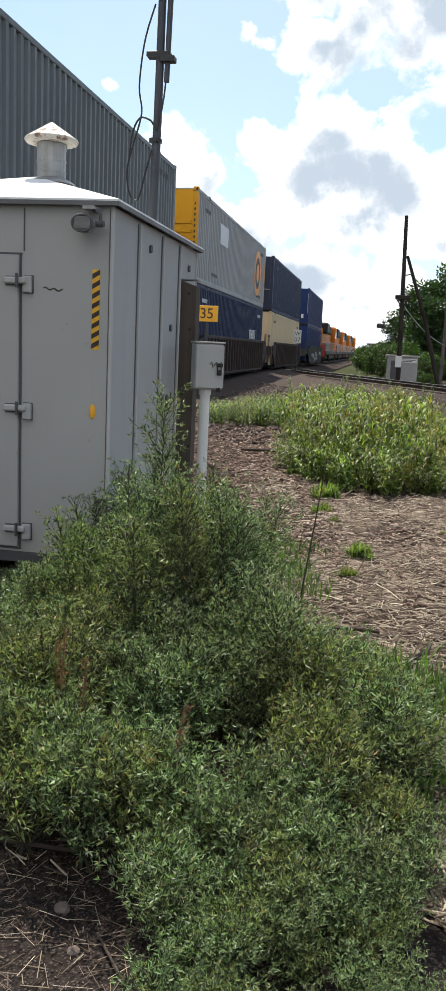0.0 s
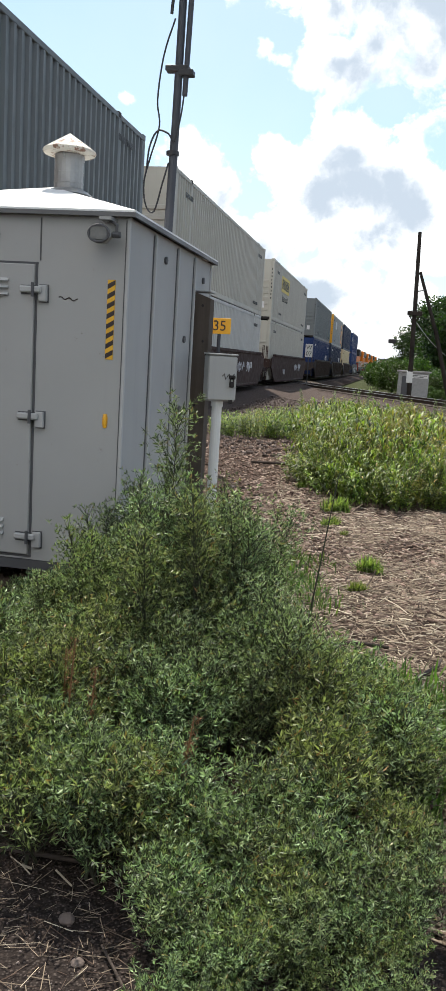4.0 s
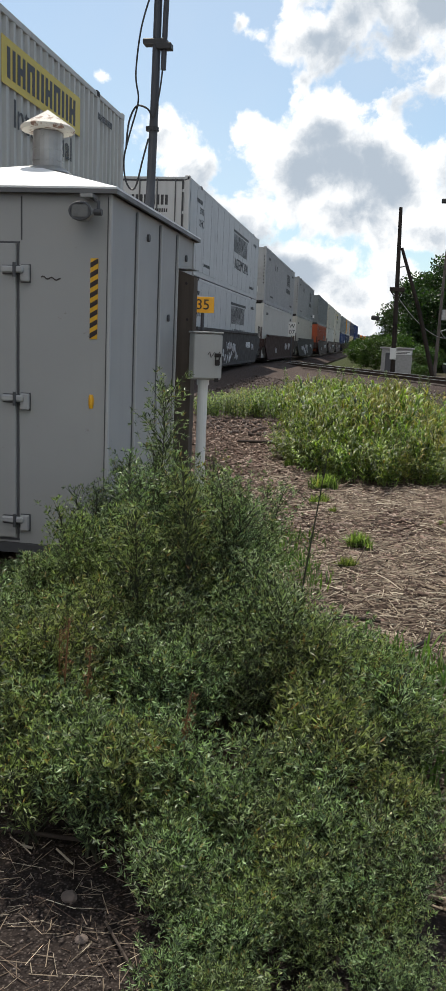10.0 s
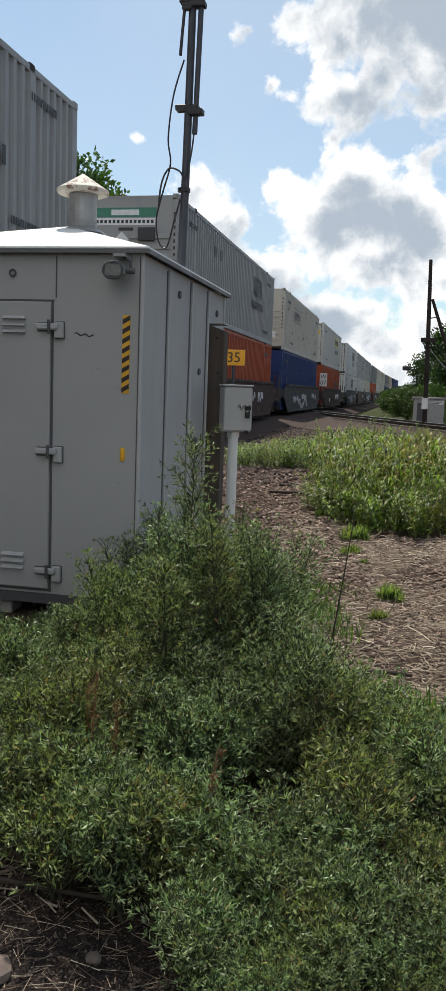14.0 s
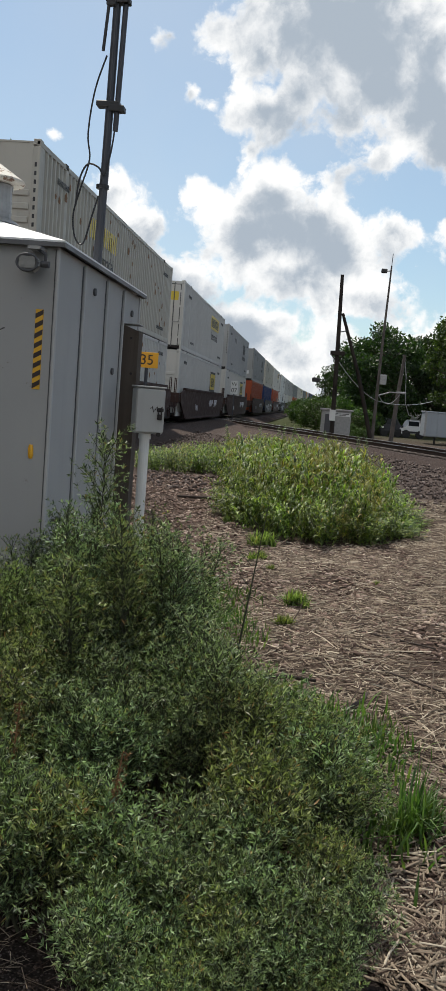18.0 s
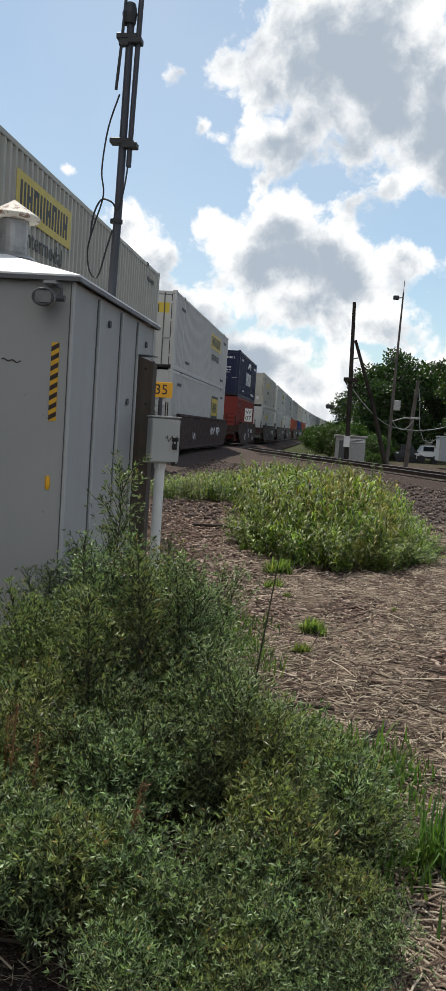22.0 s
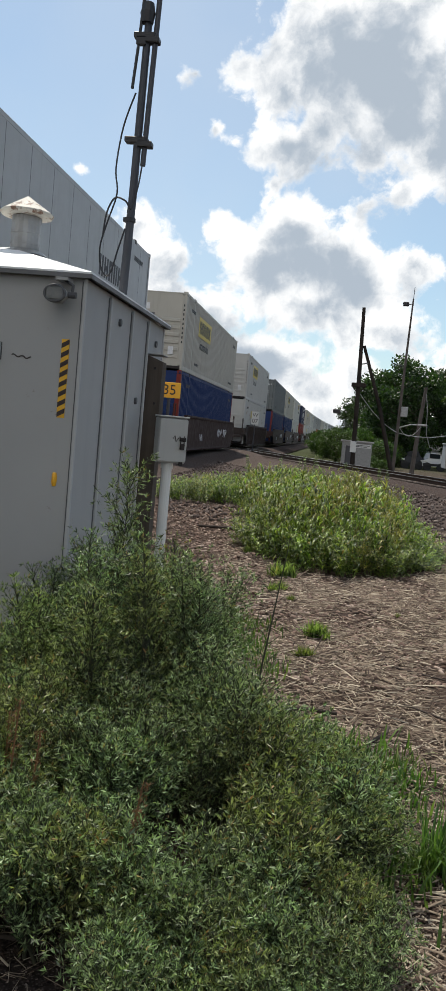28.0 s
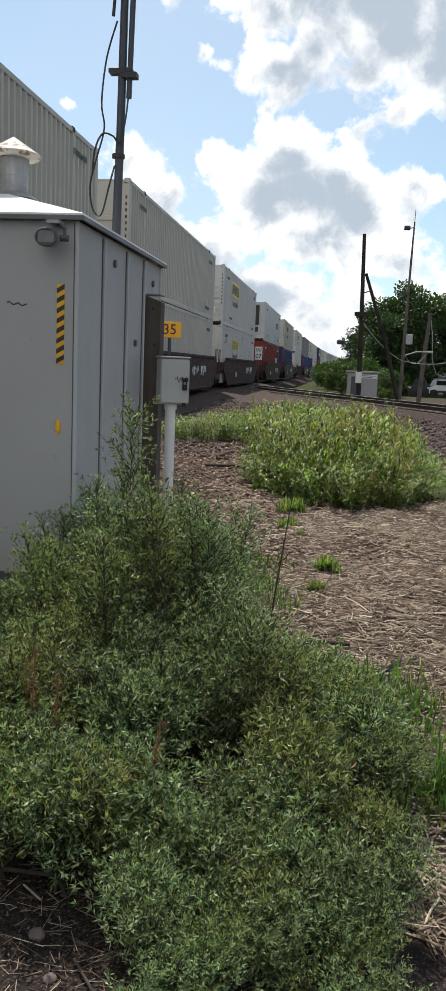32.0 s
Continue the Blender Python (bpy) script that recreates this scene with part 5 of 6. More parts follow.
def well_unit(length, style):
    """One well of an articulated car: side sills, end decks, and a truck under each end."""
    half = length / 2 + 0.25
    mat = M[{"brown": "well", "grey": "well_grey", "ribs": "well_dark"}[style]]
    car = thing("well_car", {"brown": "brown well car with scuffed sides", "grey": "grey well car with faded graffiti", "ribs": "dark well car with ribbed sides"}[style], "rail car", group="well cars of the train")
    w = 1.52
    for sx in (1, -1):
        a = 2.6
        prof = [(-half, 1.35), (-half, 1.75), (-half + 1.0, 1.90), (half - 1.0, 1.90), (half, 1.75), (half, 1.35), (half - 1.5, 0.62), (-half + 1.5, 0.62)]
        side = part("side_sill", Geo().prism(prof, "x", min(sx * w, sx * (w - 0.06)), max(sx * w, sx * (w - 0.06))), mat, car)
        part("top_chord", Geo().soft(min(sx * (w + 0.05), sx * (w - 0.1)), -half + 1.0, 1.88, max(sx * (w + 0.05), sx * (w - 0.1)), half - 1.0, 1.99, 0.015), mat, side)
        part("bottom_chord", Geo().soft(min(sx * (w + 0.04), sx * (w - 0.1)), -half + 1.5, 0.60, max(sx * (w + 0.04), sx * (w - 0.1)), half - 1.5, 0.70, 0.015), mat, side)
        if style == "ribs":
            n = int((length - 2.4) / 0.62)
            for k in range(n + 1):
                y = -half + 1.6 + (2 * half - 3.2) * k / n
                part("side_rib", Geo().soft(min(sx * (w + 0.001), sx * (w + 0.07)), y - 0.05, 0.70, max(sx * (w + 0.001), sx * (w + 0.07)), y + 0.05, 1.88, 0.01), mat, side)
        elif sx > 0:
            rnd = random.Random(int(length * 10) + len(style) * 7)
            g = Geo()
            for k in range(14 if style == "grey" else 5):
                y, z = rnd.uniform(-half + 2, half - 2.5), rnd.uniform(0.85, 1.5)
                g.tube([(w + 0.004, y + 0.14 * j, z + 0.16 * math.sin(j * 1.7 + k)) for j in range(6)], 0.03, 4)
            part("graffiti_tag", g, M["graffiti"], side, "faded looping graffiti")["kind"] = "stuff"
            for k in range(4):
                part("stencil", Geo().box(w + 0.001, half - 4.6 + k * 0.34, 1.3, w + 0.004, half - 4.4 + k * 0.34, 1.55), M["mark_pale"], side)
    part("well_floor", Geo().box(-w + 0.07, -half + 1.5, 0.60, w - 0.07, half - 1.5, 0.70), M["under"], car)
    for sy in (1, -1):
        y0, y1 = sorted((sy * half, sy * (half + 1.55)))
        deck = part("end_deck", Geo().soft(-1.35, y0, 1.15, 1.35, y1, 1.32, 0.02), mat, car)
        part("bolster", Geo().soft(-1.45, sy * (half + 0.1) - 0.12, 1.32, 1.45, sy * (half + 0.1) + 0.12, 1.75, 0.02), mat, deck)
        part("ladder", Geo().tube([(1.36, sy * (half + 0.55), 0.75), (1.36, sy * (half + 0.55), 2.35), (1.36, sy * (half + 0.95), 2.35), (1.36, sy * (half + 0.95), 0.75)], 0.022, 6).tube([(1.36, sy * (half + 0.55), 1.1), (1.36, sy * (half + 0.95), 1.1)], 0.018, 6).tube([(1.36, sy * (half + 0.55), 1.6), (1.36, sy * (half + 0.95), 1.6)], 0.018, 6), mat, deck)
    truck = part("truck", Geo().soft(-1.05, half + 0.2, 0.62, -0.85, half + 3.0, 0.98, 0.05).soft(0.85, half + 0.2, 0.62, 1.05, half + 3.0, 0.98, 0.05).soft(-1.0, half + 1.35, 0.75, 1.0, half + 1.85, 1.15, 0.05), M["under"], car)
    for y in (half + 0.75, half + 2.45):
        part("wheelset", Geo().tube([(-0.82, y, 0.86), (-0.70, y, 0.86)], 0.43, 20).tube([(0.70, y, 0.86), (0.82, y, 0.86)], 0.43, 20).tube([(-0.75, y, 0.86), (0.75, y, 0.86)], 0.08, 8), M["under"], truck)
    part("drawbar", Geo().box(-0.15, half + 1.2, 0.95, 0.15, half + 3.3, 1.15), M["under"], car)
    return car


def locomotive():
    lo = thing("locomotive", "orange and black diesel locomotive with grimy sides", "locomotive", group="locomotives")
    part("frame", Geo().soft(-1.5, -11.0, 1.25, 1.5, 11.0, 1.65, 0.05), M["loco_black"], lo)
    part("hood", Geo().soft(-0.95, -10.2, 1.65, 0.95, 5.4, 4.1, 0.12), M["loco_orange"], lo)
    part("hood_top", Geo().soft(-0.8, -10.1, 4.1, 0.8, 5.3, 4.4, 0.10), M["loco_black"], lo)
    part("radiator", Geo().soft(-1.45, -9.6, 3.5, 1.45, -5.6, 4.65, 0.12), M["loco_black"], lo)
    part("dynamic_brake", Geo().soft(-1.1, 1.2, 3.6, 1.1, 5.2, 4.55, 0.1), M["loco_black"], lo)
    cab = part("cab", Geo().soft(-1.5, 5.5, 1.65, 1.5, 8.4, 4.6, 0.15), M["loco_orange"], lo)
    part("cab_window", Geo().box(1.501, 5.9, 3.2, 1.51, 7.9, 4.0), M["glass"], cab)
    part("nose", Geo().soft(-1.2, 8.4, 1.65, 1.2, 10.2, 3.3, 0.2), M["loco_orange"], lo)
    part("side_stripe", Geo().box(0.951, -10.0, 1.8, 0.956, 5.3, 2.5), M["loco_black"], lo)
    part("fuel_tank", Geo().soft(-1.4, -3.2, 0.75, 1.4, 3.2, 1.25, 0.12), M["loco_black"], lo)
    for y in (-7.2, 7.2):
        tr = part("truck", Geo().soft(-1.3, y - 2.6, 0.75, 1.3, y + 2.6, 1.25, 0.1), M["under"], lo)
        for d in (-2, 0, 2):
            part("wheelset", Geo().tube([(-0.95, y + d, 0.94), (0.95, y + d, 0.94)], 0.51, 18), M["under"], tr)
    g = Geo()
    for k in range(17):
        g.tube([(1.46, -10.6 + k * 1.25, 1.65), (1.46, -10.6 + k * 1.25, 2.65)], 0.02, 5)
    g.tube([(1.46, -10.6, 2.65), (1.46, 9.4, 2.65)], 0.02, 5)
    part("handrail", g, M["mark_pale"], lo)
    part("end_plate", Geo().soft(-1.45, -11.1, 1.0, 1.45, -10.9, 2.3, 0.05), M["loco_red"], lo)
    return lo


# head end of each well at the start, top box, bottom box, well style
# box: paint, rear end, marking, length, end paint, smooth sides
def box_of(side, end="nose", mark="none", length=16.15, ends="", flat=False):
    return side, end, mark, length, ends, flat


CONSIST = [
    (86.2, box_of("blue"), box_of("blue"), "grey"),
    (63.0, box_of("navy", "doors"), box_of("beige"), "ribs"),
    (43.5, box_of("silver", "nose", "disc", ends="yellow"), box_of("navy", "nose", "plain_word"), "ribs"),
    (24.4, box_of("slate"), box_of("blue", "nose", "plain_word"), "ribs"),
    (1.0, box_of("bone", "nose", "panel_back"), box_of("bone"), "brown"),
    (-18.3, box_of("bone"), box_of("white"), "brown"),
    (-37.3, box_of("slate"), box_of("orange", "nose", "dark_word"), "brown"),
    (-60.8, box_of("grey", "nose", "initials"), box_of("bone"), "grey"),
    (-80.5, box_of("silver", "nose", "initials"), box_of("white"), "brown"),
    (-99.6, box_of("reefer", "doors", "reefer", flat=True), box_of("reefer", "doors", "reefer", flat=True), "grey"),
    (-122.8, box_of("white", "doors", "panel"), box_of("orange", "nose", "dark_word"), "brown"),
    (-142.4, box_of("bone", "nose", "faded"), box_of("blue"), "grey"),
    (-161.9, box_of("grey", "nose", "initials"), box_of("orange"), "brown"),
    (-184.9, box_of("silver", "nose", "initials"), box_of("white", "nose", "box"), "brown"),
    (-203.9, box_of("white", "doors", "panel"), box_of("white", "nose", "box"), "brown"),
    (-223.3, box_of("bone", "nose", "letters"), box_of("white", "nose", "letters"), "brown"),
    (-247.4, box_of("deep", "doors", "carrier", 12.19), box_of("red", "nose", "none", 12.19), "brown"),
    (-266.2, box_of("white", "doors", "panel"), box_of("white", "nose", "box"), "brown"),
    (-285.6, box_of("bone", "nose", "panel_back"), box_of("blue"), "brown"),
    (-304.8, box_of("slate", "doors"), box_of("blue", ends="red"), "brown"),
    (-328.6, box_of("white", "nose", "panel_back"), box_of("white", "nose", "letters"), "ribs"),
    (-351.7, box_of("bone", "nose", "panel_back"), box_of("blue", ends="red"), "brown"),
    (-374.3, box_of("reefer", "unit", "dark_word", flat=True), box_of("red", "nose", "plain_word"), "brown"),
    (-397.7, box_of("white", "nose", "panel_back"), box_of("white", "nose", "letters"), "brown"),
    (-416.9, box_of("bone", "nose", "none"), box_of("bone"), "brown"),
    (-436.1, box_of("bone", "nose", "none"), box_of("white"), "brown"),
    (-455.3, box_of("white"), box_of("white"), "brown"),
]
SPEED = 14.27
MOVERS = []
LIBRARY = {}


def from_stock(key, make):
    if key not in LIBRARY:
        LIBRARY[key] = make()
        return LIBRARY[key]
    return copy_thing(LIBRARY[key], Matrix.Identity(4))


def build_train():
    for head, top, low, style in CONSIST:
        length = top[3]
        mid = head - length / 2
        MOVERS.append((from_stock(("well", length, style), lambda: well_unit(length, style)), mid, 0.0))
        for spec, z, upper in ((low, FLOOR, False), (top, DECK, True)):
            side, end, mark, ln, ends, flat = spec
            MOVERS.append((from_stock((spec, upper), lambda: container(side, end, mark, ln, ends, flat, upper)), mid, z))
    for y in (103.0, 126.0, 149.0, 172.0):
        MOVERS.append((from_stock("loco", locomotive), y, 0.0))


def on_track(y, z):
    slope = 2 * max(0.0, y - 120) / 10000
    return pose(track_x(y), y, z, 0, 0, -math.degrees(math.atan(slope)))


build_train()


# ---- plants ----
def cards(centres, along, widths, lengths, rng, fold=0.0, thin=False):
    """Many narrow leaves as four-cornered blades: base, two flanks, tip; thin ones taper straight from base to tip."""
    n = len(centres)
    along = along / np.maximum(np.linalg.norm(along, axis=1, keepdims=True), 1e-6)
    side = np.cross(along, rng.normal(size=(n, 3)))
    side /= np.maximum(np.linalg.norm(side, axis=1, keepdims=True), 1e-6)
    up = np.cross(side, along)
    if thin:
        half = side * widths[:, None] / 2
        v = np.stack([centres - half, centres + half, centres + along * lengths[:, None]], axis=1).reshape(-1, 3)
        return v, np.arange(n * 3).reshape(n, 3)
    mid = centres + along * (lengths * 0.45)[:, None] + up * (lengths * fold)[:, None]
    tip = centres + along * lengths[:, None]
    v = np.stack([centres, mid + side * widths[:, None] / 2, tip, mid - side * widths[:, None] / 2], axis=1).reshape(-1, 3)
    f = np.arange(n * 4).reshape(n, 4)
    return v, f


def array_mesh(name, v, f, mat):
    me = bpy.data.meshes.new(name)
    n, k = f.shape
    me.vertices.add(len(v))
    me.vertices.foreach_set("co", np.asarray(v, dtype=np.float32).ravel())
    me.loops.add(n * k)
    me.loops.foreach_set("vertex_index", f.astype(np.int32).ravel())
    me.polygons.add(n)
    me.polygons.foreach_set("loop_start", np.arange(0, n * k, k, dtype=np.int32))
    me.update(calc_edges=True)
    me.validate()
    me.materials.append(mat)
    return me


def clone(ob, m):
    """A copy at the pose and scale m, whatever the scale of the first one."""
    return copy_thing(ob, m @ Matrix.Diagonal((1 / ob.scale.x, 1 / ob.scale.y, 1 / ob.scale.z, 1)))


def weed(h, wide, seed, mat="leaf_weed", sparse=1.0, dry=False):
    """A bushy weed: upright stems, rising side shoots, and small narrow leaves all along them."""
    rng = np.random.default_rng(seed)
    st = Geo()
    C, A, L = [], [], []

    def dress(p0, p1, every, size):
        size *= 1.0 + 0.15 * (h > 1.2)
        n = max(3, int(np.linalg.norm(p1 - p0) / every))
        t = rng.uniform(0.08, 1.0, n) ** 0.85
        d = (p1 - p0) / np.linalg.norm(p1 - p0)
        C.append(p0 + np.outer(t, p1 - p0) + rng.normal(0, 0.004, (n, 3)))
        a = rng.normal(size=(n, 3))
        a -= np.outer(a @ d, d)
        a /= np.linalg.norm(a, axis=1, keepdims=True)
        A.append(a + d * rng.uniform(0.25, 1.0, (n, 1)) + np.array([0, 0, 0.15]))
        L.append(size * rng.uniform(0.55, 1.25, n) * (1.1 - 0.45 * t))
        k = 7
        C.append(np.tile(p1, (k, 1)))
        A.append(d + rng.normal(0, 0.75, (k, 3)))
        L.append(size * rng.uniform(0.5, 0.95, k))
    for s in range(1 if h > 1.2 else 2):
        base = np.array([rng.normal(0, 0.03), rng.normal(0, 0.03), -0.02])
        sway = 0.01 if h > 1.2 else 0.05 * h + 0.02
        top = np.array([rng.normal(0, sway), rng.normal(0, sway), h * rng.uniform(0.93 if h > 1.2 else 0.86, 1.0)])
        bend = (base + top) / 2 + rng.normal(0, 0.02, 3)
        st.tube([base, bend, top], [0.0055 + 0.003 * h, 0.004, 0.0018], 5, False)
        n = int((26 + 36 * h) * sparse)
        for k in range(n):
            f = 0.10 + 0.88 * (k + rng.uniform()) / n
            p = (1 - f) ** 2 * base + 2 * f * (1 - f) * bend + f * f * top
            az = k * 2.4 + rng.uniform(-0.5, 0.5)
            reach = wide * (1.0 - (0.60 if h > 1.2 else 0.78) * f ** 1.3) * rng.uniform(0.55, 1.15) * (0.75 + 0.5 * min(1, f * 4))
            rise = rng.uniform(0.7, 1.9)
            d = np.array([math.cos(az), math.sin(az), rise])
            q = p + d / np.linalg.norm(d) * reach
            q[2] += 0.02
            st.tube([p, q], [0.0022, 0.001], 3, False)
            dress(p, q, 0.0135 / sparse, 0.032)
            for j in range(int(reach / 0.09)):
                u = p + (q - p) * rng.uniform(0.3, 0.9)
                e = d / np.linalg.norm(d) + rng.normal(0, 0.7, 3)
                dress(u, u + e / np.linalg.norm(e) * rng.uniform(0.05, 0.11), 0.0145 / sparse, 0.030)
        dress(top - (top - base) * 0.30, top, 0.007, 0.05)
    C, A, L = np.concatenate(C), np.concatenate(A), np.concatenate(L)
    keep = C[:, 2] > 0.0
    C, A, L = C[keep], A[keep], L[keep]
    v, f = cards(C, A, L * rng.uniform(0.16, 0.24, len(L)), L, rng, 0.04)
    plant = thing("weed_plant", "bushy grey-green weed with narrow leaves" if mat == "leaf_weed" else "bushy yellow-green weed with narrow leaves", "weed", group="weeds before the hut")
    tagged(part("stem", st, M["stem"], plant), kind="stuff")
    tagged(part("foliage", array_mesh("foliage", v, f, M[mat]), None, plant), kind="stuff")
    return plant


def dry_stalk(seed):
    rng = np.random.default_rng(seed)
    g = Geo()
    h = rng.uniform(0.42, 0.6)
    g.tube([(0, 0, -0.02), (0.01, 0, h * 0.6), (0.02, 0.01, h)], [0.005, 0.004, 0.002], 5)
    n = 120
    t = rng.uniform(0.62, 1.0, n)
    C = np.stack([0.02 * t + rng.normal(0, 0.008, n), rng.normal(0, 0.008, n), h * t], axis=1)
    v, f = cards(C, np.stack([rng.normal(0, 0.5, n), rng.normal(0, 0.5, n), rng.uniform(0.2, 1.2, n)], axis=1), np.full(n, 0.004), rng.uniform(0.010, 0.022, n), rng)
    p = thing("dry_weed", "dead rust-brown weed stalk with seed head", "weed", group="dry stalks among the weeds")
    part("stem", g, M["stem_dry"], p)
    part("seed_head", array_mesh("seed_head", v, f, M["stem_dry"]), None, p)
    return p


CEILING = ((-0.62, 0.335), (-0.478, 0.325), (-0.425, 0.310), (-0.385, 0.297), (-0.355, 0.280), (-0.335, 0.215), (-0.31, 0.175), (-0.27, 0.15), (-0.23, 0.165), (-0.20, 0.145), (-0.165, 0.135), (-0.138, 0.172), (-0.105, 0.215), (-0.085, 0.27), (-0.065, 0.31), (-0.02, 0.335), (0.03, 0.365), (0.09, 0.385), (0.3, 0.46))


def weed_height(x, y):
    """How tall the weeds stand, from the camera's feet to the hut; the stand thins out towards the path."""
    if y < 2.50 - 0.24 * max(0.0, min(1.0, (x + 1.12) / 0.16)) and x < -0.44 - 0.28 * (y - 1.9):
        return 0
    edge = 0.30 if y < 3.3 else 0.30 - (y - 3.3) * 0.70
    if x > edge or y > 5.2 or (x > -1.62 and y > 4.75):
        return 0
    near = max(0.0, min(1.0, (y - 1.7) / 2.0))
    h = 0.19 + 0.51 * near ** 1.2
    h += 0.48 * math.exp(-((x + 0.88) / 0.50) ** 2 - ((y - 4.1) / 0.80) ** 2)
    h *= 1.0 - 0.40 * max(0.0, min(1.0, (x + 0.40) / 0.8))
    slope = np.interp(x / y, [a for a, b in CEILING], [b for a, b in CEILING])
    return max(0.12, min(h, 1.6 - y * slope))


def build_weeds():
    stock = {}
    for k, h in enumerate((0.28, 0.42, 0.58, 0.78, 0.98)):
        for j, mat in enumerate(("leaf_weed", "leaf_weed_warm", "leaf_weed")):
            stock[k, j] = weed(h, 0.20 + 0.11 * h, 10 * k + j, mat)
    used = set()

    def plant(x, y, h, tall=None):
        k = int(np.argmin([abs(h - q) for q in (0.28, 0.42, 0.58, 0.78, 0.98)]))
        j = random.choice((0, 0, 1, 2)) if not (x < -0.9 and y < 3.4) else random.choice((1, 1, 0))
        s = h / (0.28, 0.42, 0.58, 0.78, 0.98)[k]
        m = pose(x, y, hill(x, y), random.uniform(-6, 6), random.uniform(-6, 6), random.uniform(0, 360)) @ Matrix.Scale(max(0.45, min(1.3, s)), 4)
        if (k, j) in used:
            clone(stock[k, j], m)
        else:
            used.add((k, j))
            stock[k, j].matrix_basis = m
    rows = 0
    y = 1.62
    while y < 5.2:
        gap = 0.132 + 0.040 * (y - 1.7)
        x = -3.4 + random.uniform(0, gap)
        while x < 0.5:
            px, py = x + random.uniform(-0.08, 0.08), y + random.uniform(-0.08, 0.08)
            h = weed_height(px, py)
            if h > 0 and abs(px) < 0.62 * py + 0.35 and not ((px + 0.34) ** 2 / 0.03 + (py - 2.95) ** 2 / 0.025 < 1) and not ((px + 0.41) ** 2 / 0.022 + (py - 2.72) ** 2 / 0.03 < 1):
                plant(px, py, h * (random.uniform(0.70, 1.02) if py < 3.2 else random.choice((0.55, 0.65, 0.75, 0.85, 0.95, 1.0, 1.05))))
            x += gap
        y += gap * 0.9
    for key, ob in stock.items():
        if key not in used:
            ob.matrix_basis = pose(-0.9 + 0.06 * key[0], 3.3 + 0.1 * key[1], 0) @ Matrix.Scale(0.6, 4)
    spire = weed(1.40, 0.27, 77, "leaf_weed", 1.25)
    spire.matrix_basis = pose(-1.04, 4.05, 0, 0, 1, 40)
    other = weed(1.04, 0.25, 78, "leaf_weed", 0.95)
    other.matrix_basis = pose(-0.66, 4.0, 0, -3, 2, 10)
    for x, y, lean, turn, s in ((-1.16, 4.1, -3, 130, 1.10), (-0.88, 4.05, 3, 210, 1.06), (-1.32, 4.1, -16, 300, 0.86), (-0.78, 3.9, 5, 80, 0.98), (-0.56, 4.0, 4, 340, 0.85), (-0.44, 3.9, 6, 160, 0.70), (-1.42, 3.6, -6, 20, 0.62), (-1.62, 3.9, 3, 260, 0.42), (-1.86, 4.2, -5, 100, 0.33), (-1.98, 3.9, 2, 30, 0.36)):
        clone(other, pose(x, y, 0, random.uniform(-4, 4), lean, turn) @ Matrix.Scale(s, 4))
    # a thin bare stalk at the edge
    g = thing("tall_stalk", "single thin dark weed stalk with few twigs", "weed")
    part("stem", Geo().tube([(-0.30, 4.1, 0), (-0.27, 4.1, 0.45), (-0.19, 4.1, 1.10)], [0.006, 0.005, 0.002], 6), M["stem"], g)
    for k in range(15):
        z = 0.35 + 0.05 * k
        b = Vector((-0.28 + 0.08 * (z - 0.35), 4.1, z))
        part("twig", Geo().tube([b, b + Vector((0.07 * (-1) ** k, 0.03 * math.sin(k), 0.07))], [0.002, 0.001], 4), M["stem"], g)
    a, b = dry_stalk(5), dry_stalk(6)
    a.matrix_basis, b.matrix_basis = pose(-1.02, 2.75, 0.04), pose(-0.93, 2.72, 0.0)
    copy_thing(a, pose(-0.58, 2.45, -0.05, 8, 4, 60))
    copy_thing(b, pose(-0.60, 2.42, -0.1, -5, 9, 10))
    copy_thing(b, pose(-1.10, 2.9, 0.0, 5, -6, 80))


def blades(n, h, lean, seed, width=0.011, spread_r=0.05):
    """Arching grass blades in three joints each."""
    rng = np.random.default_rng(seed)
    V, F = [], []
    for k in range(n):
        az = rng.uniform(0, 2 * math.pi)
        d = np.array([math.cos(az), math.sin(az), 0])
        s = np.array([-d[1], d[0], 0])
        p = np.array([rng.normal(0, spread_r), rng.normal(0, spread_r), -0.01])
        L, th = h * rng.uniform(0.55, 1.15) / 3, lean * rng.uniform(0.02, 1.15) * 1.25
        w = width * rng.uniform(0.6, 1.2)
        pts = [p]
        for k2 in (0.55, 0.9, 1.45):
            a = min(th * k2, 2.3)
            pts.append(pts[-1] + L * (d * math.sin(a) + np.array([0, 0, math.cos(a)])))
        b = len(V)
        for q, u in zip(pts, (0.6, 1.0, 0.8, 0.06)):
            V += [q - s * w * u / 2, q + s * w * u / 2]
        F += [(b + 2 * i, b + 2 * i + 1, b + 2 * i + 3, b + 2 * i + 2) for i in range(3)]
    return np.array(V), np.array(F)


def tuft(n, h, lean, seed, width=0.011, r=0.05, label="bright green grass tuft on the litter", mat="grass"):
    t = thing("grass_tuft", label, "grass", group="grass tufts")
    v, f = blades(n, h, lean, seed, width, r)
    tagged(part("grass_blade", array_mesh("grass_blade", v, f, M[mat]), None, t), kind="stuff")
    return t


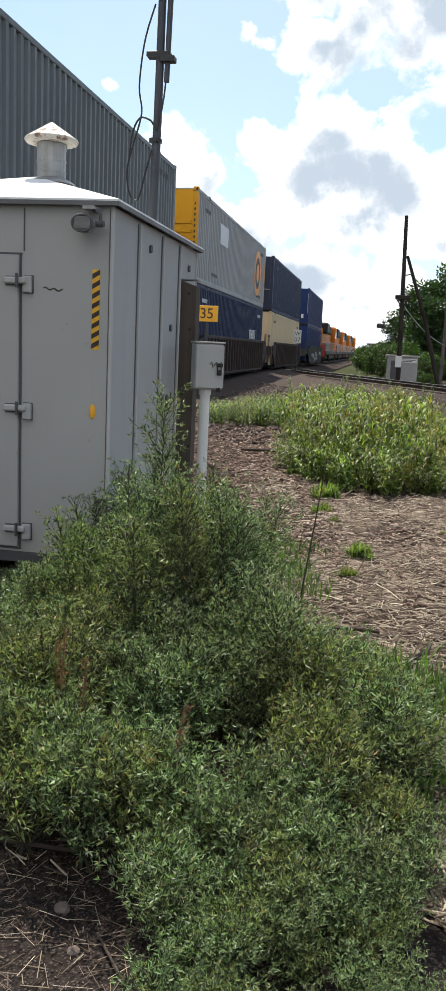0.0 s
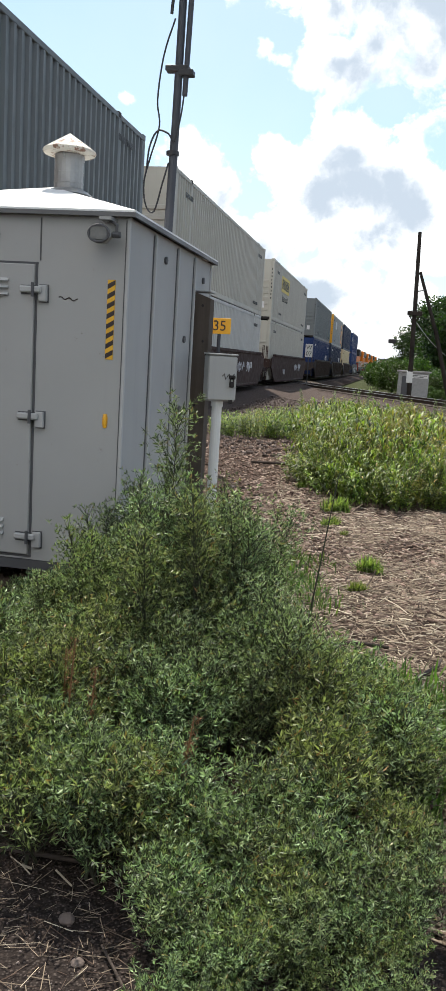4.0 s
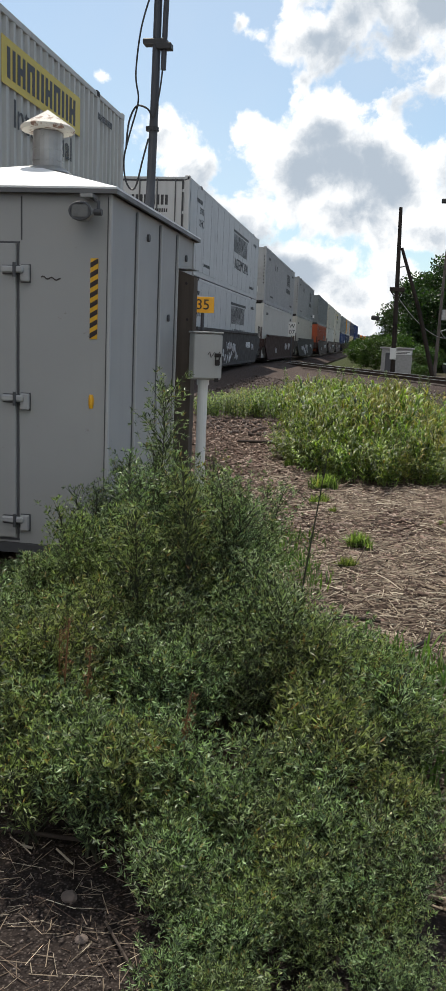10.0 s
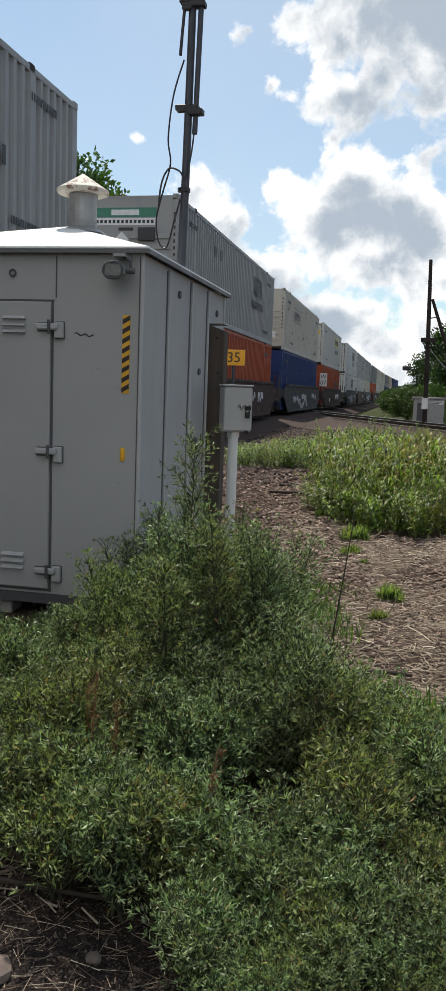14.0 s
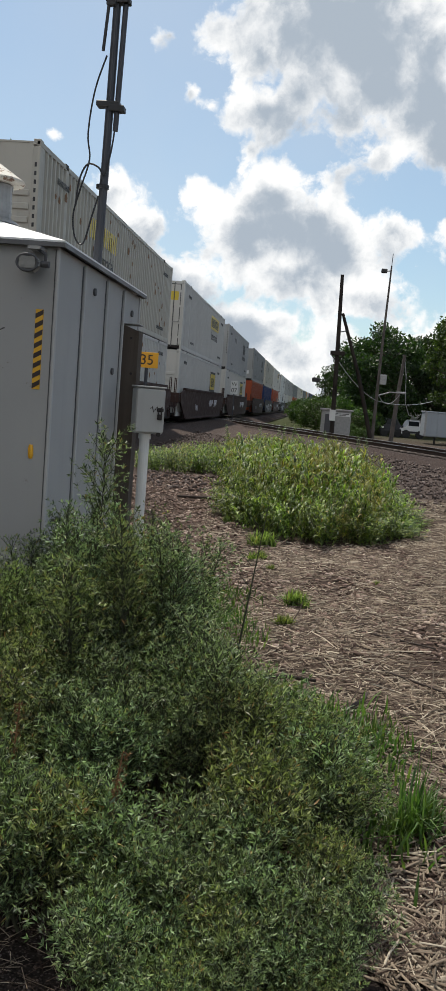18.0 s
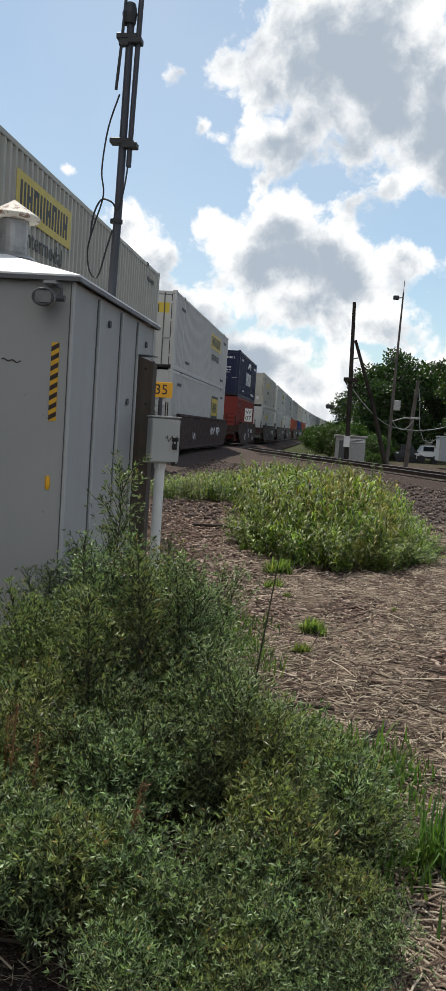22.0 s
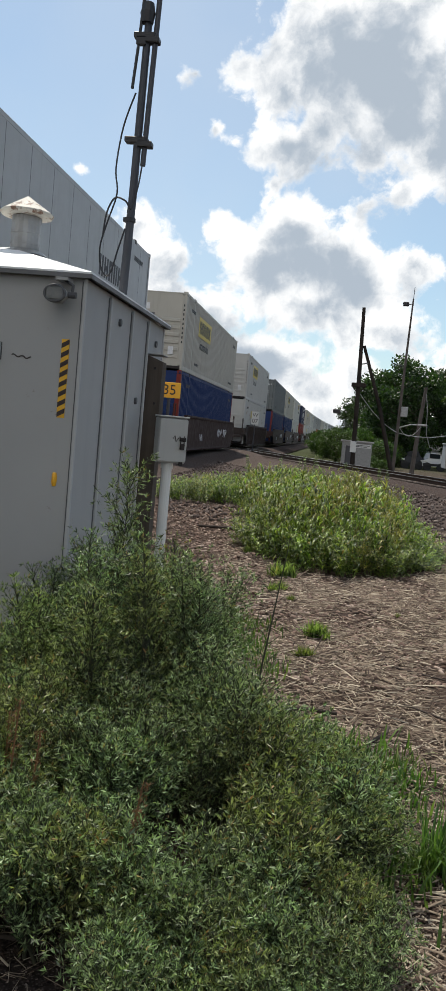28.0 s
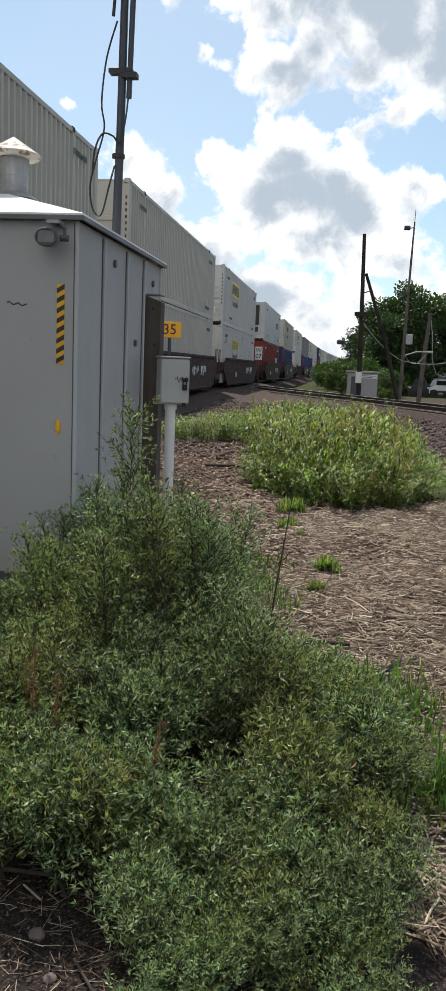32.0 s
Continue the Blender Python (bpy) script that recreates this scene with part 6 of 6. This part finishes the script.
def build_grass():
    big = tuft(120, 0.36, 0.95, 1, 0.011, 0.05)
    big.matrix_basis = pose(0.50, 3.22, 0) @ Matrix.Scale(0.72, 4)
    for x, y, s in ((0.58, 3.28, 0.7), (0.44, 3.14, 0.6), (0.05, 3.75, 0.8), (-0.10, 3.65, 0.85), (0.26, 3.58, 0.65), (0.12, 3.45, 0.7), (-0.20, 3.90, 0.6)):
        copy_thing(big, pose(x, y, 0, 0, 0, random.uniform(0, 360)) @ Matrix.Scale(s, 4))
    small = tuft(130, 0.16, 0.8, 2, 0.011, 0.032, mat="grass_fresh")
    small.matrix_basis = pose(-0.05, 6.72, 0)
    for x, y, s in ((-0.02, 6.74, 0.9), (0.03, 6.70, 0.8), (-0.12, 6.05, 0.65), (-0.06, 6.08, 0.6), (-0.47, 9.45, 1.3), (-0.40, 9.5, 1.1), (-0.53, 9.40, 1.1), (-0.42, 8.6, 0.8), (-0.50, 8.5, 0.7), (-1.0, 11.2, 0.7), (-1.04, 11.1, 0.6), (0.7, 7.9, 0.35), (-0.30, 8.1, 0.5)):
        copy_thing(small, pose(x, y, 0, 0, 0, random.uniform(0, 360)) @ Matrix.Scale(s, 4))
    low = tuft(90, 0.11, 0.9, 3, 0.010, 0.09, "low yellow-green grass patch by the weeds")
    low.matrix_basis = pose(-0.8, 6.6, 0)
    for k in range(60):
        x, y = random.uniform(-1.55, -0.28), random.uniform(4.7, 7.4)
        if x < -0.28 - 0.35 * max(0, y - 6.2):
            copy_thing(low, pose(x, y, 0, 0, 0, random.uniform(0, 360)) @ Matrix.Scale(random.uniform(0.6, 1.3), 4))
    for k in range(24):
        x, y = random.uniform(-0.25, 0.45), random.uniform(3.0, 4.3)
        copy_thing(low, pose(x, y, 0, 0, 0, random.uniform(0, 360)) @ Matrix.Scale(random.uniform(0.8, 1.5), 4))


def tall_clump(seed, h, mat="leaf_clump"):
    """Tall foxtail grass: upright stems, broad arching blades, nodding heads on some."""
    rng = np.random.default_rng(seed)
    st = Geo()
    V, F, S, D = [], [], [], []
    for s in range(13):
        b = np.array([rng.normal(0, 0.13), rng.normal(0, 0.13), -0.02])
        t = b + np.array([rng.normal(0, 0.13), rng.normal(0, 0.13), h * rng.uniform(0.55, 0.92)])
        st.tube([b, (b + t) / 2 + rng.normal(0, 0.012, 3), t], [0.004, 0.0032, 0.0015], 4, False)
        for k in range(22):
            f = rng.uniform(0.05, 1.0)
            az = rng.uniform(0, 2 * math.pi)
            d, side = np.array([math.cos(az), math.sin(az), 0]), np.array([-math.sin(az), math.cos(az), 0])
            L, bow, w = rng.uniform(0.10, 0.22) / 3, rng.uniform(0.75, 1.5), rng.uniform(0.014, 0.028)
            pts = [b + (t - b) * f]
            for turn in (0.45, 1.1, 1.75):
                pts.append(pts[-1] + L * (d * math.sin(turn * bow) + np.array([0, 0, math.cos(turn * bow)])))
            n = len(V)
            for q, u in zip(pts, (0.5, 1.0, 0.8, 0.08)):
                V += [q - side * w * u / 2, q + side * w * u / 2]
            F += [(n + 2 * i, n + 2 * i + 1, n + 2 * i + 3, n + 2 * i + 2) for i in range(3)]
        if rng.uniform() < 0.35:
            az = rng.uniform(0, 2 * math.pi)
            nod = np.array([math.cos(az), math.sin(az), 0]) * 0.05
            u = rng.uniform(0, 1, 34)[:, None]
            S.append(t + np.array([0, 0, 0.10]) * u + nod * u ** 2 + rng.normal(0, 0.005, (34, 3)))
            st.tube([t, t + np.array([0, 0, 0.05]) + nod * 0.25, t + np.array([0, 0, 0.10]) + nod], 0.0015, 3, False)
    p = thing("tall_weed", "tall yellow-green grass clump with arching blades" if mat == "leaf_clump" else "tall yellowing grass clump with dry arching blades", "weed", group="tall weeds by the tracks")
    tagged(part("stem", st, M["stem_green"], p), kind="stuff")
    tagged(part("foliage", array_mesh("foliage", np.array(V), np.array(F), M[mat]), None, p), kind="stuff")
    if S:
        S = np.concatenate(S)
        v, f = cards(S, rng.normal(size=S.shape) + [0, 0, 0.6], np.full(len(S), 0.008), rng.uniform(0.015, 0.03, len(S)), rng)
        tagged(part("seed_head", array_mesh("seed_head", v, f, M["seed"]), None, p), kind="stuff")
    return p


def in_clump(x, y):
    """The tall grass: one broad stand on the litter, low at its rim, and a strip beside the main track."""
    front = 9.85 + (0.85 if x > 0.05 else 1.3) * (x - 0.05) ** 2
    if -1.15 - 0.05 * (y - 11) < x < 1.72 and front < y < 20:
        rim = min(1.0, 0.40 + 0.30 * (y - front))
        flank = 1.0 - 0.85 * max(0.0, min(1.0, (x - 0.62) / 1.05))
        return rim * flank * (1.20 - 0.022 * (y - 12))
    if -3.7 < x < -1.0 and 17.5 + 0.25 * math.sin(x * 5) < y < 21:
        return 0.88 + 0.17 * min(0.0, x + 1.3)
    return 0


def build_tall_weeds():
    stock = [tall_clump(200 + k, 1.0, "leaf_clump" if k < 6 else "leaf_clump_dry") for k in range(8)]
    used, y = set(), 9.7
    while y < 21:
        gap = 0.28 if y < 13 else 0.41
        x = -3.9 + random.uniform(0, gap)
        while x < 2.0:
            px, py = x + random.uniform(-0.1, 0.1), y + random.uniform(-0.1, 0.1)
            h = in_clump(px, py)
            if h > 0.12:
                k = random.randrange(6)
                if (px - 0.35) ** 2 / 0.45 + (py - 12.2) ** 2 / 1.3 < 1 and random.random() < 0.7 or random.random() < 0.06:
                    k = 6 + random.randrange(2)
                tall = h * random.choice((0.72, 0.82, 0.9, 0.95, 1.0))
                m = pose(px, py, hill(px, py), random.uniform(-5, 5), random.uniform(-5, 5), random.uniform(0, 360)) @ Matrix.Diagonal((max(0.75, tall), max(0.75, tall), tall, 1))
                if k in used:
                    clone(stock[k], m)
                else:
                    used.add(k)
                    stock[k].matrix_basis = m
            x += gap
        y += gap * 0.92
    # a few grey seeding spikes stand above the rest
    spike = thing("seed_spike", "slender grey-green seeding weed above the grass", "weed", group="seeding spikes")
    rng = np.random.default_rng(8)
    z = rng.uniform(0.75, 1.22, 150)
    C = np.stack([rng.normal(0, 0.012, 150) + 0.05 * np.sin(z * 9) * rng.uniform(0, 1, 150), rng.normal(0, 0.02, 150), z], axis=1)
    v, f = cards(C, rng.normal(size=C.shape) + [0, 0, 0.8], np.full(150, 0.012), rng.uniform(0.025, 0.06, 150), rng)
    part("stem", Geo().tube([(0, 0, -0.02), (0.01, 0, 0.6), (0, 0.01, 1.2)], [0.005, 0.004, 0.002], 5), M["stem_green"], spike)
    tagged(part("seed_head", array_mesh("seed_head", v, f, M["leaf_weed"]), None, spike), kind="stuff")
    spike.matrix_basis = pose(-0.62, 16.0, 0.0, 4, 3, 20)
    for x, y, s in ((-0.72, 16.1, 0.95), (-0.50, 16.2, 1.04), (-1.75, 18.4, 0.88), (1.02, 17.0, 0.90), (1.12, 17.1, 0.86), (-1.15, 17.9, 0.9), (0.35, 17.2, 0.92)):
        copy_thing(spike, pose(x, y, hill(x, y), random.uniform(-8, 8), random.uniform(-8, 8), random.uniform(0, 360)) @ Matrix.Scale(s, 4))


def tree(seed, h, crown_r, crown_z0, leaves, leaf, mat="leaf_tree", label="broad dark green tree beyond the tracks"):
    """Tapered trunk and limbs; leaves gathered in uneven clumps round the twig ends."""
    rng = np.random.default_rng(seed)
    g = Geo()
    tr = h * 0.030
    g.tube([(0, 0, -0.2), (0.05, 0, h * 0.25), (0.0, 0.1, h * 0.55), (0.1, 0, h * 0.85)], [tr * 1.5, tr, tr * 0.6, tr * 0.15], 8)
    ends = []
    for k in range(46):
        f = rng.uniform(0.0, 1.0)
        z0 = crown_z0 * 0.6 + (h * 0.8 - crown_z0 * 0.6) * f
        az = k * 2.4 + rng.uniform(-0.5, 0.5)
        prof = math.sin(math.pi * min(1, 0.18 + 0.80 * f)) ** 0.7
        r = crown_r * prof * rng.uniform(0.6, 1.08)
        e = np.array([math.cos(az) * r, math.sin(az) * r, z0 + rng.uniform(0.06, 0.22) * h])
        g.tube([(0, 0, z0 * 0.85), tuple(e * [0.5, 0.5, 1] - [0, 0, 0.05 * h]), tuple(e)], [tr * 0.4, tr * 0.22, tr * 0.06], 5, False)
        ends.append(e)
    for k in range(26):
        e = rng.normal(size=3)
        e = e / np.linalg.norm(e) * [crown_r * 0.8, crown_r * 0.8, (h - crown_z0) * 0.42]
        ends.append(e + [0, 0, (h + crown_z0) / 2])
    ends = np.array(ends)
    pick = rng.integers(0, len(ends), leaves)
    size = crown_r * rng.uniform(0.16, 0.30, len(ends))
    off = rng.normal(size=(leaves, 3))
    off /= np.linalg.norm(off, axis=1, keepdims=True)
    off *= (rng.uniform(0.2, 1.0, leaves) ** 0.5)[:, None] * size[pick][:, None] * [1.0, 1.0, 0.8]
    C = ends[pick] + off
    v, f = cards(C, rng.normal(size=(leaves, 3)) + off * 0.8, leaf * rng.uniform(0.5, 0.8, leaves), leaf * rng.uniform(0.8, 1.5, leaves), rng, 0.1)
    t = thing("tree", label, "tree")
    part("trunk", g, M["bark"], t)
    part("crown", array_mesh("crown", v, f, M[mat]), None, t)
    return t


def build_trees():
    a = tree(1, 9.2, 4.3, 1.2, 15000, 0.26)
    a.matrix_basis = pose(5.6, 76, -0.28)
    copy_thing(a, pose(10.6, 80, -0.28, 0, 0, 120) @ Matrix.Scale(1.04, 4))
    copy_thing(a, pose(2.8, 88, -0.28, 0, 0, 220) @ Matrix.Scale(0.72, 4))
    copy_thing(a, pose(15.5, 86, -0.28, 0, 0, 60) @ Matrix.Scale(1.1, 4))
    copy_thing(a, pose(8.0, 97, -0.28, 0, 0, 200) @ Matrix.Scale(1.0, 4))
    r = tree(4, 11.8, 3.0, 2.0, 13000, 0.22, "leaf_bush", "tall leafy tree beside the parked trailer")
    r.matrix_basis = pose(10.9, 64, -0.28)
    left = tree(7, 14.2, 4.4, 3.0, 14000, 0.30, "leaf_bush", "leafy tree standing behind the train")
    left.matrix_basis = pose(-18.4, 46, 0) @ Matrix.Scale(0.95, 4)
    copy_thing(left, pose(-25.0, 49, 0, 0, 0, 90) @ Matrix.Scale(1.05, 4))
    b = tree(9, 2.6, 1.5, 0.1, 4200, 0.15, "leaf_bush", "low green bush beside the line")
    b.matrix_basis = pose(0.1, 68, -0.25)
    for x, y, s, k in ((1.4, 66, 0.8, 40), (2.6, 62, 0.62, 90), (-0.9, 80, 1.0, 200), (3.3, 63, 0.8, 10), (1.9, 72, 1.15, 300), (4.6, 70, 0.75, 150), (6.4, 74, 0.9, 100), (2.1, 53, 0.42, 20), (2.7, 50, 0.35, 220), (-1.6, 92, 1.0, 70), (0.6, 100, 1.3, 170)):
        copy_thing(b, pose(x, y, hill(x, y) - 0.02, 0, 0, k) @ Matrix.Scale(s, 4))
    # tree line far off along the horizon
    far = tree(12, 9.0, 6.5, 0.2, 1800, 1.1, "leaf_tree", "distant dark tree on the skyline")
    far.matrix_basis = pose(30, 330, 0)
    for k in range(26):
        x = 24 + k * 9 + random.uniform(-3, 3)
        copy_thing(far, pose(x, 320 + random.uniform(-30, 60), 0, 0, 0, random.uniform(0, 360)) @ Matrix.Scale(random.uniform(0.7, 1.3), 4))
    for k in range(14):
        copy_thing(far, pose(-60 - k * 10, 330 + random.uniform(-30, 60), 0, 0, 0, random.uniform(0, 360)) @ Matrix.Scale(random.uniform(0.7, 1.2), 4))


# ---- litter on the ground ----
def build_litter():
    rng = np.random.default_rng(31)
    V, F = [], []
    n = 0
    while n < 54000:
        y = 2.3 + 14 * rng.uniform() ** 1.35
        x = rng.uniform(-1.4, 0.55 + 0.30 * y)
        if y < 2.75 and x < 0.1 and rng.uniform() < 0.85 or weed_height(x, y) > 0.1 and rng.uniform() < 0.96 or x < -0.2 - 0.02 * y and y > 6.5 and rng.uniform() < 0.6 or in_clump(x, y) or abs(x) > 0.42 * y + 0.5:
            continue
        if rng.uniform() > 0.55 + 0.9 * noise.noise(Vector((x * 1.6, y * 1.1, 2.0))):
            continue
        L = rng.uniform(0.035, 0.15) * (1.0 if rng.uniform() < 0.9 else 2.4)
        w = rng.uniform(0.0015, 0.0042)
        az = rng.normal(0.6, 1.3)
        d = np.array([math.cos(az), math.sin(az), rng.normal(0, 0.10)])
        s = np.array([-d[1], d[0], 0]) * w
        z = hill(x, y) + rng.uniform(0.003, 0.016)
        p = np.array([x, y, z])
        m = p + d * L * 0.5 + np.array([rng.normal(0, 0.006), rng.normal(0, 0.006), rng.uniform(0, 0.008)])
        e = p + d * L
        b = len(V)
        up = np.array([0, 0, w * 1.4])
        bent = L > 0.10
        for q in ((p, m, e) if bent else (p, e)):
            V += [q - s, q + up, q + s]
        F += [(b, b + 1, b + 4, b + 3), (b + 1, b + 2, b + 5, b + 4)]
        if bent:
            F += [(b + 3, b + 4, b + 7, b + 6), (b + 4, b + 5, b + 8, b + 7)]
        n += 1
    ob = new("dry_stalks", array_mesh("dry_stalks", np.array(V), np.array(F), M["straw"]))
    tagged(ob, "scattered broken dry stalks lying on the ground", "plant litter", kind="stuff")

    # short thin straws on the bare soil at the camera's feet
    V, F = [], []
    for k in range(1300):
        x, y = rng.uniform(-1.4, -0.15), rng.uniform(1.45, 2.6)
        az, L, w = rng.uniform(0, 6.28), rng.uniform(0.02, 0.11), rng.uniform(0.0006, 0.0015)
        d = np.array([math.cos(az), math.sin(az), rng.normal(0, 0.08)])
        s = np.array([-d[1], d[0], 0]) * w
        p = np.array([x, y, hill(x, y) + rng.uniform(0.002, 0.009)])
        b = len(V)
        for q in (p, p + d * L):
            V += [q - s, q + [0, 0, w * 1.4], q + s]
        F += [(b, b + 1, b + 4, b + 3), (b + 1, b + 2, b + 5, b + 4)]
    tagged(new("straw_bits", array_mesh("straw_bits", np.array(V), np.array(F), M["straw"])), "thin straw bits on dark bare soil", "plant litter", kind="stuff")

    def chips(name, count, area, size, flat, mat, label, cat):
        V, F, n = [], [], 0
        while n < count:
            x, y = rng.uniform(*area[:2]), rng.uniform(*area[2:])
            if abs(x) > 0.42 * y + 1.2 and y > 2.6 or in_clump(x, y) or weed_height(x, y) > 0.1 and y > 2.5:
                n += 0.2
                continue
            L = size * rng.uniform(0.5, 1.5)
            q = np.array([[-1, -0.5, -flat], [1, -0.4, -flat], [0.9, 0.5, -flat], [-0.9, 0.45, -flat], [-0.8, -0.4, flat], [0.8, -0.3, flat], [0.7, 0.4, flat], [-0.75, 0.35, flat]]) * rng.uniform(0.75, 1.25, (8, 3)) * L / 2
            R = np.array(Euler((rng.normal(0, 0.35), rng.normal(0, 0.35), rng.uniform(0, 6.28))).to_matrix())
            z = hill(x, y) + L * flat * 0.45
            b = len(V)
            V += list(q @ R.T + [x, y, z])
            F += [(b, b + 3, b + 2, b + 1), (b + 4, b + 5, b + 6, b + 7), (b, b + 1, b + 5, b + 4), (b + 1, b + 2, b + 6, b + 5), (b + 2, b + 3, b + 7, b + 6), (b + 3, b, b + 4, b + 7)]
            n += 1
        o = new(name, array_mesh(name, np.array(V), np.array(F), mat))
        tagged(o, label, cat, kind="stuff")
    chips("wood_chips", 9000, (-3.4, 1.2, 5.5, 17.5), 0.055, 0.22, M["chip"], "brown wood chips strewn over the ground", "wood chips")
    chips("gravel", 9000, (-4.6, 9.0, 14.5, 34.0), 0.065, 0.6, M["stone"], "grey ballast gravel spread beside the tracks", "gravel")
    chips("pebbles", 1700, (-1.5, -0.2, 1.45, 2.6), 0.007, 0.5, M["stone"], "small pebbles on dark bare soil", "pebbles")
    chips("bark_bits", 2600, (-0.4, 4.0, 2.4, 9.0), 0.04, 0.22, M["chip"], "broken bark bits among the dry stalks", "wood chips")

    def stick(points, r, label):
        s = thing("stick", label, "stick", group="loose sticks")
        part("shaft", Geo().tube(points, r, 7), M["tie"], s)
    stick([(-2.05, 13.3, 0.03), (-1.5, 13.25, 0.05), (-0.9, 13.35, 0.03)], [0.02, 0.025, 0.018], "long grey stick lying on wood chips")
    stick([(-1.45, 14.9, 0.04), (-1.1, 14.6, 0.05), (-0.85, 14.2, 0.04)], [0.03, 0.028, 0.02], "dark bent branch lying on wood chips")
    stick([(-0.14, 4.84, 0.02), (0.0, 4.86, 0.026), (0.14, 4.86, 0.02)], [0.011, 0.012, 0.010], "short pale stick on the litter")
    stick([(0.20, 4.20, 0.02), (0.30, 4.42, 0.03), (0.40, 4.60, 0.03), (0.42, 4.68, 0.04)], [0.008, 0.010, 0.012, 0.008], "crooked brown stick on the litter")
    stick([(0.45, 6.1, 0.02), (0.95, 5.8, 0.03)], [0.008, 0.006], "thin dry stem on the litter")
    stick([(0.55, 5.2, 0.02), (0.9, 4.85, 0.03)], [0.008, 0.006], "thin dry stem on the litter")
    stick([(-1.3, 2.38, 0.02), (-1.0, 2.33, 0.04), (-0.72, 2.36, 0.02)], [0.009, 0.008, 0.006], "dark twig on bare soil")
    stick([(-0.62, 2.02, 0.012), (-0.5, 1.86, 0.02), (-0.42, 1.78, 0.012)], [0.004, 0.0035, 0.002], "dark twig on bare soil")
    for x, y, s, label in ((-0.665, 1.95, 0.019, "pale chipped stone on bare soil"), (-0.755, 2.11, 0.024, "grey stone half sunk in soil"), (-1.0, 1.98, 0.06, "flat reddish stone in dark soil"), (-0.80, 1.70, 0.016, "small white stone on soil"), (-0.74, 1.70, 0.011, "small white stone on soil")):
        bm = bmesh.new()
        bmesh.ops.create_icosphere(bm, subdivisions=2, radius=s)
        for v in bm.verts:
            v.co *= 1 + 0.28 * noise.noise(v.co * 40 + Vector((x * 9, y * 9, 0)))
            v.co.z *= 0.55
        me = bpy.data.meshes.new("stone")
        bm.to_mesh(me)
        bm.free()
        me.materials.append(M["concrete"] if s < 0.015 else M["soil_stone"])
        ob = tagged(new("stone", me), label, "stone", group="stones")
        ob.location = (x, y, 0.004)


build_litter()
build_trees()
build_tall_weeds()
build_grass()
build_weeds()


# ---- what moves ----
def motions():
    for ob, mid, z in MOVERS:
        walk(ob, [(t, on_track(mid + SPEED * t, z)) for t in (0, 4, 8, 12, 16, 20, 24, 28, 32)])


motions()
